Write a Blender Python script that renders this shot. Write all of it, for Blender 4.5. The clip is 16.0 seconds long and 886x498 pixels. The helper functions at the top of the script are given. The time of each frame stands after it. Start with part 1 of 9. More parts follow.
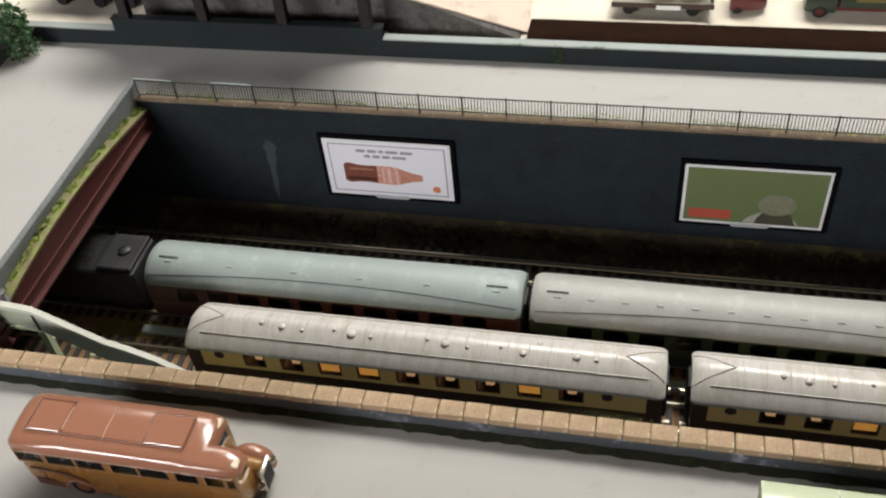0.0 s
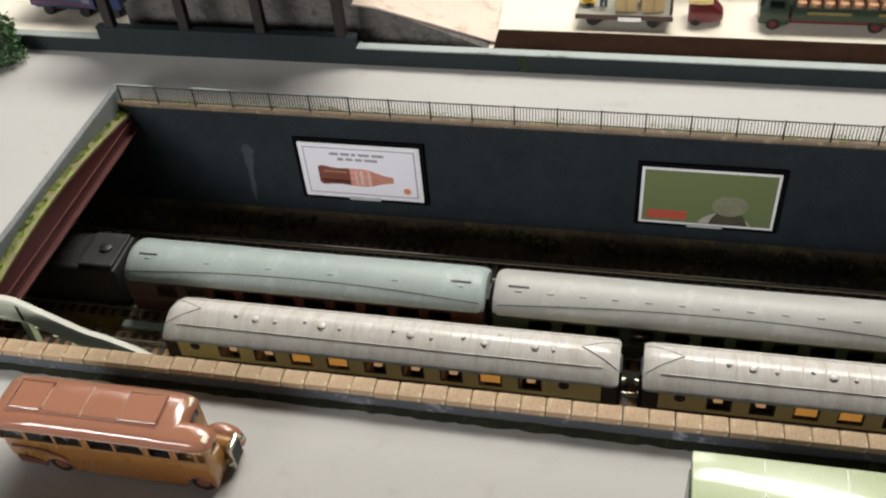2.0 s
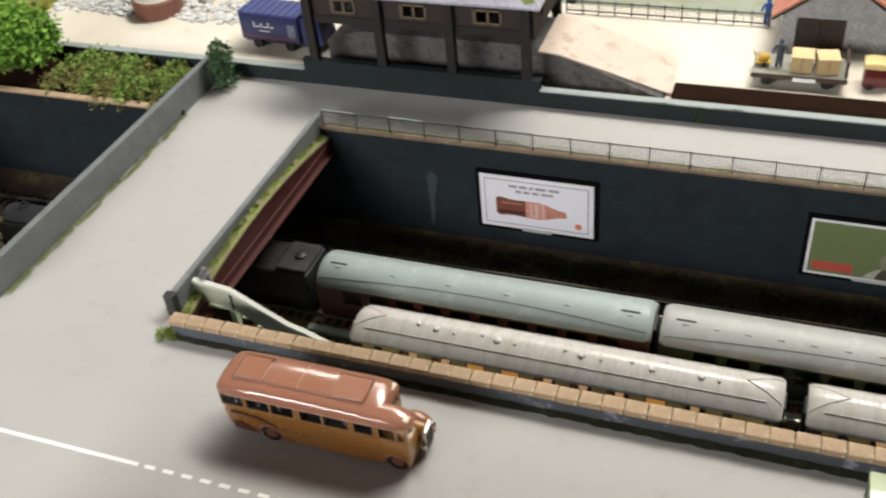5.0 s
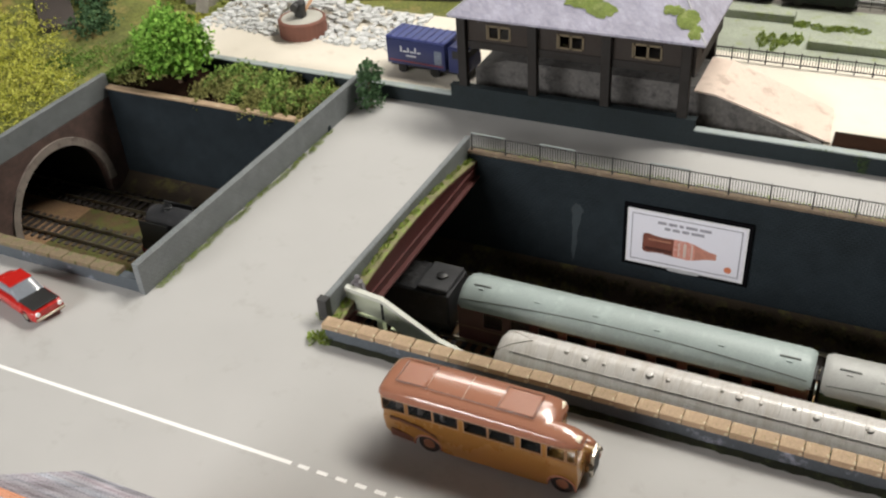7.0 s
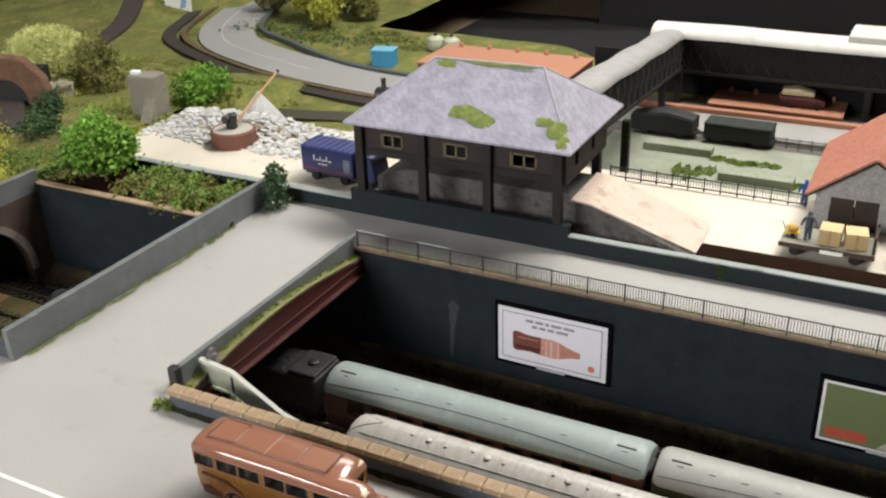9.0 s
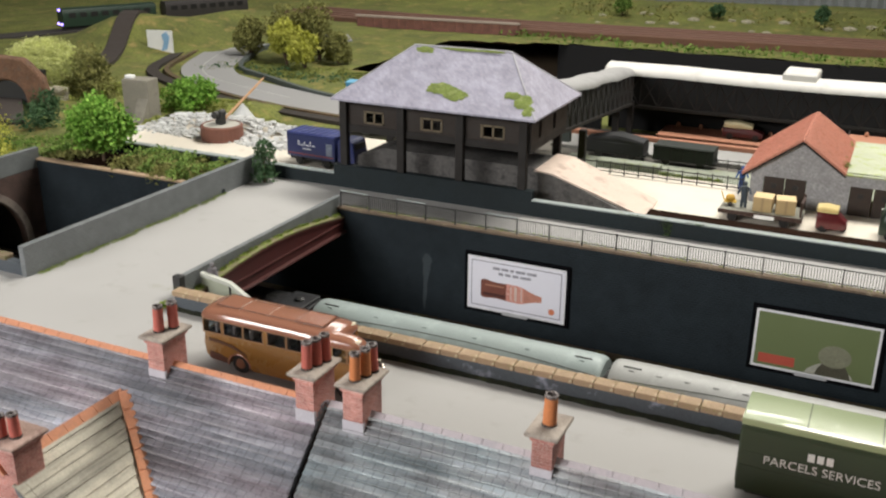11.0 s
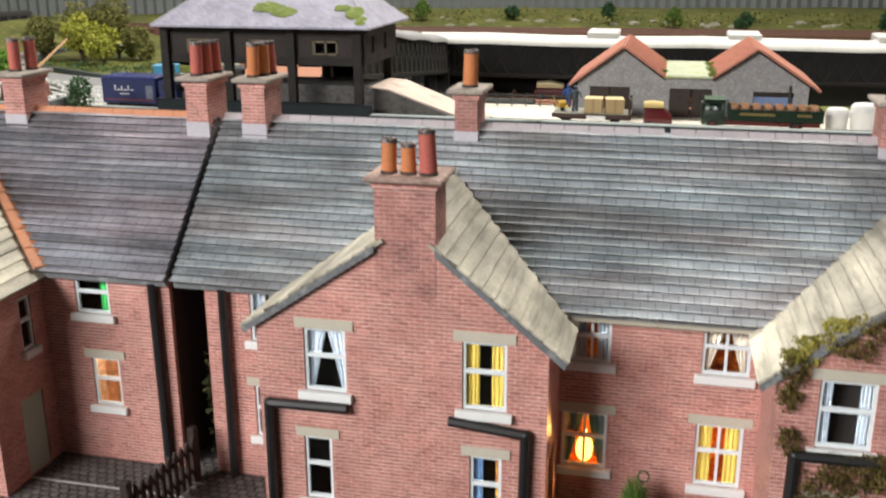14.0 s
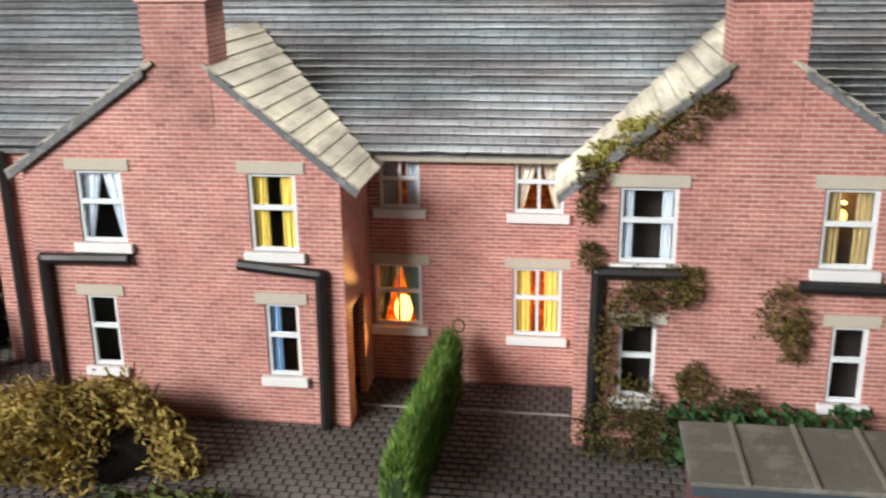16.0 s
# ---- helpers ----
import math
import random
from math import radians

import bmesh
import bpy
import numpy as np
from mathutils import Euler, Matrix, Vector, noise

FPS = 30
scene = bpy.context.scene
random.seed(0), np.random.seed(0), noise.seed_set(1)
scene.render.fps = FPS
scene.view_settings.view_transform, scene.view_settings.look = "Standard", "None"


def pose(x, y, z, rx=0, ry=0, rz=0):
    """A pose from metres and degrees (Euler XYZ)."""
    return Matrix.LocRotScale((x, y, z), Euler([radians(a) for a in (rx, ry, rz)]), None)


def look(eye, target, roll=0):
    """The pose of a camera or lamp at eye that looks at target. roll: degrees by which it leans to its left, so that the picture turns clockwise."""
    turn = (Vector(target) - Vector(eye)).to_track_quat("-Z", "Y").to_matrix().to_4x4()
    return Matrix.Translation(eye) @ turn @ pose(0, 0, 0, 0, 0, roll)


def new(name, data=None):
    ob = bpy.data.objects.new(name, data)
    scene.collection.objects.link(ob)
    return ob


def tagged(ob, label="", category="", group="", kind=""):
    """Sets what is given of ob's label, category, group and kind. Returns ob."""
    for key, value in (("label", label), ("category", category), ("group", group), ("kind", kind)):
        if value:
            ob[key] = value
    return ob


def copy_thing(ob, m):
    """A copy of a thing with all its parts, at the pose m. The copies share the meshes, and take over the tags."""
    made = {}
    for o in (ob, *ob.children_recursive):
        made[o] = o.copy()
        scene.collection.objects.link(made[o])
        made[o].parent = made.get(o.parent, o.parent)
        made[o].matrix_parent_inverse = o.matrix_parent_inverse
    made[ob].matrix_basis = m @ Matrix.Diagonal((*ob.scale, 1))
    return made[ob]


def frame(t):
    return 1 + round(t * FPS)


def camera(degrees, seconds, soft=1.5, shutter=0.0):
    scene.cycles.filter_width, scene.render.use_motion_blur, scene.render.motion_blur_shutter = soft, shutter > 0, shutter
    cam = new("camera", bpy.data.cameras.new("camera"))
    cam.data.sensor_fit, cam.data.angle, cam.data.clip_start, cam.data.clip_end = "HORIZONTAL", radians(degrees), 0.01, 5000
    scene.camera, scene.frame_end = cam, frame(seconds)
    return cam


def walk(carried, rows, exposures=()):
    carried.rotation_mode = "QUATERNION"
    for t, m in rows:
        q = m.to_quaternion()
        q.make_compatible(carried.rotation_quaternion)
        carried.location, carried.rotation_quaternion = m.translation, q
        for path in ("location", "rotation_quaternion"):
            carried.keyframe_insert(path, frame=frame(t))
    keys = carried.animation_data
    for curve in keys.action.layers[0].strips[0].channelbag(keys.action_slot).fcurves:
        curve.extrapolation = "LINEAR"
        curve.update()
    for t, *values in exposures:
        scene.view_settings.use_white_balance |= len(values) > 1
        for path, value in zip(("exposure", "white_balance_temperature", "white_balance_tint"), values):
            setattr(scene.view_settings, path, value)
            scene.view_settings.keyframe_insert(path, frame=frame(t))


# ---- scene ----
cam = camera(48.8, 16.0, soft=2.2, shutter=0.4)
METRES, EYE, TILT, LEAN, TURN = 0.68, 0.55, 0.0, 0.0, 16.0
ROWS = [
    (0.0, 0.0, 0.0, 0.0, -4.56, -44.41, 4.67),
    (0.5, 0.0153, -0.0166, 0.0068, -5.05, -44.2, 4.9),
    (1.0, 0.026, -0.0278, 0.0081, -5.52, -43.83, 4.57),
    (1.5, 0.0152, -0.0303, 0.0068, -5.11, -43.62, 4.1),
    (2.0, 0.0185, -0.0428, 0.0129, -4.83, -43.37, 4.18),
    (2.5, 0.0167, -0.0629, 0.0158, -4.63, -42.96, 4.28),
    (3.0, 0.0259, -0.0685, 0.026, -4.52, -42.25, 4.35),
    (3.5, 0.0219, -0.0769, 0.0283, -4.62, -41.8, 4.18),
    (4.0, 0.0139, -0.0834, 0.0304, -3.96, -41.47, 4.15),
    (4.5, -0.0079, -0.0873, 0.0268, -1.27, -40.79, 4.57),
    (5.0, -0.0403, -0.1116, 0.0316, 3.3, -39.0, 4.91),
    (7.5, -0.1281, -0.128, -0.0065, 9.1, -32.57, 2.88),
    (8.0, -0.1085, -0.1157, -0.0118, 7.08, -28.93, 3.41),
    (8.5, -0.0112, -0.1397, -0.0207, 10.94, -27.6, 2.12),
    (11.0, 0.0366, -0.3402, -0.1433, 9.13, -20.42, -0.58),
    (11.5, 0.0055, -0.3336, -0.1777, 6.46, -20.46, -0.18),
    (12.0, -0.0118, -0.3217, -0.2115, 3.5, -20.18, -0.04),
    (12.5, -0.0063, -0.3254, -0.2304, 1.43, -19.46, 0.33),
    (13.0, -0.0118, -0.3494, -0.2608, -0.31, -18.29, -0.1),
    (13.5, -0.0131, -0.3662, -0.2859, -1.72, -17.36, 0.02),
    (14.0, -0.0084, -0.3728, -0.3112, -3.03, -17.26, 0.13),
    (14.5, -0.0007, -0.3715, -0.3421, -3.88, -17.12, 0.05),
    (15.0, 0.0072, -0.3732, -0.3604, -4.69, -16.8, 0.03),
    (15.5, 0.0196, -0.3693, -0.3641, -5.72, -17.42, 0.34),
    (16.0, 0.0365, -0.3694, -0.3735, -7.88, -17.48, 0.72),
]
EXPOSURES = [(0.0, -0.46), (1.0, -0.42), (4.0, -0.38), (5.0, -0.38), (7.5, -0.42), (11.0, -0.42), (12.5, -0.35), (13.0, -0.28), (13.5, -0.33), (14.5, -0.12), (16.0, 0.0)]
walk(cam, [(t, pose(0, 0, EYE, TILT, LEAN, TURN) @ pose(METRES * x, METRES * y, METRES * z, 90 + pitch, roll, yaw)) for t, x, y, z, yaw, pitch, roll in ROWS], EXPOSURES)

# ---- light: a hall with a main lamp over the layout and two added lamps, all unseen ----
world = bpy.data.worlds.new("hall_air")
scene.world = world
world.use_nodes = True
world.node_tree.nodes["Background"].inputs["Color"].default_value = (1.0, 0.97, 0.93, 1)
world.node_tree.nodes["Background"].inputs["Strength"].default_value = 0.02


def area_lamp(x, y, z, sx, sy, watts, colour, target):
    data = bpy.data.lights.new("area_lamp_light", "AREA")
    data.shape, data.size, data.size_y = "RECTANGLE", sx, sy
    data.energy, data.color = watts, colour
    ob = new("area_lamp_light", data)
    ob.matrix_world = look((x, y, z), target)
    return ob


area_lamp(0.18, 1.1, 1.5, 1.0, 0.28, 47, (1.0, 0.955, 0.875), (-0.1, 0.45, 0.15))
# Added lamp, unseen: brightens the far landscape.
area_lamp(-0.9, 2.3, 1.8, 1.2, 0.3, 22, (1.0, 0.96, 0.90), (-0.95, 1.2, 0.15))
# Unseen front lamp, added well below the ceiling to brighten the house fronts.
area_lamp(-0.8, -1.1, 0.85, 0.9, 0.3, 35, (1.0, 0.975, 0.95), (-0.3, 0.0, 0.2))

# ---- materials ----
def node_mat(name):
    m = bpy.data.materials.new(name)
    m.use_nodes = True
    return m, m.node_tree.nodes, m.node_tree.links, m.node_tree.nodes["Principled BSDF"]


def shade(c, k):
    return (min(c[0] * k, 1), min(c[1] * k, 1), min(c[2] * k, 1), 1)


def noise_node(n, l, coord, scale, detail=4, rough=0.6):
    t = n.new("ShaderNodeTexNoise")
    t.inputs["Scale"].default_value, t.inputs["Detail"].default_value, t.inputs["Roughness"].default_value = scale, detail, rough
    l.new(coord, t.inputs["Vector"])
    return t.outputs["Fac"]


def ramp_node(n, l, fac, stops):
    r = n.new("ShaderNodeValToRGB")
    while len(r.color_ramp.elements) < len(stops):
        r.color_ramp.elements.new(0.5)
    for e, (p, c) in zip(r.color_ramp.elements, stops):
        e.position, e.color = p, (*c[:3], 1)
    l.new(fac, r.inputs["Fac"])
    return r.outputs["Color"]


def mix_node(n, l, fac, a, b, mode="MIX"):
    x = n.new("ShaderNodeMix")
    x.data_type, x.blend_type = "RGBA", mode
    for value, socket in ((fac, x.inputs[0]), (a, x.inputs[6]), (b, x.inputs[7])):
        if isinstance(value, (int, float)):
            socket.default_value = value
        elif isinstance(value, tuple):
            socket.default_value = (*value[:3], 1)
        else:
            l.new(value, socket)
    return x.outputs[2]


def math_node(n, l, op, a, b=0.0):
    x = n.new("ShaderNodeMath")
    x.operation = op
    for value, socket in ((a, x.inputs[0]), (b, x.inputs[1])):
        if isinstance(value, (int, float)):
            socket.default_value = value
        else:
            l.new(value, socket)
    return x.outputs[0]


def bump_node(n, l, height, p, strength, distance):
    b = n.new("ShaderNodeBump")
    b.inputs["Strength"].default_value, b.inputs["Distance"].default_value = strength, distance
    l.new(height, b.inputs["Height"])
    l.new(b.outputs["Normal"], p.inputs["Normal"])


def mat(name, col, rough=0.6, metal=0.0, var=0.15, fine=1200, coarse=70, bump=0.25, dist=0.0003, second=None, amount=0.45, coat=0.0, island=0.0, spec=0.5):
    """Paint, card, wood or metal: two scales of variation, patches of a second colour, fine relief."""
    m, n, l, p = node_mat(name)
    coord = n.new("ShaderNodeTexCoord").outputs["Object"]
    f = noise_node(n, l, coord, fine, 5, 0.65)
    c = noise_node(n, l, coord, coarse, 4, 0.6)
    colour = ramp_node(n, l, f, [(0.25, shade(col, 1 - var)), (0.75, shade(col, 1 + var))])
    big = ramp_node(n, l, c, [(0.3, (1 - var,) * 3), (0.7, (1.0,) * 3)])
    colour = mix_node(n, l, 1.0, colour, big, "MULTIPLY")
    if second:
        patch = noise_node(n, l, coord, coarse * 2.3, 5, 0.7)
        mask = ramp_node(n, l, patch, [(0.5 + (0.5 - amount) * 0.5, (0, 0, 0)), (0.62 + (0.5 - amount) * 0.5, (1, 1, 1))])
        colour = mix_node(n, l, mask, colour, second)
    if island:
        r = n.new("ShaderNodeNewGeometry").outputs["Random Per Island"]
        colour = mix_node(n, l, 1.0, colour, ramp_node(n, l, r, [(0, (1 - island,) * 3), (1, (1.0,) * 3)]), "MULTIPLY")
    l.new(colour, p.inputs["Base Color"])
    r = ramp_node(n, l, c, [(0.3, (max(rough - 0.08, 0.02),) * 3), (0.7, (min(rough + 0.1, 1),) * 3)])
    l.new(r, p.inputs["Roughness"])
    p.inputs["Metallic"].default_value = metal
    p.inputs["Specular IOR Level"].default_value = spec
    p.inputs["Coat Weight"].default_value = coat
    p.inputs["Coat Roughness"].default_value = 0.08
    if bump:
        bump_node(n, l, f, p, bump, dist)
    return m


def streaky_mat(name, col, dirt, rough):
    """Paint with grime washed across the length of a roof."""
    m, n, l, p = node_mat(name)
    s = n.new("ShaderNodeSeparateXYZ")
    l.new(n.new("ShaderNodeTexCoord").outputs["Object"], s.inputs[0])
    k = n.new("ShaderNodeCombineXYZ")
    l.new(s.outputs[0], k.inputs[0])
    l.new(math_node(n, l, "MULTIPLY", s.outputs[1], 0.18), k.inputs[1])
    l.new(math_node(n, l, "MULTIPLY", s.outputs[2], 0.4), k.inputs[2])
    wash = noise_node(n, l, k.outputs[0], 130, 5, 0.65)
    fine = noise_node(n, l, k.outputs[0], 900, 3, 0.6)
    colour = mix_node(n, l, ramp_node(n, l, wash, [(0.48, (0, 0, 0)), (0.72, (0.75,) * 3)]), col, dirt)
    colour = mix_node(n, l, 1.0, colour, ramp_node(n, l, fine, [(0.3, (0.88,) * 3), (0.7, (1.05,) * 3)]), "MULTIPLY")
    l.new(colour, p.inputs["Base Color"])
    l.new(ramp_node(n, l, wash, [(0.4, (rough,) * 3), (0.7, (min(rough + 0.25, 1),) * 3)]), p.inputs["Roughness"])
    p.inputs["Coat Weight"].default_value, p.inputs["Coat Roughness"].default_value = 0.35, 0.22
    bump_node(n, l, fine, p, 0.15, 0.0003)
    return m


def wall_coord(n, l):
    """(x + y, z): runs along walls that face either way."""
    s = n.new("ShaderNodeSeparateXYZ")
    l.new(n.new("ShaderNodeTexCoord").outputs["Object"], s.inputs[0])
    k = n.new("ShaderNodeCombineXYZ")
    l.new(math_node(n, l, "ADD", s.outputs[0], s.outputs[1]), k.inputs[0])
    l.new(s.outputs[2], k.inputs[1])
    return k.outputs[0]


def brick_mat(name, a, b, mortar, width=3.4, row=1.12, gap=0.14, rough=0.75, dark=None, relief=0.3, stain=0.25, coord_kind="wall", soft=0.1, offset=0.5, beds=None, spec=0.5):
    m, n, l, p = node_mat(name)
    obj = n.new("ShaderNodeTexCoord").outputs["Object"]
    coord = wall_coord(n, l) if coord_kind == "wall" else obj
    t = n.new("ShaderNodeTexBrick")
    t.offset = offset
    t.inputs["Color1"].default_value, t.inputs["Color2"].default_value, t.inputs["Mortar"].default_value = (*a, 1), (*b, 1), (*mortar, 1)
    t.inputs["Scale"].default_value = 1000
    t.inputs["Mortar Size"].default_value, t.inputs["Mortar Smooth"].default_value = gap, soft
    t.inputs["Brick Width"].default_value, t.inputs["Row Height"].default_value = width, row
    t.inputs["Bias"].default_value = -0.1
    l.new(coord, t.inputs["Vector"])
    colour = t.outputs["Color"]
    if dark:
        t2 = n.new("ShaderNodeTexBrick")
        t2.offset = offset
        for key, value in (("Color1", (0, 0, 0, 1)), ("Color2", (1, 1, 1, 1)), ("Mortar", (0, 0, 0, 1))):
            t2.inputs[key].default_value = value
        t2.inputs["Scale"].default_value = 1000
        t2.inputs["Mortar Size"].default_value = gap
        t2.inputs["Brick Width"].default_value, t2.inputs["Row Height"].default_value = width, row
        l.new(coord, t2.inputs["Vector"])
        mask = ramp_node(n, l, t2.outputs["Color"], [(0.70, (0, 0, 0)), (0.95, (0.26, 0.26, 0.26))])
        colour = mix_node(n, l, mask, colour, dark)
    if beds:
        t3 = n.new("ShaderNodeTexBrick")
        for key, value in (("Color1", (0, 0, 0, 1)), ("Color2", (0, 0, 0, 1)), ("Mortar", (0.75, 0.75, 0.75, 1))):
            t3.inputs[key].default_value = value
        t3.inputs["Scale"].default_value = 1000
        t3.inputs["Mortar Size"].default_value, t3.inputs["Mortar Smooth"].default_value = gap * 1.35, 0.35
        t3.inputs["Brick Width"].default_value, t3.inputs["Row Height"].default_value = 4000, row
        l.new(coord, t3.inputs["Vector"])
        worn = ramp_node(n, l, noise_node(n, l, obj, 130, 3, 0.6), [(0.36, (0.25,) * 3), (0.6, (1.0,) * 3)])
        colour = mix_node(n, l, mix_node(n, l, 1.0, t3.outputs["Color"], worn, "MULTIPLY"), colour, beds)
    c = noise_node(n, l, obj, 60, 5, 0.65)
    f = noise_node(n, l, obj, 900, 4, 0.6)
    colour = mix_node(n, l, 1.0, colour, ramp_node(n, l, c, [(0.3, (1 - stain,) * 3), (0.65, (1.0,) * 3)]), "MULTIPLY")
    colour = mix_node(n, l, 1.0, colour, ramp_node(n, l, f, [(0.3, (0.86,) * 3), (0.7, (1.08,) * 3)]), "MULTIPLY")
    l.new(colour, p.inputs["Base Color"])
    p.inputs["Roughness"].default_value = rough
    p.inputs["Specular IOR Level"].default_value = spec
    if relief:
        bump_node(n, l, math_node(n, l, "SUBTRACT", 1.0, t.outputs["Fac"]), p, relief, 0.0003)
    return m


def slate_mat(name, a, b, light, axis, width=2.1, row=2.6, streak=0.8, cool=(1.0, 1.0, 1.0), warm=(1.0, 1.0, 1.0)):
    """Printed slates: joints along each course, long streaks, tone that changes from course to course."""
    m, n, l, p = node_mat(name)
    obj = n.new("ShaderNodeTexCoord").outputs["Object"]
    s = n.new("ShaderNodeSeparateXYZ")
    l.new(obj, s.inputs[0])
    along, across = (s.outputs[0], s.outputs[1]) if axis == "x" else (s.outputs[1], s.outputs[0])
    k = n.new("ShaderNodeCombineXYZ")
    rnd = n.new("ShaderNodeObjectInfo").outputs["Random"]
    if axis == "x":
        # one value for each course up the slope, the same on houses that join
        rise = math_node(n, l, "ADD", math_node(n, l, "MULTIPLY", s.outputs[1], 284.5), math_node(n, l, "MULTIPLY", s.outputs[2], 273.7))
        tone = n.new("ShaderNodeTexWhiteNoise")
        tone.noise_dimensions = "1D"
        l.new(math_node(n, l, "FLOOR", math_node(n, l, "ADD", rise, -65.16)), tone.inputs["W"])
        rnd = tone.outputs["Value"]
    l.new(math_node(n, l, "ADD", along, math_node(n, l, "MULTIPLY", rnd, 0.013)), k.inputs[0])
    k.inputs[1].default_value = 0.0003
    t = n.new("ShaderNodeTexBrick")
    t.inputs["Color1"].default_value, t.inputs["Color2"].default_value = (*a, 1), (*b, 1)
    t.inputs["Mortar"].default_value = shade(a, 0.26)
    t.inputs["Scale"].default_value = 1000
    t.inputs["Mortar Size"].default_value, t.inputs["Mortar Smooth"].default_value = 0.15, 0.5
    t.inputs["Brick Width"].default_value, t.inputs["Row Height"].default_value = width, 40
    l.new(k.outputs[0], t.inputs["Vector"])
    st = n.new("ShaderNodeCombineXYZ")
    l.new(math_node(n, l, "MULTIPLY", along, 0.10), st.inputs[0])
    l.new(across, st.inputs[1])
    l.new(math_node(n, l, "MULTIPLY", rnd, 3.0), st.inputs[2])
    streaks = noise_node(n, l, st.outputs[0], 420, 5, 0.65)
    band = n.new("ShaderNodeCombineXYZ")
    l.new(math_node(n, l, "MULTIPLY", along, 0.14), band.inputs[0])
    l.new(across, band.inputs[1])
    patch = noise_node(n, l, band.outputs[0], 95, 3, 0.55)
    colour = mix_node(n, l, 1.0, t.outputs["Color"], ramp_node(n, l, patch, [(0.38, cool), (0.62, warm)]), "MULTIPLY")
    worn = noise_node(n, l, band.outputs[0], 140, 2, 0.5)
    colour = mix_node(n, l, 1.0, colour, ramp_node(n, l, worn, [(0.36, (0.72,) * 3), (0.62, (1.2,) * 3)]), "MULTIPLY")
    colour = mix_node(n, l, ramp_node(n, l, streaks, [(0.47, (0, 0, 0)), (0.68, (streak,) * 3)]), colour, light)
    colour = mix_node(n, l, 1.0, colour, ramp_node(n, l, streaks, [(0.32, (0.58,) * 3), (0.48, (1.0,) * 3)]), "MULTIPLY")
    c = noise_node(n, l, obj, 28, 5, 0.6)
    colour = mix_node(n, l, 1.0, colour, ramp_node(n, l, c, [(0.34, (0.64,) * 3), (0.60, (1.12,) * 3)]), "MULTIPLY")
    cloud = noise_node(n, l, obj, 11, 2, 0.5)
    colour = mix_node(n, l, 1.0, colour, ramp_node(n, l, cloud, [(0.36, (0.68,) * 3), (0.6, (1.08,) * 3)]), "MULTIPLY")
    colour = mix_node(n, l, 1.0, colour, ramp_node(n, l, rnd, [(0, (0.74,) * 3), (1, (1.2,) * 3)]), "MULTIPLY")
    f = noise_node(n, l, obj, 1500, 3, 0.6)
    colour = mix_node(n, l, 1.0, colour, ramp_node(n, l, f, [(0.3, (0.82,) * 3), (0.7, (1.1,) * 3)]), "MULTIPLY")
    l.new(colour, p.inputs["Base Color"])
    p.inputs["Roughness"].default_value = 0.68
    bump_node(n, l, math_node(n, l, "SUBTRACT", f, t.outputs["Fac"]), p, 0.15, 0.0002)
    return m


def glow_mat(name, col, strength):
    m, n, l, p = node_mat(name)
    p.inputs["Base Color"].default_value = (*col, 1)
    p.inputs["Emission Color"].default_value = (*col, 1)
    p.inputs["Emission Strength"].default_value = strength
    return m


def glass_mat(name, col=(1, 1, 1), rough=0.02):
    m, n, l, p = node_mat(name)
    p.inputs["Base Color"].default_value = (*col, 1)
    p.inputs["Roughness"].default_value = rough
    p.inputs["Transmission Weight"].default_value = 1.0
    p.inputs["IOR"].default_value = 1.2
    return m


def leaf_mat(name, a, b, rough=0.75):
    m, n, l, p = node_mat(name)
    r = n.new("ShaderNodeNewGeometry").outputs["Random Per Island"]
    coord = n.new("ShaderNodeTexCoord").outputs["Object"]
    c = noise_node(n, l, coord, 90, 3, 0.6)
    colour = ramp_node(n, l, r, [(0.0, a), (1.0, b)])
    colour = mix_node(n, l, 1.0, colour, ramp_node(n, l, c, [(0.3, (0.6,) * 3), (0.7, (1.1,) * 3)]), "MULTIPLY")
    l.new(colour, p.inputs["Base Color"])
    p.inputs["Roughness"].default_value = rough
    p.inputs["Specular IOR Level"].default_value = 0.25
    return m


ROAD = mat("grey_road_paint", (0.39, 0.385, 0.375), 0.75, var=0.06, fine=2500, coarse=16, bump=0.15, second=(0.34, 0.335, 0.32), amount=0.35)
WHITE_LINE = mat("road_line_paint", (0.8, 0.8, 0.78), 0.6, var=0.06)
WALL_BLUE = brick_mat("blue_grey_embossed_brick", (0.0145, 0.0215, 0.027), (0.0115, 0.0175, 0.0225), (0.028, 0.039, 0.048), 3.8, 1.9, 0.2, 0.72, spec=0.2, relief=0.9, stain=0.35)
WALL_PLAIN = mat("blue_grey_wall_paint", (0.018, 0.0255, 0.029), 0.7, var=0.25, fine=700, coarse=25, second=(0.013, 0.0185, 0.0195), amount=0.4, spec=0.2)
PARAPET = brick_mat("pale_grey_embossed_parapet", (0.17, 0.185, 0.19), (0.15, 0.165, 0.17), (0.22, 0.235, 0.24), 3.8, 1.9, 0.2, 0.65, relief=0.7, stain=0.25)
PALE_EDGE = mat("pale_weathered_edge", (0.29, 0.33, 0.325), 0.65, var=0.15, fine=900, coarse=60, second=(0.28, 0.33, 0.22), amount=0.35)
COPING = mat("sandstone_coping", (0.40, 0.285, 0.18), 0.8, var=0.25, fine=900, coarse=70, second=(0.58, 0.54, 0.38), amount=0.28, bump=0.4, island=0.0)
NEAR_WALL = mat("chalky_blue_wall_paint", (0.075, 0.09, 0.105), 0.65, var=0.25, fine=900, coarse=22, second=(0.30, 0.32, 0.40), amount=0.34, bump=0.3)
MOSS = leaf_mat("green_scatter", (0.14, 0.22, 0.03), (0.34, 0.42, 0.09))
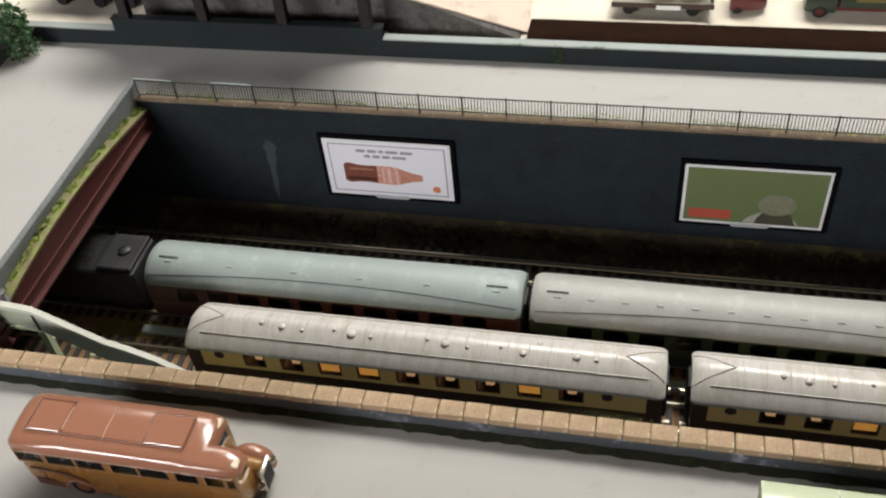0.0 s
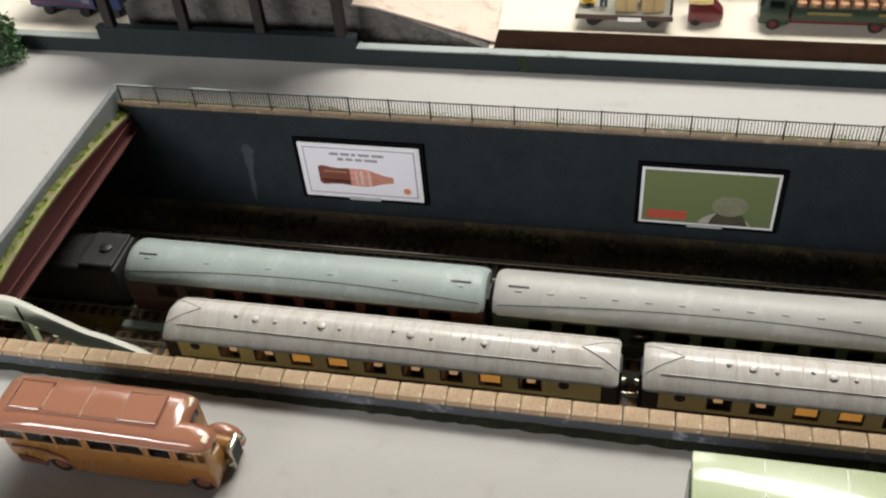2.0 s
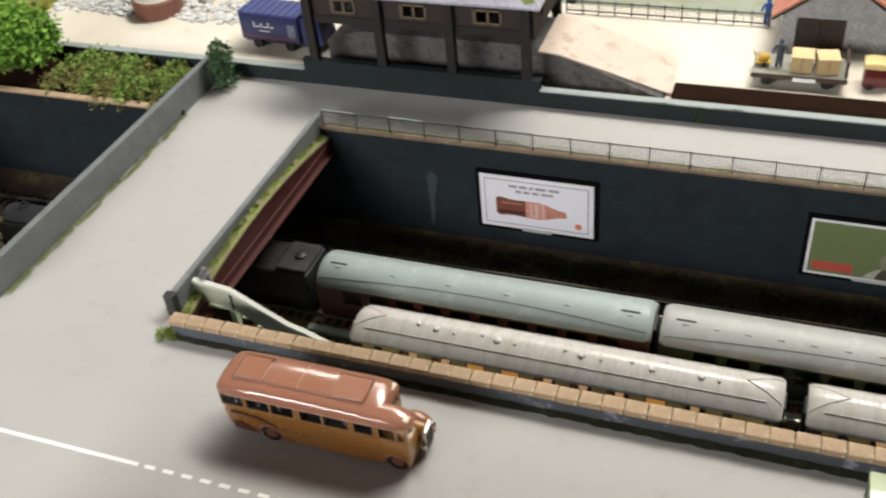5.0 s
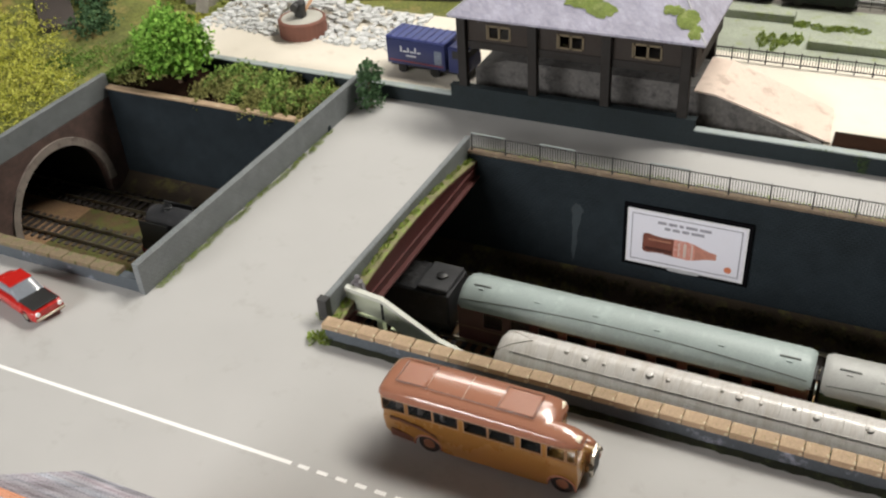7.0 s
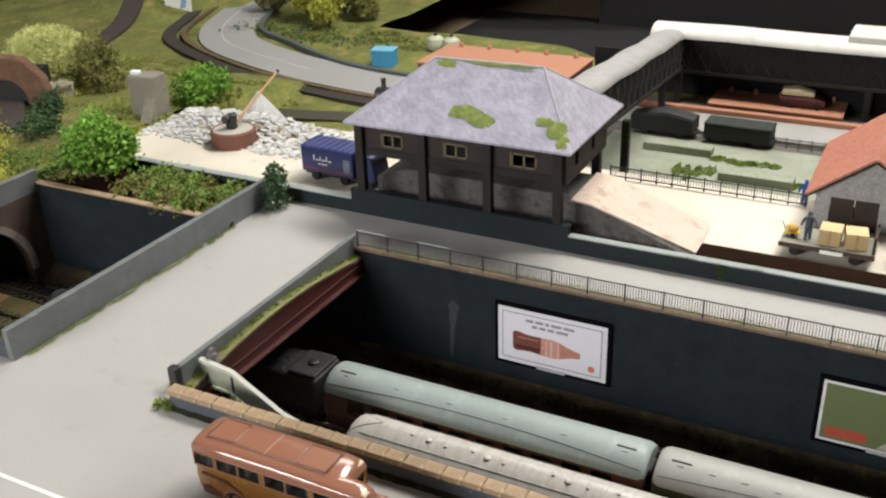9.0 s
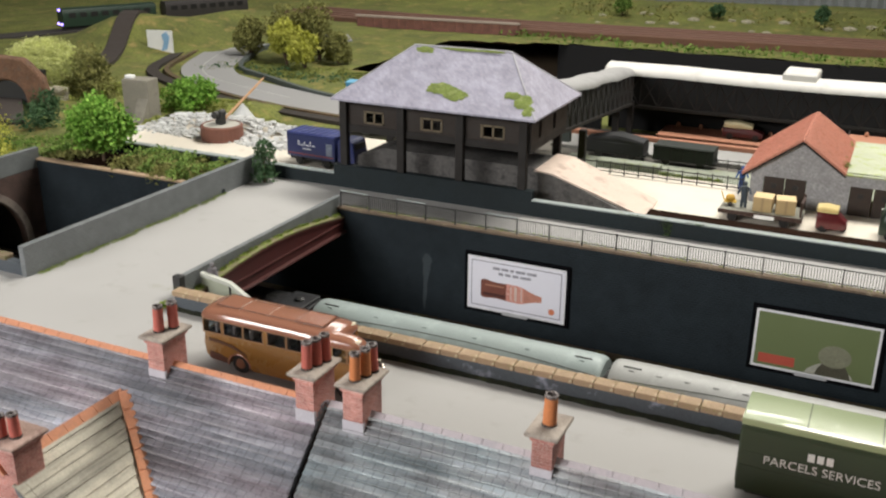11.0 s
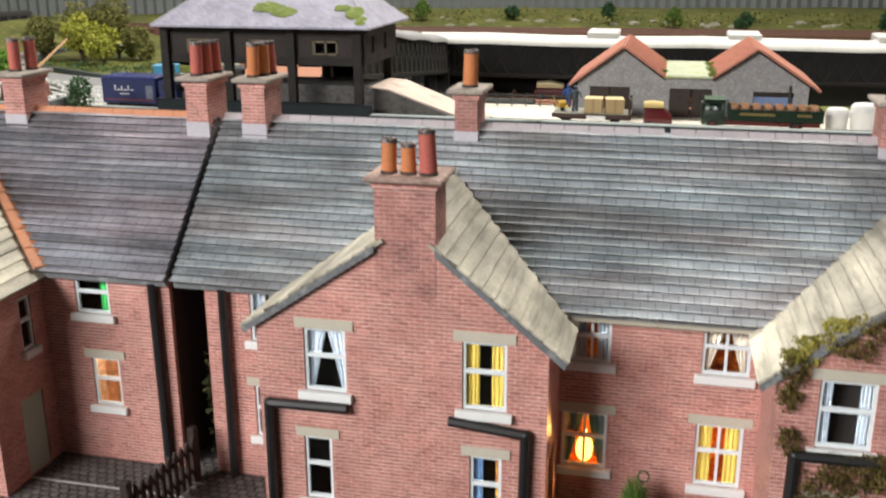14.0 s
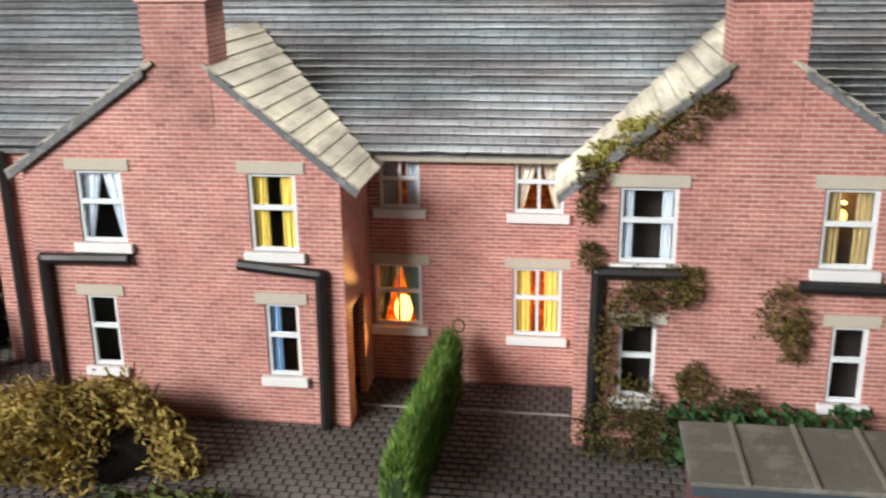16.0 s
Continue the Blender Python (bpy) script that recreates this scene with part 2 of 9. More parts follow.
BALLAST = mat("sandy_ballast", (0.36, 0.22, 0.12), 0.95, var=0.4, fine=1600, coarse=45, bump=1.0, dist=0.0008, second=(0.22, 0.21, 0.06), amount=0.30)
# Darkened ballast: the shade below the tall wall is put into the colour.
SHADED_BALLAST = mat("shaded_ballast", (0.055, 0.038, 0.022), 0.95, var=0.5, fine=1500, coarse=26, bump=1.0, dist=0.0008, second=(0.085, 0.075, 0.022), amount=0.45)
SLEEPER = mat("dark_sleeper_plastic", (0.06, 0.05, 0.045), 0.7, var=0.3)
RAIL = mat("nickel_rail", (0.62, 0.58, 0.46), 0.35, 1.0, var=0.12)
MAROON = mat("maroon_girder_paint", (0.085, 0.022, 0.02), 0.5, var=0.2, fine=500, coarse=60, second=(0.075, 0.022, 0.018))
BLACK = mat("matt_black", (0.012, 0.012, 0.012), 0.6, var=0.2)
BLACK_CLOTH = mat("black_cloth", (0.010, 0.010, 0.011), 0.95, var=0.3, coarse=8)
IRON = mat("black_iron", (0.03, 0.03, 0.03), 0.5, var=0.2)
CREAM_YARD = mat("cream_yard_surface", (0.68, 0.63, 0.54), 0.9, var=0.10, fine=1500, coarse=18, bump=0.5, second=(0.56, 0.50, 0.42), amount=0.3)
BROWN_EARTH = mat("brown_earth", (0.022, 0.0105, 0.006), 1.0, var=0.4, fine=1400, bump=1.0, dist=0.0008, spec=0.05)

# ---- building tools: all lengths below are millimetres ----
MM = Matrix.Scale(0.001, 4)


def box(bm, x0, x1, y0, y1, z0, z1, turn=None):
    v = [bm.verts.new((x, y, z)) for x in (x0, x1) for y in (y0, y1) for z in (z0, z1)]
    if turn:
        for w in v:
            w.co = turn @ w.co
    for f in ((0, 1, 3, 2), (4, 6, 7, 5), (0, 4, 5, 1), (2, 3, 7, 6), (0, 2, 6, 4), (1, 5, 7, 3)):
        bm.faces.new([v[i] for i in f])
    return bm


def prism(bm, points, axis, a, b):
    """A polygon drawn across an axis and drawn out along it from a to b."""
    put = {"x": lambda u, v, w: (w, u, v), "y": lambda u, v, w: (u, w, v), "z": lambda u, v, w: (u, v, w)}[axis]
    lo = [bm.verts.new(put(u, v, a)) for u, v in points]
    hi = [bm.verts.new(put(u, v, b)) for u, v in points]
    bm.faces.new(lo[::-1])
    bm.faces.new(hi)
    for i in range(len(points)):
        j = (i + 1) % len(points)
        bm.faces.new((lo[i], lo[j], hi[j], hi[i]))
    return bm


def rod(bm, p, q, r0, r1=None, seg=10):
    p, q = Vector(p), Vector(q)
    r1 = r0 if r1 is None else r1
    turn = (q - p).to_track_quat("Z", "Y").to_matrix()
    rings = []
    for c, r in ((p, r0), (q, r1)):
        rings.append([bm.verts.new(c + turn @ Vector((r * math.cos(6.28318 * k / seg), r * math.sin(6.28318 * k / seg), 0))) for k in range(seg)])
    for k in range(seg):
        j = (k + 1) % seg
        bm.faces.new((rings[0][k], rings[0][j], rings[1][j], rings[1][k]))
    bm.faces.new(rings[0][::-1])
    bm.faces.new(rings[1])
    return bm


def pipe(bm, points, r, seg=6):
    """One bent round bar through a line of points."""
    pts = [Vector(p) for p in points]
    rings = []
    for i, p in enumerate(pts):
        d = (pts[min(i + 1, len(pts) - 1)] - pts[max(i - 1, 0)]).normalized()
        side = d.cross(Vector((0, 0, 1)))
        side = (side if side.length > 0.05 else d.cross(Vector((0, 1, 0)))).normalized()
        up = side.cross(d)
        rings.append([tuple(p + side * r * math.cos(6.28318 * k / seg) + up * r * math.sin(6.28318 * k / seg)) for k in range(seg)])
    return loft(bm, rings)


def lathe(bm, centre, profile, seg=14, axis="z"):
    """Rings of (radius, height) round an upright axis, or one along y."""
    rings = []
    for r, h in profile:
        ring = []
        for k in range(seg):
            a = 6.28318 * k / seg
            d = Vector((r * math.cos(a), r * math.sin(a), h)) if axis == "z" else Vector((r * math.cos(a), h, r * math.sin(a)))
            ring.append(bm.verts.new(Vector(centre) + d))
        rings.append(ring)
    for lo, hi in zip(rings, rings[1:]):
        for k in range(seg):
            j = (k + 1) % seg
            bm.faces.new((lo[k], lo[j], hi[j], hi[k]))
    bm.faces.new(rings[0][::-1])
    bm.faces.new(rings[-1])
    return bm


def loft(bm, sections):
    """Joins closed sections of equally many points."""
    rings = [[bm.verts.new(p) for p in s] for s in sections]
    for lo, hi in zip(rings, rings[1:]):
        for k in range(len(lo)):
            j = (k + 1) % len(lo)
            bm.faces.new((lo[k], lo[j], hi[j], hi[k]))
    bm.faces.new(rings[0][::-1])
    bm.faces.new(rings[-1])
    return bm


def thing(name, x, y, z, turn=0.0, label="", category="", group="", kind=""):
    ob = new(name)
    ob.empty_display_size = 0.005
    ob.matrix_basis = pose(x / 1000, y / 1000, z / 1000, 0, 0, turn)
    return tagged(ob, label, category, group, kind)


def part(name, bm, material, parent=None, label="", bevel=0.0, smooth=False, segments=1):
    if len(bm.verts) < 4000:
        bmesh.ops.remove_doubles(bm, verts=bm.verts, dist=0.0005)
    bmesh.ops.recalc_face_normals(bm, faces=bm.faces)
    if bevel:
        edges = [e for e in bm.edges if len(e.link_faces) == 2 and e.calc_face_angle(0) > 0.5]
        bmesh.ops.bevel(bm, geom=edges, offset=bevel, segments=segments, affect="EDGES", profile=0.5, clamp_overlap=True)
    bm.transform(MM)
    me = bpy.data.meshes.new(name)
    bm.to_mesh(me)
    bm.free()
    me.materials.append(material)
    if smooth:
        for f in me.polygons:
            f.use_smooth = True
        me.set_sharp_from_angle(angle=radians(38))
    ob = new(name, me)
    ob.parent = parent
    return tagged(ob, label)


def piece(name, me, parent, x=0.0, y=0.0, z=0.0):
    """One more object on a mesh that is already there."""
    ob = new(name, me)
    ob.location = (x / 1000, y / 1000, z / 1000)
    ob.parent = parent
    return ob


def solid(name, bm, material, label="", category="", bevel=0.0, kind="structure", smooth=False):
    return tagged(part(name, bm, material, None, "", bevel, smooth), label, category, "", kind)


def cells(bm, axis, a0, a1, z0, z1, b0, b1, holes):
    """A wall along an axis with openings that go through it."""
    us = sorted({a0, a1, *[h[0] for h in holes], *[h[1] for h in holes]})
    vs = sorted({z0, z1, *[h[2] for h in holes], *[h[3] for h in holes]})
    us, vs = [u for u in us if a0 <= u <= a1], [v for v in vs if z0 <= v <= z1]
    for ua, ub in zip(us, us[1:]):
        for va, vb in zip(vs, vs[1:]):
            um, vm = (ua + ub) / 2, (va + vb) / 2
            if any(h[0] < um < h[1] and h[2] < vm < h[3] for h in holes):
                continue
            if axis == "x":
                box(bm, ua, ub, b0, b1, va, vb)
            else:
                box(bm, b0, b1, ua, ub, va, vb)
    return bm


def clumps(name, spots, material, parent=None, label="", count=300, leaf=2.0, rng=1, flat=0.5):
    """Many small leaves over and inside uneven balls: spots are (x, y, z, rx, ry, rz)."""
    g = np.random.default_rng(rng)
    verts, faces = [], []
    for x, y, z, rx, ry, rz in spots:
        d = g.normal(size=(count, 3))
        d /= np.linalg.norm(d, axis=1)[:, None]
        lump = 1 + 0.25 * np.sin(d[:, 0] * 7 + x) * np.sin(d[:, 1] * 6 + y) + 0.18 * np.sin(d[:, 2] * 11 + z)
        r = lump * g.uniform(0.55, 1.05, count) ** 0.6
        centre = np.array((x, y, z)) + d * r[:, None] * np.array((rx, ry, rz))
        u = g.normal(size=(count, 3))
        u /= np.linalg.norm(u, axis=1)[:, None]
        w = np.cross(u, d + 0.6 * g.normal(size=(count, 3)))
        w /= np.linalg.norm(w, axis=1)[:, None] + 1e-9
        s = leaf * g.uniform(0.6, 1.3, count)[:, None]
        fold = d * s * flat
        for quad in zip(centre - u * s, centre - w * s * 0.7 + fold, centre + u * s, centre + w * s * 0.7 + fold):
            k = len(verts)
            verts.extend(tuple(float(c) * 0.001 for c in p) for p in quad)
            faces.append((k, k + 1, k + 2, k + 3))
    me = bpy.data.meshes.new(name)
    me.from_pydata(verts, [], faces)
    me.materials.append(material)
    ob = new(name, me)
    ob.parent = parent
    return tagged(ob, label)


def tree(x, y, z, height, spread, material, label, name="tree", trunk_h=0.35, count=220, leaf=2.2, seed=1, group="", lobes=7):
    g = random.Random(seed)
    t = thing(name, x, y, z, 0, label, "tree" if name == "tree" else "bush", group)
    bm = bmesh.new()
    top = height * trunk_h
    rod(bm, (0, 0, -1), (0.6, 0.3, top), height * 0.035, height * 0.022, 8)
    spots = []
    for k in range(lobes):
        a = 6.283 * k / lobes + g.uniform(-0.4, 0.4)
        ring = spread * (0.0 if k == 0 else g.uniform(0.35, 0.6))
        zz = top + (height - top) * g.uniform(0.2, 0.62) if k else height * 0.74
        px, py = ring * math.cos(a), ring * math.sin(a)
        rod(bm, (0.5, 0.2, top * 0.8), (px, py, zz), height * 0.018, height * 0.006, 6)
        r = spread * g.uniform(0.42, 0.58)
        spots.append((px, py, zz, r, r, min(r, height * 0.25)))
    part("trunk", bm, BARK, t)
    clumps("crown", spots, material, t, "", count, leaf, seed)
    return t


BARK = mat("twig_bark", (0.10, 0.065, 0.04), 0.9, var=0.3)

# ---- the setting: baseboards, street, cutting, bridge, yard ----
STREET, CUT, YARD = 190, 100, 190
LEFT, RIGHT = -1250, 620

solid("floor", box(bmesh.new(), -4500, 4000, -3200, 5200, -960, -950), mat("hall_floor", (0.25, 0.22, 0.2), 0.5, coarse=3, fine=80, bump=0.05), "grey hall floor below the layout", "floor")
solid("ceiling", box(bmesh.new(), -4500, 4000, -3200, 5200, 1900, 1950), mat("hall_ceiling_paint", (0.45, 0.44, 0.42), 0.8, coarse=2, fine=60, bump=0.05), "plain pale hall ceiling", "ceiling")
HALL = mat("hall_wall_paint", (0.30, 0.29, 0.28), 0.8, coarse=2, fine=60, bump=0.05)
solid("wall_north", box(bmesh.new(), -4500, 4000, 5200, 5300, -950, 1900), HALL, "plain hall wall", "wall")
solid("wall_south", box(bmesh.new(), -4500, 4000, -3300, -3200, -950, 1900), HALL, "plain hall wall", "wall")
solid("wall_west", box(bmesh.new(), -4600, -4500, -3200, 5200, -950, 1900), HALL, "plain hall wall", "wall")
solid("wall_east", box(bmesh.new(), 4000, 4100, -3200, 5200, -950, 1900), HALL, "plain hall wall", "wall")

# baseboard below everything
BOARD = mat("baseboard_plywood", (0.30, 0.22, 0.14), 0.7, coarse=10)
solid("baseboard", box(bmesh.new(), -2600, 1800, -160, 3300, 20, 60), BOARD, "plywood baseboard that carries the layout", "board")
solid("baseboard_frame", cells(bmesh.new(), "x", -2590, 1790, -950, 20, -150, -120, [(-2500, 1700, -950, -80)]), BOARD, "plywood trestle frame under the board", "board")

solid("street", box(bmesh.new(), LEFT, RIGHT, 72, 243.6, 60, STREET), ROAD, "smooth grey painted street", "road")
solid("garden_ground", box(bmesh.new(), LEFT, RIGHT, -160, 72, 60, 187.12), mat("garden_card", (0.035, 0.032, 0.03), 0.85, coarse=40), "dark grey card under the garden paving", "ground")
solid("bridge_deck", box(bmesh.new(), -452.5, -327, 243.6, 467, 182, STREET), ROAD, "smooth grey painted bridge deck", "road")
solid("back_road", box(bmesh.new(), -460, RIGHT, 467, 531, 60, STREET), ROAD, "smooth grey painted lane behind the cutting", "road")
solid("planting_ground", box(bmesh.new(), -672, -460, 469, 531, 60, 191), BROWN_EARTH, "brown earth bed behind the cutting", "ground")

# road line: one solid run, then short dashes
bm = bmesh.new()
box(bm, -640, -287, 154.3, 156.6, STREET, STREET + 0.15)
for k in range(9):
    box(bm, -283 + 10.8 * k, -277 + 10.8 * k, 154.3, 156.6, STREET, STREET + 0.15)
solid("road_marking", bm, WHITE_LINE, "white painted centre line on the street", "road marking")

# cutting
solid("cutting_floor", box(bmesh.new(), LEFT, RIGHT, 243.6, 470, 60, CUT), SHADED_BALLAST, "track bed in the cutting, darkened for the wall's shade", "ground")
solid("ballast_bed", prism(bmesh.new(), [(300, CUT), (303, CUT + 2), (409.5, CUT + 2), (411, CUT)], "x", LEFT, RIGHT), BALLAST, "sandy orange ballast between the tracks", "ground")
solid("cutting_wall_near", box(bmesh.new(), -319, RIGHT, 243.6, 249, CUT, 199.4), NEAR_WALL, "blue-grey retaining wall on the street side with chalky patches", "wall")
solid("cutting_wall_far", cells(bmesh.new(), "x", -672, RIGHT, CUT, 194, 463, 467, [(-447, -331, 181.9, 194)]), WALL_BLUE, "tall blue-grey embossed brick retaining wall", "wall")
solid("cutting_wall_west", box(bmesh.new(), -672, -452.5, 241, 247, CUT, 199.4), NEAR_WALL, "blue-grey retaining wall of the west cutting", "wall")
solid("abutment", box(bmesh.new(), -452.5, -319, 243.8, 249, CUT, 181.5), WALL_BLUE, "blue-grey bridge abutment", "wall")
solid("embankment_foot", prism(bmesh.new(), [(442, CUT), (462.8, CUT), (462.8, CUT + 12), (452, CUT + 4)], "x", LEFT, RIGHT), SHADED_BALLAST, "brown earth at the tall wall's foot, darkened for its shade", "ground")

def stones(x0, x1, y0, y1, z0, z1, step, material, owner, name="coping_stone"):
    shapes = []
    for k in range(3):
        b = box(bmesh.new(), 0.12, step - 0.12 - 0.1 * k, 0, y1 - y0, 0, z1 - z0 + 0.12 * k)
        shapes.append(part(name, b, material, owner, "", 0.35))
    n = int((x1 - x0) / step)
    for k in range(n):
        if k < 3:
            shapes[k].location = ((x0 + step * k) / 1000, y0 / 1000, z0 / 1000)
        else:
            piece(name, shapes[(k * 7 + k // 3) % 3].data, owner, x0 + step * k + random.uniform(-0.1, 0.1), y0 + random.uniform(-0.25, 0.25), z0)

cope_near = tagged(thing("coping_near", 0, 0, 0), "row of worn sandstone coping slabs along the street wall", "coping", "", "structure")
stones(-320, RIGHT - 20, 242, 250.2, 199.4, 203, 11.4, COPING, cope_near)
cope_west = tagged(thing("coping_west", 0, 0, 0), "row of mossy sandstone coping slabs on the west wall", "coping", "", "structure")
stones(-672, -456, 240, 248, 199.4, 202.6, 11.4, mat("mossy_coping_stone", (0.22, 0.165, 0.10), 0.85, var=0.4, fine=900, coarse=60, second=(0.12, 0.12, 0.05), amount=0.45, bump=0.4), cope_west)
solid("coping_far", box(bmesh.new(), -327, RIGHT, 461.8, 468.5, 194, 196), mat("dull_far_coping", (0.17, 0.125, 0.085), 0.85, var=0.35, fine=900, coarse=60, second=(0.28, 0.235, 0.16), amount=0.35, bump=0.4), "thin sandstone edge on top of the tall wall", "coping", 0.4)
solid("coping_far_west", box(bmesh.new(), -672, -453, 461.8, 468.5, 194, 196), COPING, "thin sandstone edge on top of the west wall", "coping", 0.4)

# yard wall with a raised length under the station building
for i, (a, b, top) in enumerate(((-672, -371, 203), (-371, -177, 211.6), (-177, RIGHT, 204))):
    solid("yard_wall_%d" % (i + 1), box(bmesh.new(), a, b, 531, 536, 60, top - 1.2), WALL_PLAIN, "blue-grey retaining wall below the goods yard", "wall")
    solid("yard_wall_cap_%d" % (i + 1), box(bmesh.new(), a - (0.6 if i == 1 else 0), b + (0.6 if i == 1 else 0), 530.3, 537.4, top - 1.2, top), PALE_EDGE if i != 1 else WALL_PLAIN, "pale weathered capping on the yard wall", "coping", 0.3)
solid("yard_ground", box(bmesh.new(), -690, RIGHT, 536, 705, 60, YARD), CREAM_YARD, "cream gritty goods yard surface", "ground")
solid("yard_edge_strip", box(bmesh.new(), -84, RIGHT, 541, 543.5, YARD, 197.6), mat("pale_timber_strip", (0.55, 0.45, 0.30), 0.8, coarse=60), "pale timber strip behind the yard wall", "edging", 0.3)
bm = bmesh.new()
prism(bm, [(545, YARD), (546, 198.2), (551, 199.3), (565, 199.6), (571, 198.2), (573, YARD)], "x", -84, RIGHT)
solid("earth_bank", bm, BROWN_EARTH, "rough dark brown earth bank along the yard", "ground")

# bridge
solid("bridge_parapet_west", box(bmesh.new(), -452.5, -447.5, 240, 531, STREET - 8, 213), PARAPET, "pale grey bridge parapet", "wall", 0.4)
solid("bridge_parapet_east", prism(bmesh.new(), [(262, STREET - 8), (469, STREET - 8), (469, 204.5), (262, 204.5)], "x", -331, -327), PARAPET, "pale grey bridge parapet", "wall", 0.4)
solid("parapet_end_post", box(bmesh.new(), -332.5, -326, 258, 263.5, 181, 205.5), IRON, "dark iron end post of the parapet", "post", 0.4)


def girder():
    t = thing("bridge_girder", -321, 0, 0, 0, "maroon painted iron bridge girder with an arched top", "girder")
    tops = [(252 + 211 * k / 16, 187 + 10.5 * math.sin(math.pi * k / 16)) for k in range(17)]
    part("web", prism(bmesh.new(), [(463, 176), (252, 176)] + tops, "x", -2.5, 0), MAROON, t)
    for name, dz, wide in (("top_flange", -1.6, 2.4), ("middle_flange", -9.5, 2.6)):
        if dz < -5:
            outline = [(463, 183.6), (252, 183.6), (252, 182.2), (463, 182.2)]
        else:
            outline = [(y, z + dz + 1.2) for y, z in tops] + [(y, z + dz - 0.6) for y, z in tops[::-1]]
        part(name, prism(bmesh.new(), outline, "x", -4.5, wide - 1.5), MAROON, t)
    part("bottom_flange", box(bmesh.new(), -5, 3.2, 252, 463, 174.2, 176.2), MAROON, t, "", 0.3)
    ledge = [(y, z + 1.4) for y, z in tops] + [(y, z + 0.3) for y, z in tops[::-1]]
    part("ledge", prism(bmesh.new(), ledge, "x", -5.8, 1.0), mat("mossy_ledge_stone", (0.22, 0.20, 0.10), 0.9, var=0.3, fine=700, coarse=80, second=(0.20, 0.26, 0.06), amount=0.5), t, "mossy sandstone ledge")
    spots = [(-2.5 - random.uniform(0, 2.5), y + random.uniform(-5, 5), z + 1.6, 2.2, 6, 0.7) for y, z in tops]
    clumps("moss", spots, MOSS, t, "green moss", 90, 0.8, 5)
    return t


girder()


def railing():
    t = thing("railing", 0, 464.5, 196, 0, "black iron railing with close upright bars on the tall wall", "railing", "", "structure")
    x, width = -324.0, 26.6
    k = 0
    while x < RIGHT - 40:
        part("post", box(bmesh.new(), x - 0.5, x + 0.5, -0.5, 0.5, -1, 13.6), IRON, t)
        bm = bmesh.new()
        box(bm, x + 0.5, x + width - 0.5, -0.25, 0.25, 12.3, 13.0)
        box(bm, x + 0.5, x + width - 0.5, -0.25, 0.25, 2.0, 2.5)
        for j in range(1, 14):
            u = x + width * j / 14
            box(bm, u - 0.2, u + 0.2, -0.2, 0.2, 2.2, 12.5)
        part("panel", bm, IRON, t)
        if k in (0, 2, 5):
            part("pipe_rail", rod(bmesh.new(), (x, -0.9, 14.6), (x + width, -0.9, 14.2), 0.5, 0.5, 6), PALE_EDGE, t, "pale loose rod along the top")
        x += width
        k += 1
    return t


railing()


def portal():
    """Tunnel mouth at the west end of the cutting, with its bore behind."""
    t = tagged(thing("tunnel_portal", -672, 0, 0), "brick tunnel portal with a pale stone arch ring", "tunnel", "", "structure")
    cy, half, spring = 386, 53, 116
    arch = [(cy + half * math.cos(math.pi * k / 20), spring + 56 * math.sin(math.pi * k / 20)) for k in range(21)]
    soot = brick_mat("sooty_brick", (0.13, 0.075, 0.06), (0.10, 0.06, 0.05), (0.07, 0.05, 0.045), 3.4, 1.2, 0.16, 0.8, stain=0.5)
    outline = [(247, CUT), (247, 186), (463, 186), (463, CUT), (cy + half, CUT)] + arch + [(cy - half, CUT)]
    part("wall", prism(bmesh.new(), outline, "x", -8, 0), soot, t)
    ring = [(y, z) for y, z in arch] + [(cy + (half + 7) * math.cos(math.pi * k / 20), spring + 63 * math.sin(math.pi * k / 20)) for k in range(20, -1, -1)]
    part("arch_ring", prism(bmesh.new(), ring, "x", -3, 1.6), mat("pale_arch_stone", (0.26, 0.22, 0.19), 0.8, var=0.3, coarse=60, second=(0.12, 0.09, 0.08), amount=0.4), t, "pale stone arch ring")
    part("parapet", box(bmesh.new(), -6, -1, 244, 468, 186, 206), PARAPET, t, "pale grey parapet", 0.4)
    bore = bmesh.new()
    box(bore, -330, -8, 320, 332, CUT, 176)
    box(bore, -330, -8, 440, 452, CUT, 176)
    box(bore, -330, -8, 320, 452, 176, 180)
    box(bore, -338, -330, 320, 452, CUT, 180)
    part("bore", bore, BLACK, t, "black tunnel lining")


portal()


def rough_run(name, x0, x1, y0, y1, z, h, material, label, count, leaf, seed, parts=1):
    """Low scatter of foliage along a strip."""
    g = random.Random(seed)
    lx, ly = x1 - x0, y1 - y0
    rx, ry = (lx / parts * 0.6 + 1, ly * 0.5 + 0.6) if lx > ly else (lx * 0.5 + 0.6, ly / parts * 0.6 + 1)
    spots = []
    for k in range(parts):
        u = (k + g.uniform(0.1, 0.9)) / parts
        v = g.random()
        spots.append((x0 + lx * (u if lx > ly else v), y0 + ly * (v if lx > ly else u), z, rx, ry, h))
    return tagged(clumps(name, spots, material, None, "", count, leaf, seed), label, "plants", "", "stuff")


rough_run("moss_strip", -447, -443.5, 250, 465, 190.2, 0.8, MOSS, "green moss along the parapet foot", 220, 0.4, 3, 40)
rough_run("weed_strip", -335, -331.5, 262, 466, 190.2, 0.8, MOSS, "green weeds along the parapet foot", 220, 0.4, 4, 40)
rough_run("weed_tuft", -330, -316, 238, 244, 191, 3.0, MOSS, "tuft of green weed at the wall end", 60, 1.0, 6, 5)


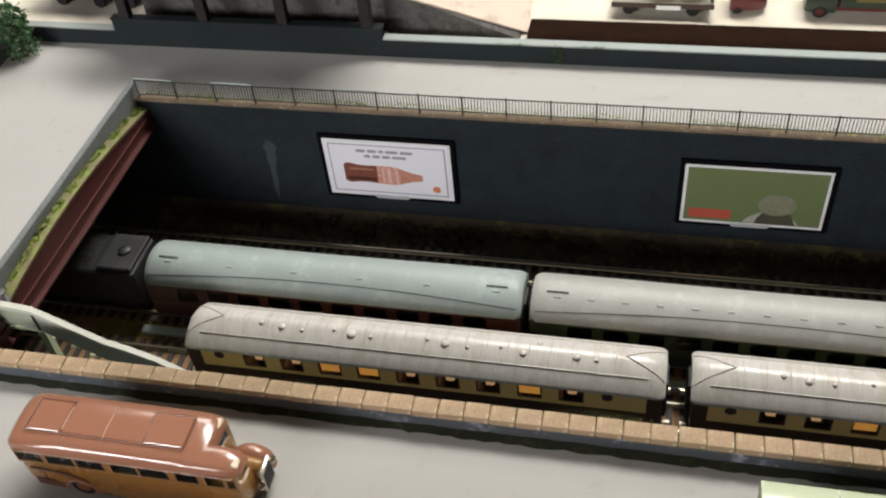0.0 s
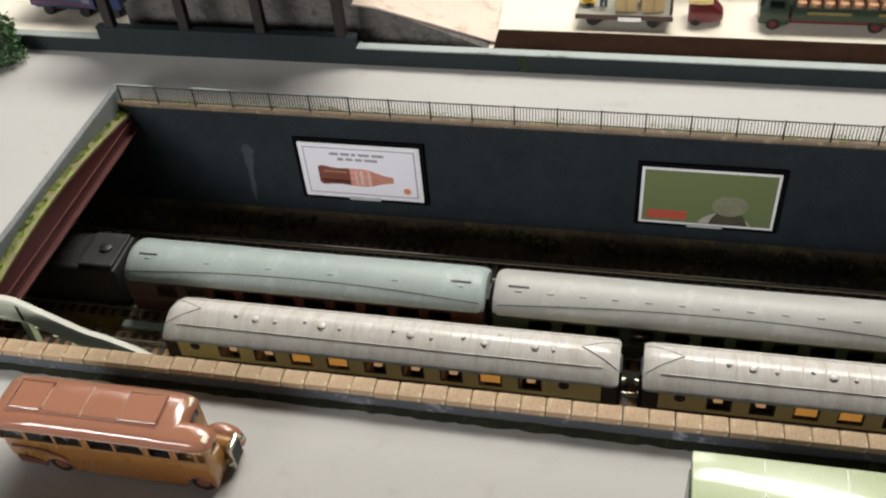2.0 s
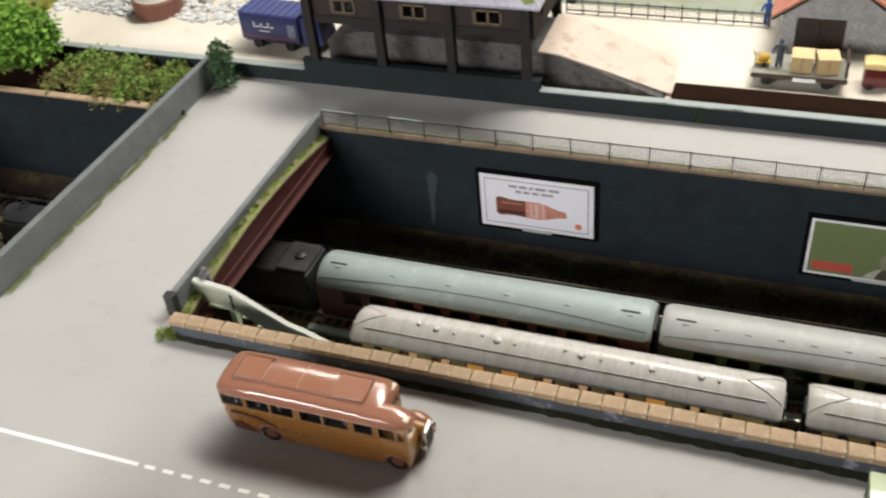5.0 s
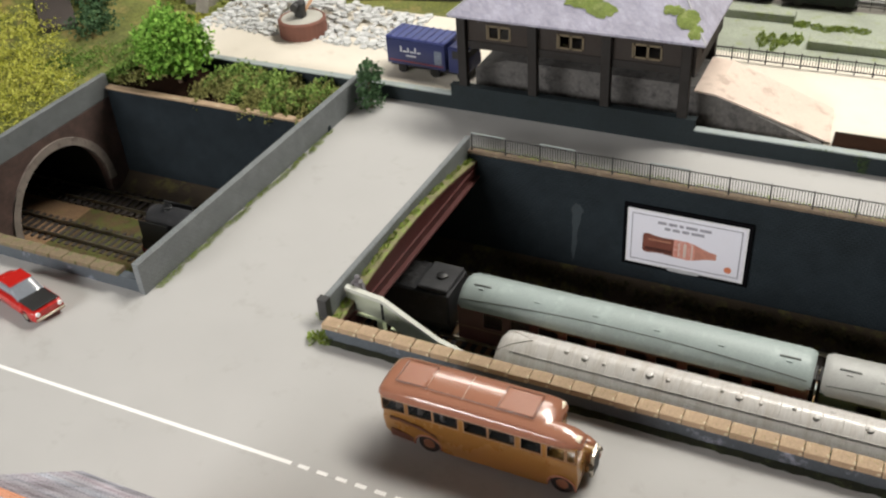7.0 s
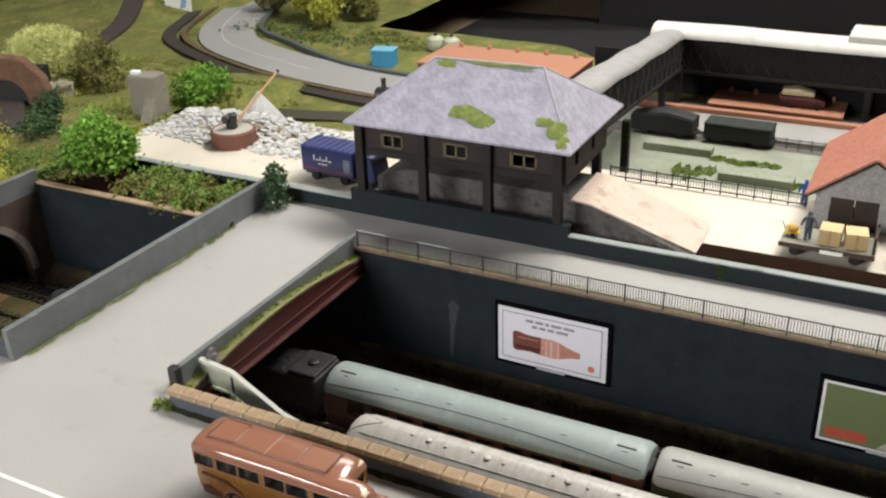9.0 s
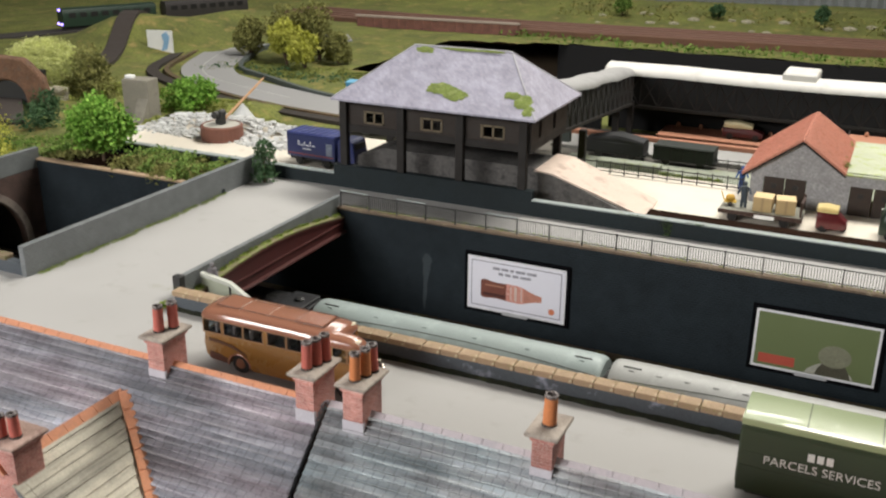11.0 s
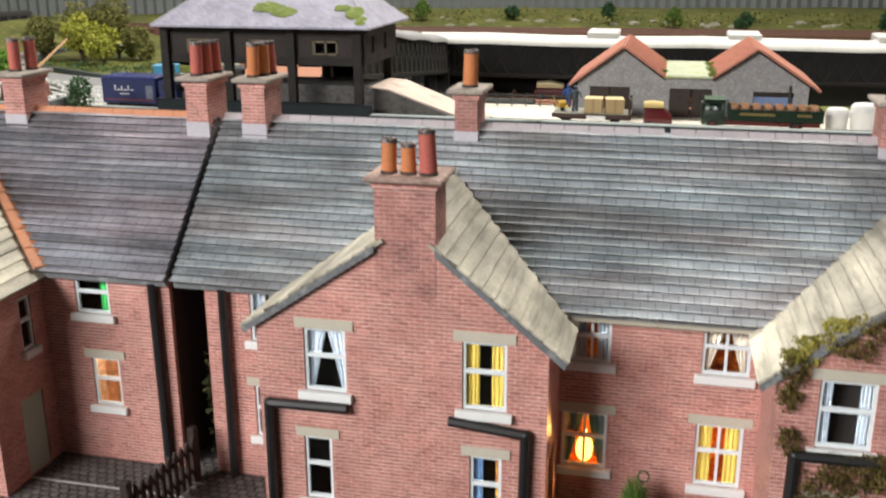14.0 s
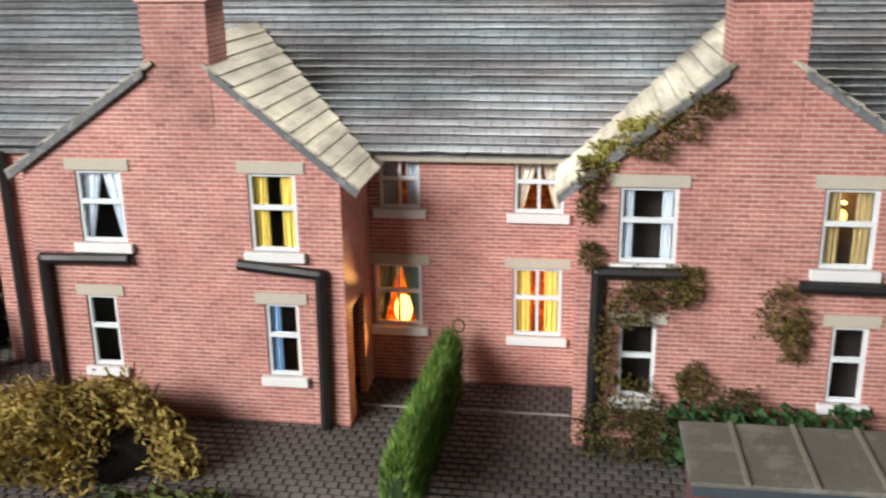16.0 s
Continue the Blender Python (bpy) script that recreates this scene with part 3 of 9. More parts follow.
def foot_strip(name, x0, x1, y, out, high, material, label, seed):
    """An uneven low bank along the foot of a wall."""
    g = random.Random(seed)
    secs, x = [], x0
    while x < x1:
        w, h = out * g.uniform(0.75, 1.05), high * g.uniform(0.6, 1.1)
        secs.append([(x, y, STREET - 0.2), (x, y - w, STREET - 0.1), (x, y - w * 0.6, STREET + h * 0.55), (x, y, STREET + h)])
        x += g.uniform(3, 7)
    tagged(part(name, loft(bmesh.new(), secs), material, None, "", 0, True), label, "moss", "", "stuff")


# Moss made extra dark: the shadow at the wall foot is put into it.
MOSS_SHADE = mat("moss_shade_flock", (0.022, 0.027, 0.012), 0.95, var=0.5, fine=900, coarse=60, bump=1.0, dist=0.0008, second=(0.045, 0.055, 0.018), amount=0.4)
foot_strip("wall_foot_moss_shade", -318, 600, 243.58, 4.5, 1.6, MOSS_SHADE, "dark strip along the wall foot, moss and the wall's shadow", 7)
solid("west_track_bed", box(bmesh.new(), -672, -454, 303.5, 408.5, CUT + 1, CUT + 2.5), mat("mossy_track_bed", (0.15, 0.10, 0.045), 0.95, var=0.5, fine=700, coarse=45, bump=1.0, dist=0.0008, second=(0.10, 0.11, 0.025), amount=0.6), "mossy brown track bed of the west cutting", "ground")
rough_run("west_track_moss", -660, -455, 318, 420, 102.4, 0.5, leaf_mat("west_moss", (0.10, 0.11, 0.02), (0.24, 0.23, 0.05)), "olive moss between the tracks of the west cutting", 60, 0.7, 37, 14)
rough_run("coping_moss", -318, 60, 242.5, 249.5, 203.1, 0.35, leaf_mat("coping_moss_green", (0.20, 0.22, 0.06), (0.34, 0.36, 0.12)), "thin green moss on the coping slabs", 400, 0.22, 31, 9)
rough_run("lineside_grass", -330, 300, 390, 396, 102, 0.8, leaf_mat("dry_grass", (0.16, 0.15, 0.03), (0.30, 0.26, 0.06)), "patches of yellow-green grass between the tracks", 80, 0.9, 9, 12)
rough_run("trackside_grass", -330, -255, 345, 354, 102, 1.0, leaf_mat("gold_grass", (0.20, 0.15, 0.02), (0.34, 0.28, 0.06)), "golden grass beside the near track", 150, 1.0, 10, 12)
rough_run("bank_scrub", -300, 300, 450, 461, 106, 4, leaf_mat("dark_scrub", (0.030, 0.032, 0.012), (0.07, 0.05, 0.025)), "dark scrub along the foot of the tall wall", 130, 1.6, 11, 40)
rough_run("wall_top_weeds", -320, 400, 466, 470, 196.5, 0.9, MOSS, "green weeds behind the railing", 160, 0.45, 12, 30)


def track(y, dark, label):
    t = thing("track", 0, y, CUT + 1.5, 0, label, "track", "railway tracks")
    base = part("sleeper", box(bmesh.new(), -1.6, 1.6, -16, 16, 0, 1.7), SLEEPER, t)
    xs = [LEFT + 300 + 7.6 * k for k in range(int((RIGHT - LEFT - 320) / 7.6))]
    near = [x for x in xs if -520 < x < 230]
    base.location = (near[0] / 1000, 0, 0)
    for x in near[1:]:
        piece("sleeper", base.data, t, x)
    rest = bmesh.new()
    for x in xs:
        if x not in near:
            box(rest, x - 1.6, x + 1.6, -16, 16, 0, 1.7)
    tagged(part("sleeper_rest", rest, SLEEPER, t), "", "", "", "stuff")
    for side in (-8.9, 8.9):
        prof = [(-1.1, 1.7), (1.1, 1.7), (0.35, 2.2), (0.35, 3.3), (0.65, 3.5), (0.65, 4.0), (-0.65, 4.0), (-0.65, 3.5), (-0.35, 3.3), (-0.35, 2.2)]
        part("rail", prism(bmesh.new(), [(u + side, v) for u, v in prof], "x", LEFT + 250, RIGHT), RAIL if not dark else SLEEPER, t)
    return t


track(326.5, False, "model railway track with dark sleepers beside the street wall")
track(372, False, "model railway track with dark sleepers on sandy ballast")
track(426, False, "shaded model railway track below the tall wall")
TROUGH = mat("pale_trough_paint", (0.42, 0.50, 0.47), 0.7, var=0.2, coarse=50, second=(0.36, 0.40, 0.25), amount=0.3)
solid("trough_far", box(bmesh.new(), -520, RIGHT, 396, 402.5, CUT + 1, CUT + 6.5), TROUGH, "long pale green-white trough lid between tracks", "trough", 0.5)
solid("trough_near", box(bmesh.new(), -300, RIGHT, 346, 352, CUT + 1, CUT + 5), TROUGH, "long pale green-white trough lid between tracks", "trough", 0.5)

# ---- terraced houses ----
BRICK = brick_mat("pink_red_brick_card", (0.60, 0.240, 0.200), (0.46, 0.168, 0.142), (0.76, 0.49, 0.43), 2.9, 1.04, 0.125, 0.6, dark=(0.30, 0.10, 0.085), relief=0.12, stain=0.3, soft=0.5, beds=(0.92, 0.70, 0.62))
STACK_BRICK = brick_mat("sooty_pink_brick_card", (0.60, 0.240, 0.200), (0.46, 0.168, 0.142), (0.76, 0.49, 0.43), 2.9, 1.04, 0.125, 0.65, dark=(0.24, 0.08, 0.07), relief=0.12, stain=0.5, soft=0.5, beds=(0.82, 0.59, 0.52))
SLATE = slate_mat("blue_grey_slate_card", (0.51, 0.53, 0.54), (0.41, 0.43, 0.44), (0.64, 0.67, 0.67), "x", 3.8, streak=0.6, cool=(0.94, 1.09, 1.17), warm=(0.88, 0.80, 0.83))
SLATE_A = slate_mat("lilac_grey_slate_card", (0.48, 0.455, 0.495), (0.38, 0.36, 0.39), (0.60, 0.58, 0.61), "x", 3.8, streak=0.55, cool=(0.92, 1.02, 1.09), warm=(0.92, 0.84, 0.88))
STONE_SLATE = slate_mat("pale_stone_slate_card", (0.60, 0.56, 0.45), (0.53, 0.49, 0.39), (0.68, 0.65, 0.54), "y", 60, 5, 0.4)
# Course edges darkened: the shadow line under each course is put into colour.
COURSE_SHADE = mat("course_edge_shade", (0.17, 0.17, 0.17), 0.8, var=0.3, fine=600, coarse=40, second=(0.30, 0.31, 0.30), amount=0.45)
RIDGE_CARD = mat("pale_lilac_ridge_card", (0.50, 0.45, 0.475), 0.7, var=0.12, coarse=60, second=(0.40, 0.37, 0.40))
EAVES = mat("cream_eaves_card", (0.48, 0.44, 0.36), 0.7, var=0.1, coarse=60)
VERGE = mat("grey_verge_card", (0.17, 0.18, 0.19), 0.7, var=0.2, coarse=120, second=(0.30, 0.31, 0.31))
LINTEL = mat("buff_stone_card", (0.56, 0.52, 0.43), 0.8, var=0.08, coarse=90)
SILL = mat("white_sill_paint", (0.84, 0.85, 0.84), 0.6, var=0.06)
FRAME = mat("white_window_frame", (0.82, 0.88, 0.91), 0.5, var=0.05)
PANE = glass_mat("window_glass")
PIPE = mat("black_drainpipe", (0.014, 0.014, 0.015), 0.45, var=0.2)
CAP = mat("weathered_chimney_cap", (0.40, 0.35, 0.30), 0.85, var=0.25, coarse=200, second=(0.24, 0.21, 0.19))
CAP_RED = mat("sooty_red_cap", (0.45, 0.32, 0.27), 0.85, var=0.3, coarse=200, second=(0.24, 0.15, 0.13))
POT_ORANGE = mat("orange_chimney_pot", (0.62, 0.22, 0.08), 0.7, var=0.15, coarse=150)
POT_RED = mat("red_chimney_pot", (0.50, 0.13, 0.10), 0.7, var=0.15, coarse=150)
CRUST = mat("sooty_crust", (0.11, 0.09, 0.085), 0.9, var=0.5, coarse=400, second=(0.34, 0.31, 0.30), amount=0.55)
SOOT = mat("sooty_rim", (0.05, 0.04, 0.035), 0.9)
ORANGE = mat("orange_ridge_tile", (0.66, 0.29, 0.16), 0.75, var=0.15, coarse=120, second=(0.55, 0.25, 0.15))
FLASHING = mat("pale_lead_flashing", (0.52, 0.50, 0.55), 0.6, var=0.1)
# Near-black for unseen linings: the dark of unlit spaces is put into colour.
SHADE_DARK = mat("dark_shade_card", (0.032, 0.026, 0.024), 0.9)
CURTAINS = {
    "white": mat("white_curtain", (0.50, 0.58, 0.66), 0.85, var=0.12, coarse=300),
    "yellow": mat("yellow_curtain", (0.62, 0.48, 0.10), 0.85, var=0.12, coarse=300),
    "blue": mat("blue_curtain", (0.22, 0.38, 0.60), 0.85, var=0.15, coarse=300),
    "green": mat("green_curtain", (0.06, 0.55, 0.14), 0.85, var=0.1, coarse=300),
    "khaki": mat("khaki_curtain", (0.30, 0.23, 0.10), 0.85, var=0.15, coarse=300),
    "teal": mat("teal_curtain", (0.16, 0.32, 0.34), 0.85, var=0.2, coarse=300),
    "cream": mat("cream_curtain", (0.62, 0.55, 0.45), 0.85, var=0.1, coarse=300),
    # Amber and yellow put the lamp glow of the rooms into the card.
    "amber": mat("amber_glow_card", (0.50, 0.19, 0.04), 0.9, var=0.4, fine=500, coarse=200, second=(0.85, 0.50, 0.08), amount=0.5),
}


def window(house, x0, x1, z0, z1, y, curtain=None, style="tied", sashes="cross", lintel=True, side=False, wide=2.1):
    """A sash window set in a wall that faces -y (or +x with side), with sill, lintel, glass and curtains."""
    def b(bm, a0, a1, d0, d1, c0, c1):
        return box(bm, a0, a1, y + d0, y + d1, c0, c1) if not side else box(bm, y - d1, y - d0, a0, a1, c0, c1)
    bm = bmesh.new()
    t = 0.8
    b(bm, x0, x0 + t, 0.5, 1.5, z0, z1)
    b(bm, x1 - t, x1, 0.5, 1.5, z0, z1)
    b(bm, x0 + t, x1 - t, 0.5, 1.5, z1 - t, z1)
    b(bm, x0 + t, x1 - t, 0.5, 1.5, z0, z0 + t)
    mid = z0 + (z1 - z0) * 0.56
    b(bm, x0 + t, x1 - t, 0.4, 1.4, mid - 0.5, mid + 0.5)
    if sashes == "cross":
        b(bm, (x0 + x1) / 2 - 0.35, (x0 + x1) / 2 + 0.35, 0.55, 1.3, z0 + t, z1 - t)
    w = part("window", bm, FRAME, house, "white painted sash window")
    pane = part("pane", b(bmesh.new(), x0 + t, x1 - t, 0.9, 1.05, z0 + t, z1 - t), PANE, w)
    pane.visible_shadow = False
    part("sill", b(bmesh.new(), x0 - wide * 0.75, x1 + wide * 0.75, -1.5, 0.5, z0 - 2.2, z0), SILL, w, "", 0.15)
    if lintel:
        part("lintel", b(bmesh.new(), x0 - wide, x1 + wide, -0.35, 0.6, z1, z1 + 2.6), LINTEL, w, "buff stone lintel")
    if curtain:
        for s in ({"left": (0,), "right": (1,)}.get(style, (0, 1))):
            bm = bmesh.new()
            n, span = 8, (x1 - x0) * {"tied": 0.44, "narrow": 0.19}.get(style, 0.29)
            rows = []
            for j in range(7):
                v = j / 6
                open_ = (1 - abs(v - 0.45) * 0.0) * (0.22 + 0.78 * v if style == "tied" else 1.0)
                row = []
                for k in range(n + 1):
                    u = k / n * span * open_
                    px = x0 + 0.8 + u if s == 0 else x1 - 0.8 - u
                    d = 2.0 + 0.28 * math.sin(k * 2.4 + s)
                    pz = z0 + (z1 - z0) * v
                    row.append(bm.verts.new((px, y + d, pz) if not side else (y - d, px, pz)))
                rows.append(row)
            for lo, hi in zip(rows, rows[1:]):
                for k in range(n):
                    bm.faces.new((lo[k], lo[k + 1], hi[k + 1], hi[k]))
            part("curtain", bm, CURTAINS[curtain], w, curtain + " curtain")
    return w


def pots(stack, spots):
    """Plain clay pots that lean a little, sooty at the foot, crusted at the mouth."""
    for i, (px, py, pz, h, m, r) in enumerate(spots):
        r *= 0.9
        lean = Matrix.Translation((px, py, pz)) @ Matrix.Rotation(radians(1.6 - 2.1 * i), 4, "Y") @ Matrix.Translation((-px, -py, -pz))
        for name, material, label, ring in (
            ("chimney_pot", m, "", [(r, 0), (r * 1.02, 0.8), (r * 0.97, h - 1.2), (r * 0.97, h), (r * 0.7, h), (r * 0.68, h - 2.5)]),
            ("pot_foot", SOOT, "sooty foot", [(r * 1.1, -0.1), (r * 1.14, 0.35), (r * 1.03, 0.7)]),
            ("pot_rim", CRUST, "sooty crusted rim", [(r * 0.98, h - 0.9), (r * 1.02, h - 0.7), (r * 1.02, h + 0.1), (r * 0.68, h + 0.1), (r * 0.66, h - 0.8)])):
            bm = lathe(bmesh.new(), (px, py, pz), ring, 14)
            bm.transform(lean)
            part(name, bm, material, stack, label, 0, True)


def chimney(house, x0, x1, y0, y1, z0, z1, pot_list, flashing=True):
    """A stack with a weathered oversailing cap and clay pots."""
    c = part("chimney", box(bmesh.new(), x0, x1, y0, y1, z0, z1), STACK_BRICK, house)
    bm = bmesh.new()
    box(bm, x0 - 0.6, x1 + 0.6, y0 - 0.6, y1 + 0.6, z1 - 1.6, z1)
    part("brick_band", bm, BRICK, c)
    part("cap", box(bmesh.new(), x0 - 2.1, x1 + 2.1, y0 - 2.1, y1 + 2.1, z1, z1 + 1.3), CAP if flashing else CAP_RED, c, "weathered stone cap" if flashing else "sooty brick-red cap", 0.35)
    if flashing:
        part("flashing", box(bmesh.new(), x0 - 0.25, x1 + 0.25, y0 - 0.25, y0 + 1, z0 + 2.5, z0 + 9.2), FLASHING, c, "pale flashing at the foot")
    pots(c, [(px, py, z1 + 1.3, h, m, r) for px, py, h, m, r in pot_list])
    return c


EAVE_Y, EAVE_Z, RIDGE_Y, RIDGE_Z = -9.0, 247.6, 33.0, 288.0


def main_roof(house, x0, x1, material, ridge):
    """Two slopes of lapped slate courses that run along x."""
    dy, dz = RIDGE_Y - EAVE_Y, RIDGE_Z - EAVE_Z
    length = math.hypot(dy, dz)
    uy, uz = dy / length, dz / length
    r = bmesh.new()
    prism(r, [(EAVE_Y + 1, EAVE_Z - 0.4), (RIDGE_Y, RIDGE_Z - 1.4), (2 * RIDGE_Y - EAVE_Y - 1, EAVE_Z - 0.4), (2 * RIDGE_Y - EAVE_Y - 1, EAVE_Z - 1.6), (RIDGE_Y, RIDGE_Z - 2.8), (EAVE_Y + 1, EAVE_Z - 1.6)], "x", x0 + 0.2, x1 - 0.2)
    roof = part("roof", r, VERGE, house, "grey card roof")
    n = 23
    step = length / n
    for side in (1, -1):
        for k in range(n):
            def at(s, h):
                y = EAVE_Y + uy * s - uz * h
                z = EAVE_Z + uz * s + uy * h
                return (y if side == 1 else 2 * RIDGE_Y - y, z)
            s0, s1 = k * step, min((k + 1) * step + 0.5, length)
            bm = bmesh.new()
            g = random.Random(k * 7 + side + int(x0))
            cuts = [x0] + sorted(g.uniform(x0, x1) for _ in range(5)) + [x1]
            lift = [g.uniform(-0.10, 0.11) for _ in cuts]
            lo, hi = [], []
            sections = []
            for x, d in zip(cuts, lift):
                sections.append([(x, *at(s0 + d, 1.4 + d)), (x, *at(s1, 0.12)), (x, *at(s1, -0.45)), (x, *at(s0 + d, 0.62 + d))])
            loft(bm, sections)
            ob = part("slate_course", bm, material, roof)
            ob.data.materials.append(COURSE_SHADE)
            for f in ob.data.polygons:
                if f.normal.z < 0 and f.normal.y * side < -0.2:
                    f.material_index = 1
    if ridge:
        for k in range(int((x1 - x0) / 7.0)):
            a = x0 + 7.0 * k
            bm = prism(bmesh.new(), [(RIDGE_Y - 2.2, RIDGE_Z - 1.0), (RIDGE_Y, RIDGE_Z + 1.3), (RIDGE_Y + 2.2, RIDGE_Z - 1.0), (RIDGE_Y + 1.8, RIDGE_Z - 1.4), (RIDGE_Y, RIDGE_Z + 0.3), (RIDGE_Y - 1.8, RIDGE_Z - 1.4)], "x", a + 0.1, min(a + 6.9, x1))
            part("ridge_tile", bm, ridge, roof, "")
    return roof


def wing(house, x0, x1, y, ground, left, right, apex, holes, material, stack):
    """A front wing with a gable to the garden; left, right and apex are the (x, z) of its verges. Its stone-slate slopes run back into the main roof."""
    (xl, zl), (xr, zr), (ax, az) = left, right, apex
    rise_l, rise_r = (az - zl) / (ax - xl), (az - zr) / (xr - ax)
    wl, wr = zl + rise_l * (x0 - xl), zr + rise_r * (xr - x1)
    eave = min(wl, wr) - 0.5
    bm = bmesh.new()
    cells(bm, "x", x0, x1, ground, eave, y, y + 1.8, holes)
    gable = [(x0, eave)]
    for h0, h1, _, top in sorted(holes):
        if top > eave:
            gable += [(h0, eave), (h0, top), (h1, top), (h1, eave)]
    prism(bm, gable + [(x1, eave), (x1, wr), (ax, az), (x0, wl)], "y", y, y + 1.8)
    part("wing_wall", bm, BRICK, house)
    part("wing_lining", box(bmesh.new(), x0 + 2, x1 - 2, y + 9, y + 9.6, ground, eave - 1), SHADE_DARK, house, "added dark card standing for the unlit room")
    za, zb = zl + rise_l * (stack[0] - xl), zr + rise_r * (xr - stack[1])
    slope = part("wing_roof", prism(bmesh.new(), [(xl, zl), (stack[0], za), (stack[0], za - 1.8), (xl + 0.6, zl - 1.6)], "y", y - 1.4, y + 0.8), VERGE, house, "grey verge boards")
    part("verge_board", prism(bmesh.new(), [(xr, zr), (stack[1], zb), (stack[1], zb - 1.8), (xr - 0.6, zr - 1.6)], "y", y - 1.4, y + 0.8), VERGE, slope)
    n = 13
    for tip, side in (((xl, zl), -1), ((xr, zr), 1)):
        ln = math.hypot(ax - tip[0], az - tip[1])
        ux, uz = (ax - tip[0]) / ln, (az - tip[1]) / ln
        for k in range(n):
            s0, s1 = ln * k / n, min(ln * (k + 1) / n + 0.7, ln)
            def at(s, h):
                return (tip[0] + ux * s + side * uz * h, tip[1] + uz * s - side * ux * h)
            back = tip[1] + uz * (s0 + s1) / 2 - (EAVE_Z - EAVE_Y) + 3.0
            bm = prism(bmesh.new(), [at(s0, 0.75), at(s1, 0.2), at(s1, -0.6), at(s0, -0.5)], "y", (y + 11.1 if stack[0] - 0.5 < at(s0, 0)[0] < stack[1] + 0.5 else y - 1.2), back)
            part("slate_course", bm, material, slope)
    return slope


def drainpipe(house, points, r=1.35):
    bm = bmesh.new()
    for p, q in zip(points, points[1:]):
        rod(bm, p, q, r, r, 8)
    for p in points[1:-1]:
        bmesh.ops.create_uvsphere(bm, u_segments=8, v_segments=6, radius=r * 1.05, matrix=Matrix.Translation(p))
    part("drainpipe", bm, PIPE, house, "thick black drainpipe", 0, True)


def room_lamp(house, x, y, z, watts, size=1.6, colour=(1.0, 0.5, 0.13)):
    """A grain-of-wheat bulb inside a room."""
    bm = bmesh.new()
    bmesh.ops.create_uvsphere(bm, u_segments=10, v_segments=8, radius=size, matrix=Matrix.Translation((x, y, z)) @ Matrix.Diagonal((0.8, 0.8, 1.3, 1)))
    if size > 1:
        part("bulb", bm, glow_mat("bulb_glow", (1.0, 0.55, 0.12), 5.0), house, "glowing amber bulb")
    data = bpy.data.lights.new("bulb_light", "POINT")
    data.energy, data.color, data.shadow_soft_size = watts, colour, 0.0004
    ob = new("bulb_light", data)
    ob.location = (x / 1000, y / 1000, (z + 1.3 * size + 1.5) / 1000)


def lit_room(house, x0, x1, y0, y1, z0, z1, material):
    bm = bmesh.new()
    box(bm, x0, x1, y1, y1 + 0.6, z0, z1)
    box(bm, x0, x0 + 0.6, y0, y1, z0, z1)
    box(bm, x1 - 0.6, x1, y0, y1, z0, z1)
    box(bm, x0, x1, y0, y1, z0, z0 + 0.6)
    box(bm, x0, x1, y0, y1, z1 - 0.6, z1)
    part("room_box", bm, material, house, "room behind a window, lamp glow put into its colour")


GROUND = 187.4


def shell(house, x0, x1, front_holes, ends=(True, True)):
    bm = bmesh.new()
    cells(bm, "x", x0, x1, GROUND, EAVE_Z - 0.5, -6, -4.2, front_holes)
    wall = part("main_wall", bm, BRICK, house)
    part("back_wall", box(bmesh.new(), x0, x1, 70.2, 72, GROUND, EAVE_Z - 0.5), BRICK, house)
    for flag, x in zip(ends, (x0, x1 - 1.6)):
        if flag:
            b = bmesh.new()
            prism(b, [(-4.2, GROUND), (70.2, GROUND), (70.2, EAVE_Z), (RIDGE_Y, RIDGE_Z - 2.8), (-4.2, EAVE_Z - 0.8)], "x", x, x + 1.6)
            # The two walls facing the passage are dark brown: its shade put into colour.
            part("end_wall", b, BRICK if x not in (-60.5, -73.1) else mat("passage_shade_brown", (0.062, 0.037, 0.028), 0.9, var=0.3, coarse=60), house)
    part("party_floor", box(bmesh.new(), x0 + 1.6, x1 - 1.6, -4.2, 70.2, 224.4, 225.4), SHADE_DARK, house)
    part("back_partition", box(bmesh.new(), x0 + 1.6, x1 - 1.6, 14, 15, GROUND, 247), SHADE_DARK, house)
    return wall


# middle house: gap to a hedge, wing to the fore
b_house = thing("terraced_house", 0, 0, 0, 0, "pink brick terraced house with blue-grey slates and a chimneyed front wing", "house", "terraced houses")
HB = [(44, 54, 233.5, 246.8), (42, 54, 202.5, 219), (-47, -38.5, 231, 246), (-47, -38.5, 201, 217)]
shell(b_house, -60.5, 65.5, HB, (True, False))
main_roof(b_house, -69, 65.5, SLATE, RIDGE_CARD)
part("eaves_board", box(bmesh.new(), 36, 65.4, EAVE_Y + 0.2, EAVE_Y + 0.9, EAVE_Z - 1.7, EAVE_Z - 0.7), EAVES, b_house, "cream eaves board")
W1 = [(-20.5, -9.5, 231, 248), (20, 31, 230, 248), (-21.5, -14, 200, 218), (22, 30, 199.5, 217.5)]
wing(b_house, -33, 41, -33, GROUND, (-36.5, 247.2), (45.4, 244.8), (6.8, 276.3), W1, STONE_SLATE, (-1.2, 13.6))
window(b_house, *W1[0], -33, "white", "tied", "bar")
window(b_house, *W1[1], -33, "yellow", "open", "bar")
window(b_house, *W1[2], -33, None, "open", "bar")
window(b_house, *W1[3], -33, "blue", "left", "bar")
window(b_house, *HB[0], -6, "white", "open", "cross", False)
window(b_house, *HB[1], -6, "teal", "tied", "cross")
window(b_house, *HB[2], -6, "white", "open", "cross", False)
window(b_house, *HB[3], -6, None, "open", "bar")
bm = bmesh.new()
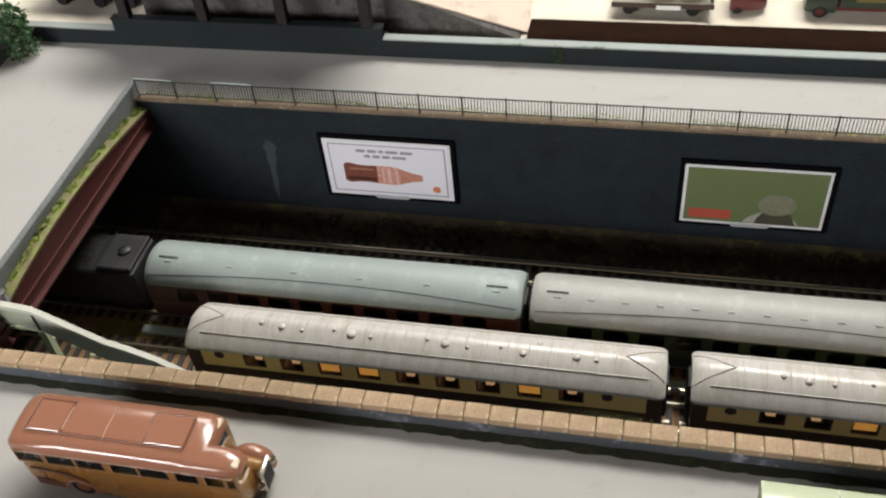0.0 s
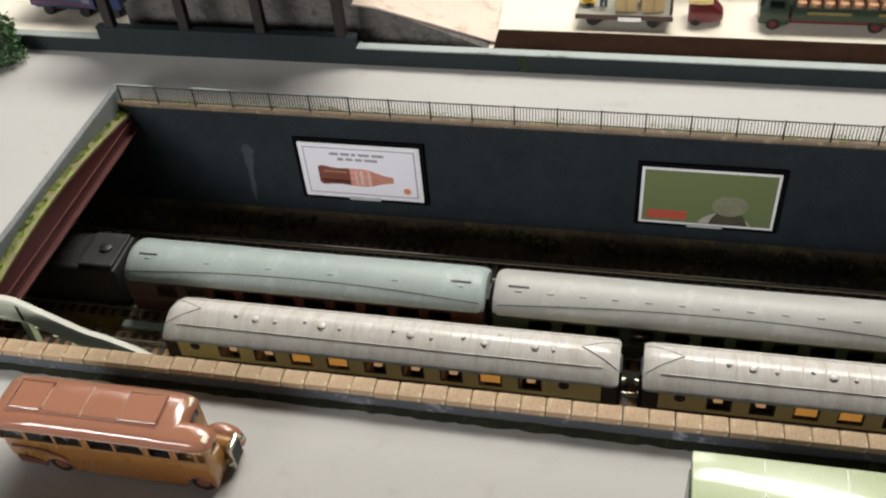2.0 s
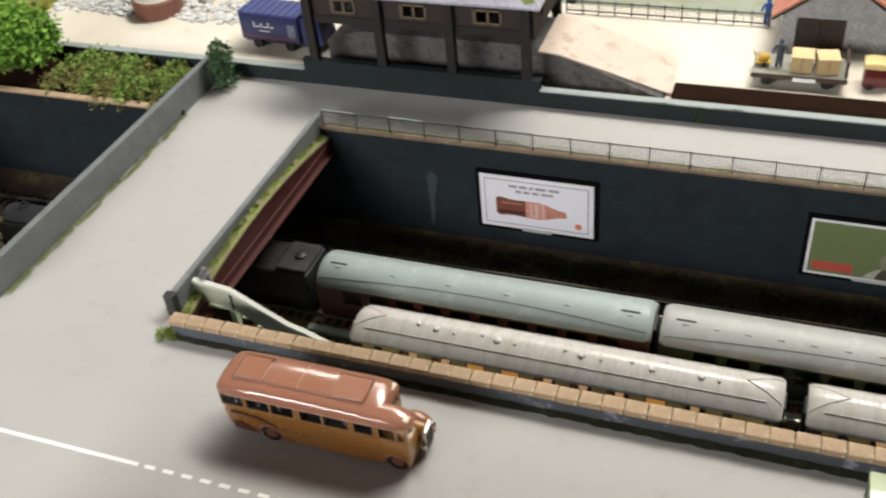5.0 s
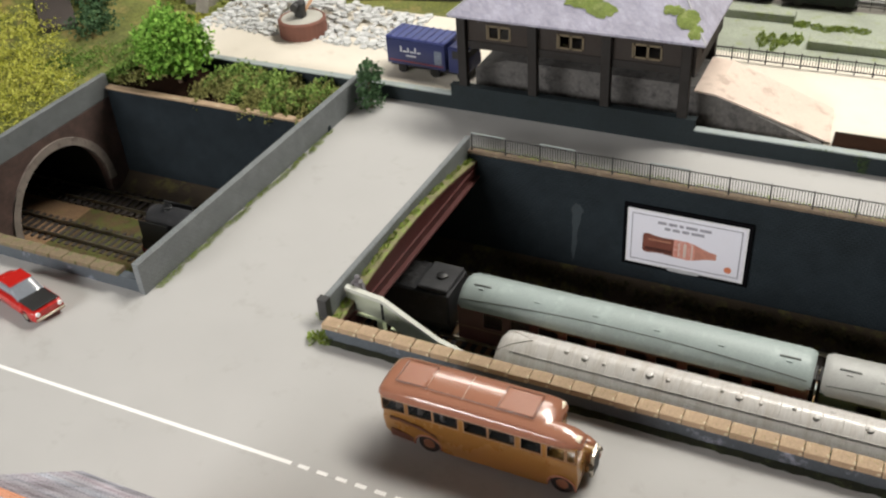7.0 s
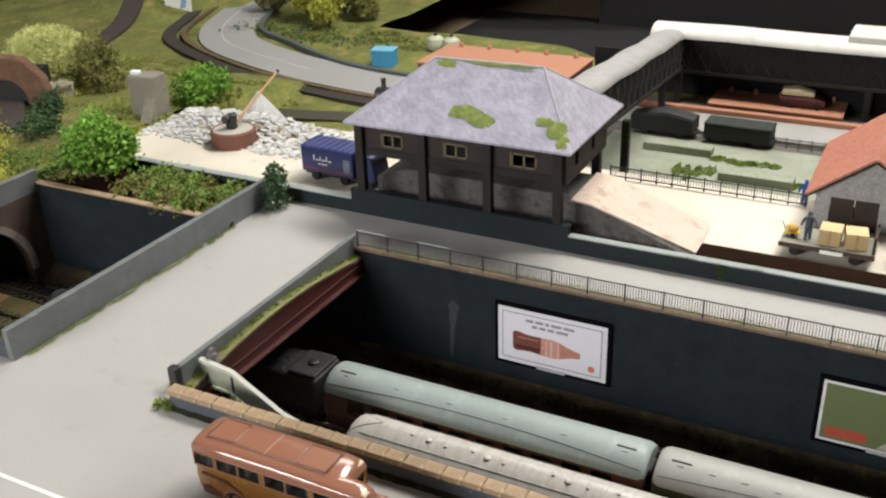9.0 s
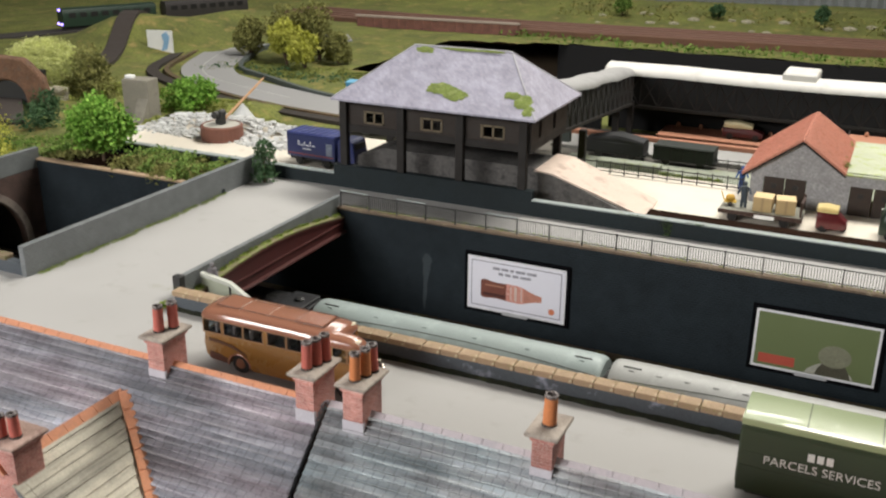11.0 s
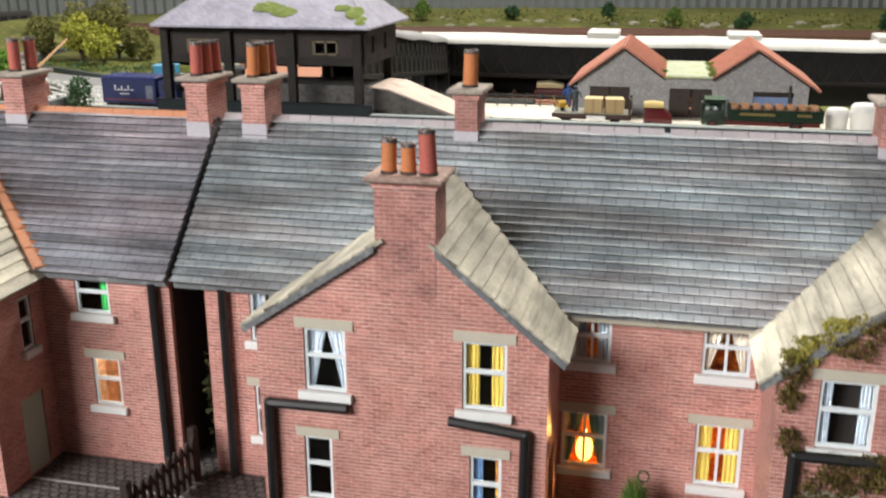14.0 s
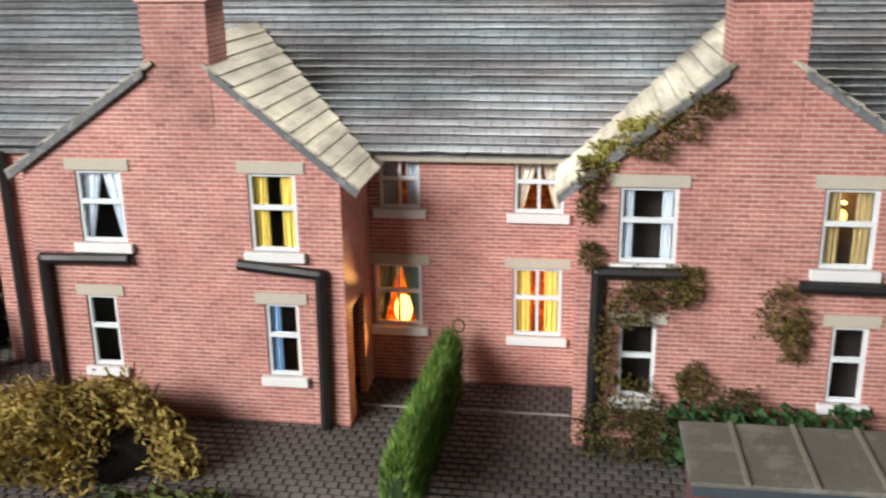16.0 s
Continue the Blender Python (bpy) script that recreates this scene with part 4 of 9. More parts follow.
cells(bm, "y", -31.2, -6, GROUND, 246.5, 39.4, 41, [(-27, -15, GROUND, 215)])
part("wing_side_wall", box(bmesh.new(), -33, -31.4, -31.2, -6, GROUND, 246.5), BRICK, b_house)
part("wing_side_wall", bm, BRICK, b_house)
# No lamp in the porch: its glow is only this amber colour.
part("porch_box", cells(bmesh.new(), "y", -29, -13, GROUND, 217, 28, 29, []), CURTAINS["amber"], b_house, "porch lining with the amber glow put into its colour")
chimney(b_house, -1.2, 13.6, -33.12, -22, 258, 286.2, [(1.6, -29.5, 8.2, POT_ORANGE, 2.05), (6.4, -29.5, 7.2, POT_ORANGE, 2.0), (11.2, -29.5, 10.6, POT_RED, 2.3)], False)
chimney(b_house, 4.8, 11.4, 28, 40, 278, 298, [(8.1, 34, 10.4, POT_ORANGE, 2.4)])
chimney(b_house, -60.6, -53.2, 27, 40, 278, 299.5, [(-57.6, 30, 10.0, POT_ORANGE, 2.0), (-56, 34.5, 10.0, POT_ORANGE, 2.0), (-55.4, 38.5, 9.8, POT_RED, 2.0)])
drainpipe(b_house, [(-9, -34.6, 227.6), (-30, -34.6, 227.2), (-30.2, -34.6, 187.6)])
drainpipe(b_house, [(17, -34.6, 227.2), (36, -34.6, 225.4), (35.6, -34.6, 185.9)])
drainpipe(b_house, [(-54.3, -7.6, 246.5), (-54.3, -7.6, 187.5)])
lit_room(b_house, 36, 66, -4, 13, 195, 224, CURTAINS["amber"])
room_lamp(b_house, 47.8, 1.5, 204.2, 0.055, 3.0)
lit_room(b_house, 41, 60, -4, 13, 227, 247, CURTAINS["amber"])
room_lamp(b_house, 49, -2.4, 226.8, 0.0022, 0.6)

# east house: the mirror image, overgrown with creeper
c_house = thing("terraced_house", 0, 0, 0, 0, "pink brick terraced house with a creeper-grown front wing", "house", "terraced houses")
HC = [(77, 89, 233, 246.8), (77, 89, 201, 219), (167.5, 175, 231, 246)]
shell(c_house, 65.5, 195, HC, (False, True))
main_roof(c_house, 65.5, 196, SLATE, RIDGE_CARD)
part("eaves_board", box(bmesh.new(), 65.6, 97, EAVE_Y + 0.2, EAVE_Y + 0.9, EAVE_Z - 1.7, EAVE_Z - 0.7), EAVES, c_house, "cream eaves board")
W2 = [(101, 113, 231, 247.5), (141.5, 152.2, 231, 248), (102, 110, 200, 217.5), (145.8, 153.2, 201, 218.5)]
wing(c_house, 92.5, 166, -36, GROUND, (88.0, 245.4), (168.4, 249.2), (127.4, 277.2), W2, STONE_SLATE, (121, 135.6))
window(c_house, *W2[0], -36, "white", "narrow", "bar")
window(c_house, *W2[1], -36, "khaki", "open", "bar")
window(c_house, *W2[2], -36, None, "open", "bar")
window(c_house, *W2[3], -36, None, "open", "bar")
window(c_house, *HC[0], -6, "cream", "tied", "cross", False)
window(c_house, *HC[1], -6, "yellow", "open", "cross")
bm = bmesh.new()
cells(bm, "y", -34.2, -6, GROUND, 246.5, 92.5, 94.1, [])
part("wing_side_wall", box(bmesh.new(), 164.4, 166, -34.2, -6, GROUND, 246.5), BRICK, c_house)
part("wing_side_wall", bm, BRICK, c_house)
chimney(c_house, 121, 135.6, -36.12, -25, 258, 286.2, [(124, -32.5, 8.2, POT_ORANGE, 2.05), (128.6, -32.5, 7.2, POT_ORANGE, 2.0), (133.2, -32.5, 10.6, POT_RED, 2.3)], False)
chimney(c_house, 119.6, 126.2, 28, 40, 278, 298, [(122.9, 34, 10.4, POT_ORANGE, 2.4)])
drainpipe(c_house, [(114.5, -37.6, 229.4), (97, -37.6, 229.2), (96.6, -37.6, 187.6)])
drainpipe(c_house, [(138, -37.6, 227.6), (161, -37.6, 227.2), (161.5, -37.6, 187.6)])
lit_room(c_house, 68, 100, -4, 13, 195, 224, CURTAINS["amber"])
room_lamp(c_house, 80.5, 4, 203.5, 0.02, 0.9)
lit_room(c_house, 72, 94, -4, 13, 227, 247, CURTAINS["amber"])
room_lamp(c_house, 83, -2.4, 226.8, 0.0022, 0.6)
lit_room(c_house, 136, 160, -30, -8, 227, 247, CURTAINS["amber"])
room_lamp(c_house, 147, -29, 240.5, 0.003, 1.05)

# Added, unseen: blocks the far light so that the passage stays dark.
part("passage_light_block", box(bmesh.new(), -71.2, -60.6, 66, 67.5, GROUND, 252), SHADE_DARK, b_house, "added card that keeps the far light out of the passage")

# west house: lilac slates, orange ridge tiles
a_house = thing("terraced_house", 0, 0, 0, 0, "pink brick terraced house with orange ridge tiles and lilac-grey slates", "house", "terraced houses")
HA = [(-102, -91, 235, 247), (-99, -90, 205.5, 221)]
shell(a_house, -330, -71.5, HA)
main_roof(a_house, -331, -71.2, SLATE_A, ORANGE)
W0 = [(-176, -166, 231.5, 247.6), (-139, -129, 231.5, 247.6), (-176, -167, 200.5, 216.5), (-138, -130, 200.5, 216.5)]
wing(a_house, -190, -113, -33, GROUND, (-193, 246), (-110, 246), (-151.5, 278), W0, STONE_SLATE, (-158.5, -144.5))
for k, c in enumerate(("white", "blue", None, "yellow")):
    window(a_house, *W0[k], -33, c, "open", "bar")
window(a_house, *HA[0], -6, "green", "right", "bar", False)
window(a_house, *HA[1], -6, None, "open", "bar")
bm = bmesh.new()
cells(bm, "y", -31.2, -6, GROUND, 246.5, -114.6, -113, [(-17.5, -12, 226, 242), (-22, -11.5, GROUND + 0.1, 212)])
part("wing_side_wall", bm, BRICK, a_house)
window(a_house, -17.5, -12, 226, 242, -113, None, "open", "bar", False, True, 1.2)
part("door", box(bmesh.new(), -114.6, -113.6, -22, -11.5, GROUND, 212), mat("sage_green_door", (0.42, 0.52, 0.43), 0.6, var=0.08), a_house, "sage green plank door", 0.2)
for k in range(8):
    y = -34.5 + 7 * k
    part("ridge_tile", prism(bmesh.new(), [(-151.5 - 3, 276.2), (-151.5, 279.6), (-151.5 + 3, 276.2), (-151.5 + 2.4, 275.8), (-151.5, 278.6), (-151.5 - 2.4, 275.8)], "y", y + 0.1, min(y + 6.9, 22.5)), ORANGE, a_house)
for k in range(7):
    p0, p1 = Vector((-110, -9, 249.4)), Vector((-150, 21.5, 279))
    a, b = p0.lerp(p1, k / 7 + 0.001), p0.lerp(p1, (k + 1) / 7 - 0.001)
    turn = (b - a).to_track_quat("Y", "Z").to_matrix().to_4x4()
    m = Matrix.Translation(a) @ turn
    part("valley_tile", box(bmesh.new(), -2.1, 2.1, 0, (b - a).length, -0.8, 0.3, m), ORANGE, a_house, "", 0.25)
chimney(a_house, -158.5, -144.5, -33.12, -22, 258, 286.2, [(-155.5, -29.5, 8.4, POT_RED, 2.05), (-151.5, -30.5, 8.0, POT_RED, 2.0), (-147.6, -28.5, 8.4, POT_RED, 2.0)], False)
chimney(a_house, -142.5, -135.3, 27.5, 40, 278, 299, [(-140.2, 32, 10.2, POT_RED, 2.1), (-137.7, 37, 10.2, POT_RED, 2.1)])
chimney(a_house, -78.6, -71.6, 26.5, 40, 278, 299.5, [(-76, 30, 10.0, POT_RED, 2.0), (-74.6, 34, 9.8, POT_RED, 2.0), (-73.4, 38, 10.0, POT_RED, 2.0)])
drainpipe(a_house, [(-76, -7.6, 246.5), (-75.6, -7.6, 187.5)])
lit_room(a_house, -108, -84, -4, 13, 195, 224, mat("tan_room_card", (0.70, 0.50, 0.34), 0.9, var=0.4, fine=500, coarse=200, second=(0.85, 0.72, 0.58)))
room_lamp(a_house, -95, 6, 219, 0.016, 1.4, (1.0, 0.80, 0.56))

# ---- gardens before the houses ----
PAVE = mat("grey_brown_paving_block", (0.155, 0.135, 0.128), 0.75, var=0.22, fine=1500, coarse=60, bump=0.4, island=0.35)
HEDGE_G = leaf_mat("hedge_green", (0.06, 0.14, 0.02), (0.26, 0.42, 0.09))
IVY = leaf_mat("creeper_brown_green", (0.05, 0.037, 0.010), (0.22, 0.165, 0.045))
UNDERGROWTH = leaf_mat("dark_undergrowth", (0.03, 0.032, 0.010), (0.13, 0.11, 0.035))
GOLD = leaf_mat("golden_brown_shrub", (0.16, 0.10, 0.02), (0.60, 0.46, 0.14))


def paving():
    owner = tagged(thing("garden_paving", 0, 0, 0), "grey-brown block paving in staggered rows", "paving", "", "structure")
    bw, bl, count = 3.0, 2.55, 0
    shape = part("paving_block", box(bmesh.new(), 0.32, bw - 0.32, 0.42, bl - 0.42, 0, 1.0), PAVE, owner)
    first = True
    verts, faces = [], []
    for row in range(int(80 / bl)):
        y = -78 + row * bl
        for k in range(int(330 / bw)):
            x = -134 + k * bw + (bw / 2 if row % 2 else 0)
            if x > 190 or y > -6 and not (-61 > x > -70):
                continue
            if 5 < x < 62 and y < -20 and count < 299:
                count += 1
                if first:
                    shape.location = (x / 1000, y / 1000, 0.1864)
                    first = False
                else:
                    piece("paving_block", shape.data, owner, x, y, 186.4 + 0.1 * ((k * 5 + row * 3) % 4) / 4)
                continue
            j, h = len(verts), 187.4 + 0.1 * ((k * 5 + row * 3) % 4) / 4
            for px, py in ((x + 0.32, y + 0.42), (x + bw - 0.32, y + 0.42), (x + bw - 0.32, y + bl - 0.42), (x + 0.32, y + bl - 0.42)):
                verts.append((px / 1000, py / 1000, h / 1000))
            for px, py in ((x + 0.32, y + 0.42), (x + bw - 0.32, y + 0.42), (x + bw - 0.32, y + bl - 0.42), (x + 0.32, y + bl - 0.42)):
                verts.append((px / 1000, py / 1000, 0.1863))
            faces.append((j, j + 1, j + 2, j + 3))
            faces.extend((j + i, j + 4 + i, j + 4 + (i + 1) % 4, j + (i + 1) % 4) for i in range(4))
    me = bpy.data.meshes.new("paving_rest")
    me.from_pydata(verts, [], faces)
    me.materials.append(PAVE)
    ob = new("paving_rest", me)
    ob.parent = owner
    tagged(ob, "", "", "", "stuff")
    bm = bmesh.new()
    box(bm, -134, -34.5, -22.1, -21.75, 187.3, 187.75)
    box(bm, 41.5, 92, -22.1, -21.75, 187.3, 187.75)
    part("joint_line", bm, mat("pale_joint", (0.42, 0.41, 0.39), 0.8), owner, "thin white joint across the paving")


paving()
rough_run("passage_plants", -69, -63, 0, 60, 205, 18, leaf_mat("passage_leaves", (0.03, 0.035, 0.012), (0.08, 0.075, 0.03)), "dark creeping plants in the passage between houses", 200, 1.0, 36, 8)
solid("garden_kerb", box(bmesh.new(), -300, 200, -84, -77, 182, 189.2), mat("grey_kerb_card", (0.30, 0.27, 0.25), 0.8, coarse=40), "grey kerb in front of the gardens", "kerb", 0.5)


def picket_fence():
    a, b = Vector((-64, -12, 0)), Vector((-70.5, -76, 0))
    t = thing("picket_fence", 0, 0, 187.4, 0, "dark brown wooden picket fence between gardens", "fence")
    wood = mat("dark_fence_wood", (0.035, 0.02, 0.014), 0.7, var=0.3)
    d = (b - a).normalized()
    turn = Matrix.Rotation(math.atan2(d.y, d.x), 4, "Z")
    ln = (b - a).length
    m = Matrix.Translation(a) @ turn
    part("rail", box(bmesh.new(), 0, ln, -0.4, 0.4, 4, 5.4, m), wood, t)
    part("rail", box(bmesh.new(), 0, ln, -0.4, 0.4, 11, 12.4, m), wood, t)
    for u in (0.5, ln / 2, ln - 1):
        part("post", box(bmesh.new(), u - 1.2, u + 1.2, -1.6, 0.8, -1, 17.5, m), wood, t, "", 0.25)
    n = 20
    for k in range(n):
        u = 2.5 + (ln - 4) * k / n
        bm = bmesh.new()
        prism(bm, [(u - 0.75, 1), (u + 0.75, 1), (u + 0.75, 14), (u, 15.4), (u - 0.75, 14)], "y", 0.4, 1.0)
        for v in bm.verts:
            v.co = m @ v.co
        part("picket", bm, wood, t)


picket_fence()


def hedge():
    t = thing("hedge", 0, 0, 187.4, 0, "clipped bright green grassy hedge between gardens", "hedge")
    g = np.random.default_rng(21)
    verts, faces = [], []
    for _ in range(14000):
        f = g.random()
        side = g.uniform(-1, 1)
        px, py = 62.6 - 2.4 * f + 2.7 * side, -14 - 63 * f
        up = g.uniform(0.0, 17.5 - 3.5 * abs(side) ** 3)
        d = np.array((0.35 * side + 0.22 * g.normal(), 0.3 * g.normal(), 0.9))
        d /= np.linalg.norm(d)
        w = np.cross(d, g.normal(size=3))
        w *= 0.17 / np.linalg.norm(w)
        p = np.array((px, py, up))
        q = p + d * g.uniform(1.6, 3.6)
        k = len(verts)
        verts.extend(tuple(v * 0.001) for v in (p - w, p + w, q))
        faces.append((k, k + 1, k + 2))
    me = bpy.data.meshes.new("foliage")
    me.from_pydata(verts, [], faces)
    me.materials.append(HEDGE_G)
    ob = new("foliage", me)
    ob.parent = t
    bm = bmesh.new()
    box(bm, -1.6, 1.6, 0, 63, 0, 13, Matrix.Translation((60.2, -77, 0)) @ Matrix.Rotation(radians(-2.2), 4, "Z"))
    # Solid core, dark green to stand for the shade between the blades.
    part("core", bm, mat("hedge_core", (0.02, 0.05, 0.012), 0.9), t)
    g = bmesh.new()
    pts = [(64.4 + 1.5 * math.sin(a / 8 * 6.28), -14.5, 19 + 1.7 * math.cos(a / 8 * 6.28)) for a in range(9)]
    for p, q in zip(pts, pts[1:]):
        rod(g, p, q, 0.25, 0.25, 6)
    part("wire_loop", g, mat("green_wire", (0.05, 0.08, 0.03), 0.6), t, "dark twisted loop on top")


hedge()


def twiggy_bush(x, y, z, rx, ry, h, seed, label, material):
    """A tangle of short curled strands over a dark core."""
    t = thing("bush", x, y, z, 0, label, "bush")
    g = np.random.default_rng(seed)
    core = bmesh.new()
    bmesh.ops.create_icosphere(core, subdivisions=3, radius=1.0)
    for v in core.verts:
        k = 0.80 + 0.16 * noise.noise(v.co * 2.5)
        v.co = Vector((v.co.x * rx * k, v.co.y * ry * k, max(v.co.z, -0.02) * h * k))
    # Near-black core: the shade inside the shrub is put into its colour.
    part("core", core, mat("dark_shrub_core", (0.012, 0.010, 0.006), 0.95, var=0.4, bump=1.0, dist=0.001), t, "core darkened for the shade inside the shrub")
    verts, faces = [], []
    for _ in range(3400):
        d = g.normal(size=3)
        d[2] = abs(d[2])
        d /= np.linalg.norm(d)
        lump = 1 + 0.18 * math.sin(d[0] * 6 + seed) * math.sin(d[1] * 5)
        p = d * np.array((rx, ry, h)) * lump * g.uniform(0.78, 1.06)
        step = np.cross(d, g.normal(size=3))
        step /= np.linalg.norm(step)
        side = d + 0.4 * g.normal(size=3)
        side /= np.linalg.norm(side)
        if 9 < p[0] < 20 and p[1] < -3 and p[2] < h * 0.72:
            continue
        w = g.uniform(0.18, 0.42)
        base = len(verts)
        n = 6
        for i in range(n + 1):
            verts.append(tuple((p - side * w) * 0.001))
            verts.append(tuple((p + side * w) * 0.001))
            step = step + 0.7 * g.normal(size=3)
            step /= np.linalg.norm(step)
            p = p + step * 0.9
            p[2] = max(p[2], 0.2)
        faces.extend((base + 2 * i, base + 2 * i + 1, base + 2 * i + 3, base + 2 * i + 2) for i in range(n))
    me = bpy.data.meshes.new("tangle")
    me.from_pydata(verts, [], faces)
    me.materials.append(material)
    ob = new("tangle", me)
    ob.parent = t
    return t


twiggy_bush(-14, -55, 187.4, 24, 14, 16.5, 31, "tangled golden-brown shrub in the front garden", GOLD)
rough_run("flower_patch", 0, 24, -78, -73, 189.5, 3.0, leaf_mat("mixed_flowers", (0.05, 0.09, 0.03), (0.16, 0.17, 0.05)), "low green plants by the kerb", 130, 1.2, 33, 6)
rough_run("red_flowers", 6, 13, -75, -72, 190.6, 1.2, leaf_mat("red_petals", (0.14, 0.02, 0.015), (0.26, 0.05, 0.03)), "small red flowers by the kerb", 30, 0.6, 34, 3)
rough_run("corner_bush", -64, -50, -78, -72, 190, 4.0, leaf_mat("lime_leaves", (0.12, 0.18, 0.03), (0.30, 0.34, 0.07)), "lime green plants at the garden corner", 150, 1.2, 35, 4)
cr = thing("creeper", 0, -37, 0, 0, "brown-green creeper climbing the brick wing", "creeper")
clumps("leaves", [(95, -1, 250, 3, 1.4, 3), (94.5, -1, 243.5, 2.4, 1.3, 3), (95.5, -1, 233, 2.4, 1.4, 3.4), (107, -1.2, 256, 5, 1.5, 2.6), (113, -1.2, 260.5, 5, 1.5, 3), (118, -1.2, 265, 4, 1.4, 2.6)], IVY, cr, "", 330, 0.42, 41)
clumps("golden_leaves", [(97, 0.6, 252.6, 3.4, 1.6, 2.2), (102, 0.8, 256.4, 3.6, 1.6, 2.0), (107.5, 0.8, 261, 3.2, 1.5, 1.8)], leaf_mat("yellow_green_creeper", (0.20, 0.17, 0.03), (0.50, 0.44, 0.10)), cr, "yellow-green leaves over the verge", 300, 0.42, 47)
clumps("leaves", [(110, -1, 226, 6, 1.5, 5), (115, -1, 227, 4, 1.4, 5), (104, -1, 222, 5, 1.5, 5), (99, -1.4, 212, 3, 1.6, 8), (135, -1, 222, 5, 1.4, 7), (138, -1, 216, 3, 1.4, 6), (104, -1, 200, 8, 2.0, 6), (118, -1, 205, 4, 1.3, 4)], IVY, cr, "", 640, 0.42, 42)
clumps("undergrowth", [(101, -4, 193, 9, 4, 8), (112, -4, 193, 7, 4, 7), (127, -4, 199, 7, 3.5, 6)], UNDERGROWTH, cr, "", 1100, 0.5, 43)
rough_run("base_plants", 114, 150, -47, -40, 195, 8, leaf_mat("deep_green_leaves", (0.02, 0.06, 0.02), (0.06, 0.13, 0.04)), "deep green plants at the foot of the wing", 200, 1.2, 44, 6)
yv = thing("gutter_creeper", 0, 0, 0, 0, "yellow-green creeper on the verge of the wing roof", "creeper")
clumps("leaves", [(95, -36, 252.6, 3, 2.4, 1.2), (98, -35, 255.4, 3, 2.6, 1.2), (103.5, -35, 260, 3.4, 2.6, 1.2)], leaf_mat("yellow_creeper", (0.20, 0.19, 0.03), (0.42, 0.38, 0.08)), yv, "", 260, 0.5, 45)
wc = thing("creeper", 0, -34, 0, 0, "brown-green creeper on the west wing", "creeper")
clumps("leaves", [(-116, -1, 246, 4, 1.5, 6), (-119, -1, 236, 4, 1.5, 6), (-124, -1, 226, 5, 1.5, 7), (-117, -1, 222, 3, 1.5, 6), (-127, -1, 244, 5, 1.5, 5)], IVY, wc, "", 620, 0.45, 46)


def garage():
    t = thing("garden_garage", 0, 0, 0, 0, "low brick garage with a flat grey ribbed roof", "garage")
    part("wall", cells(bmesh.new(), "x", 116, 186, 182, 200, -73, -54, []), brick_mat("dark_red_brick", (0.22, 0.08, 0.08), (0.18, 0.065, 0.065), (0.2, 0.13, 0.12), 3.3, 1.1, 0.12), t)
    part("fascia", box(bmesh.new(), 114.5, 189, -75.5, -52.5, 200, 202.2), mat("slate_blue_fascia", (0.06, 0.08, 0.10), 0.6), t, "dark blue-grey fascia", 0.2)
    roof = part("roof", box(bmesh.new(), 114, 189.5, -76, -52, 202.2, 203.2), mat("olive_grey_roof", (0.17, 0.165, 0.14), 0.65, var=0.25, coarse=50, second=(0.23, 0.225, 0.20)), t, "", 0.2)
    for k in range(6):
        u = 124 + 12 * k
        part("roof_rib", box(bmesh.new(), u - 0.5, u + 0.5, -76, -52, 203.2, 203.8), mat("roof_rib_grey", (0.24, 0.23, 0.18), 0.7), roof, "", 0.15)


garage()

# ---- posters, stairs, trains and road vehicles round the cutting ----
FRAME_BLACK = mat("dead_black_frame", (0.004, 0.004, 0.005), 0.9, var=0.2, spec=0.05)


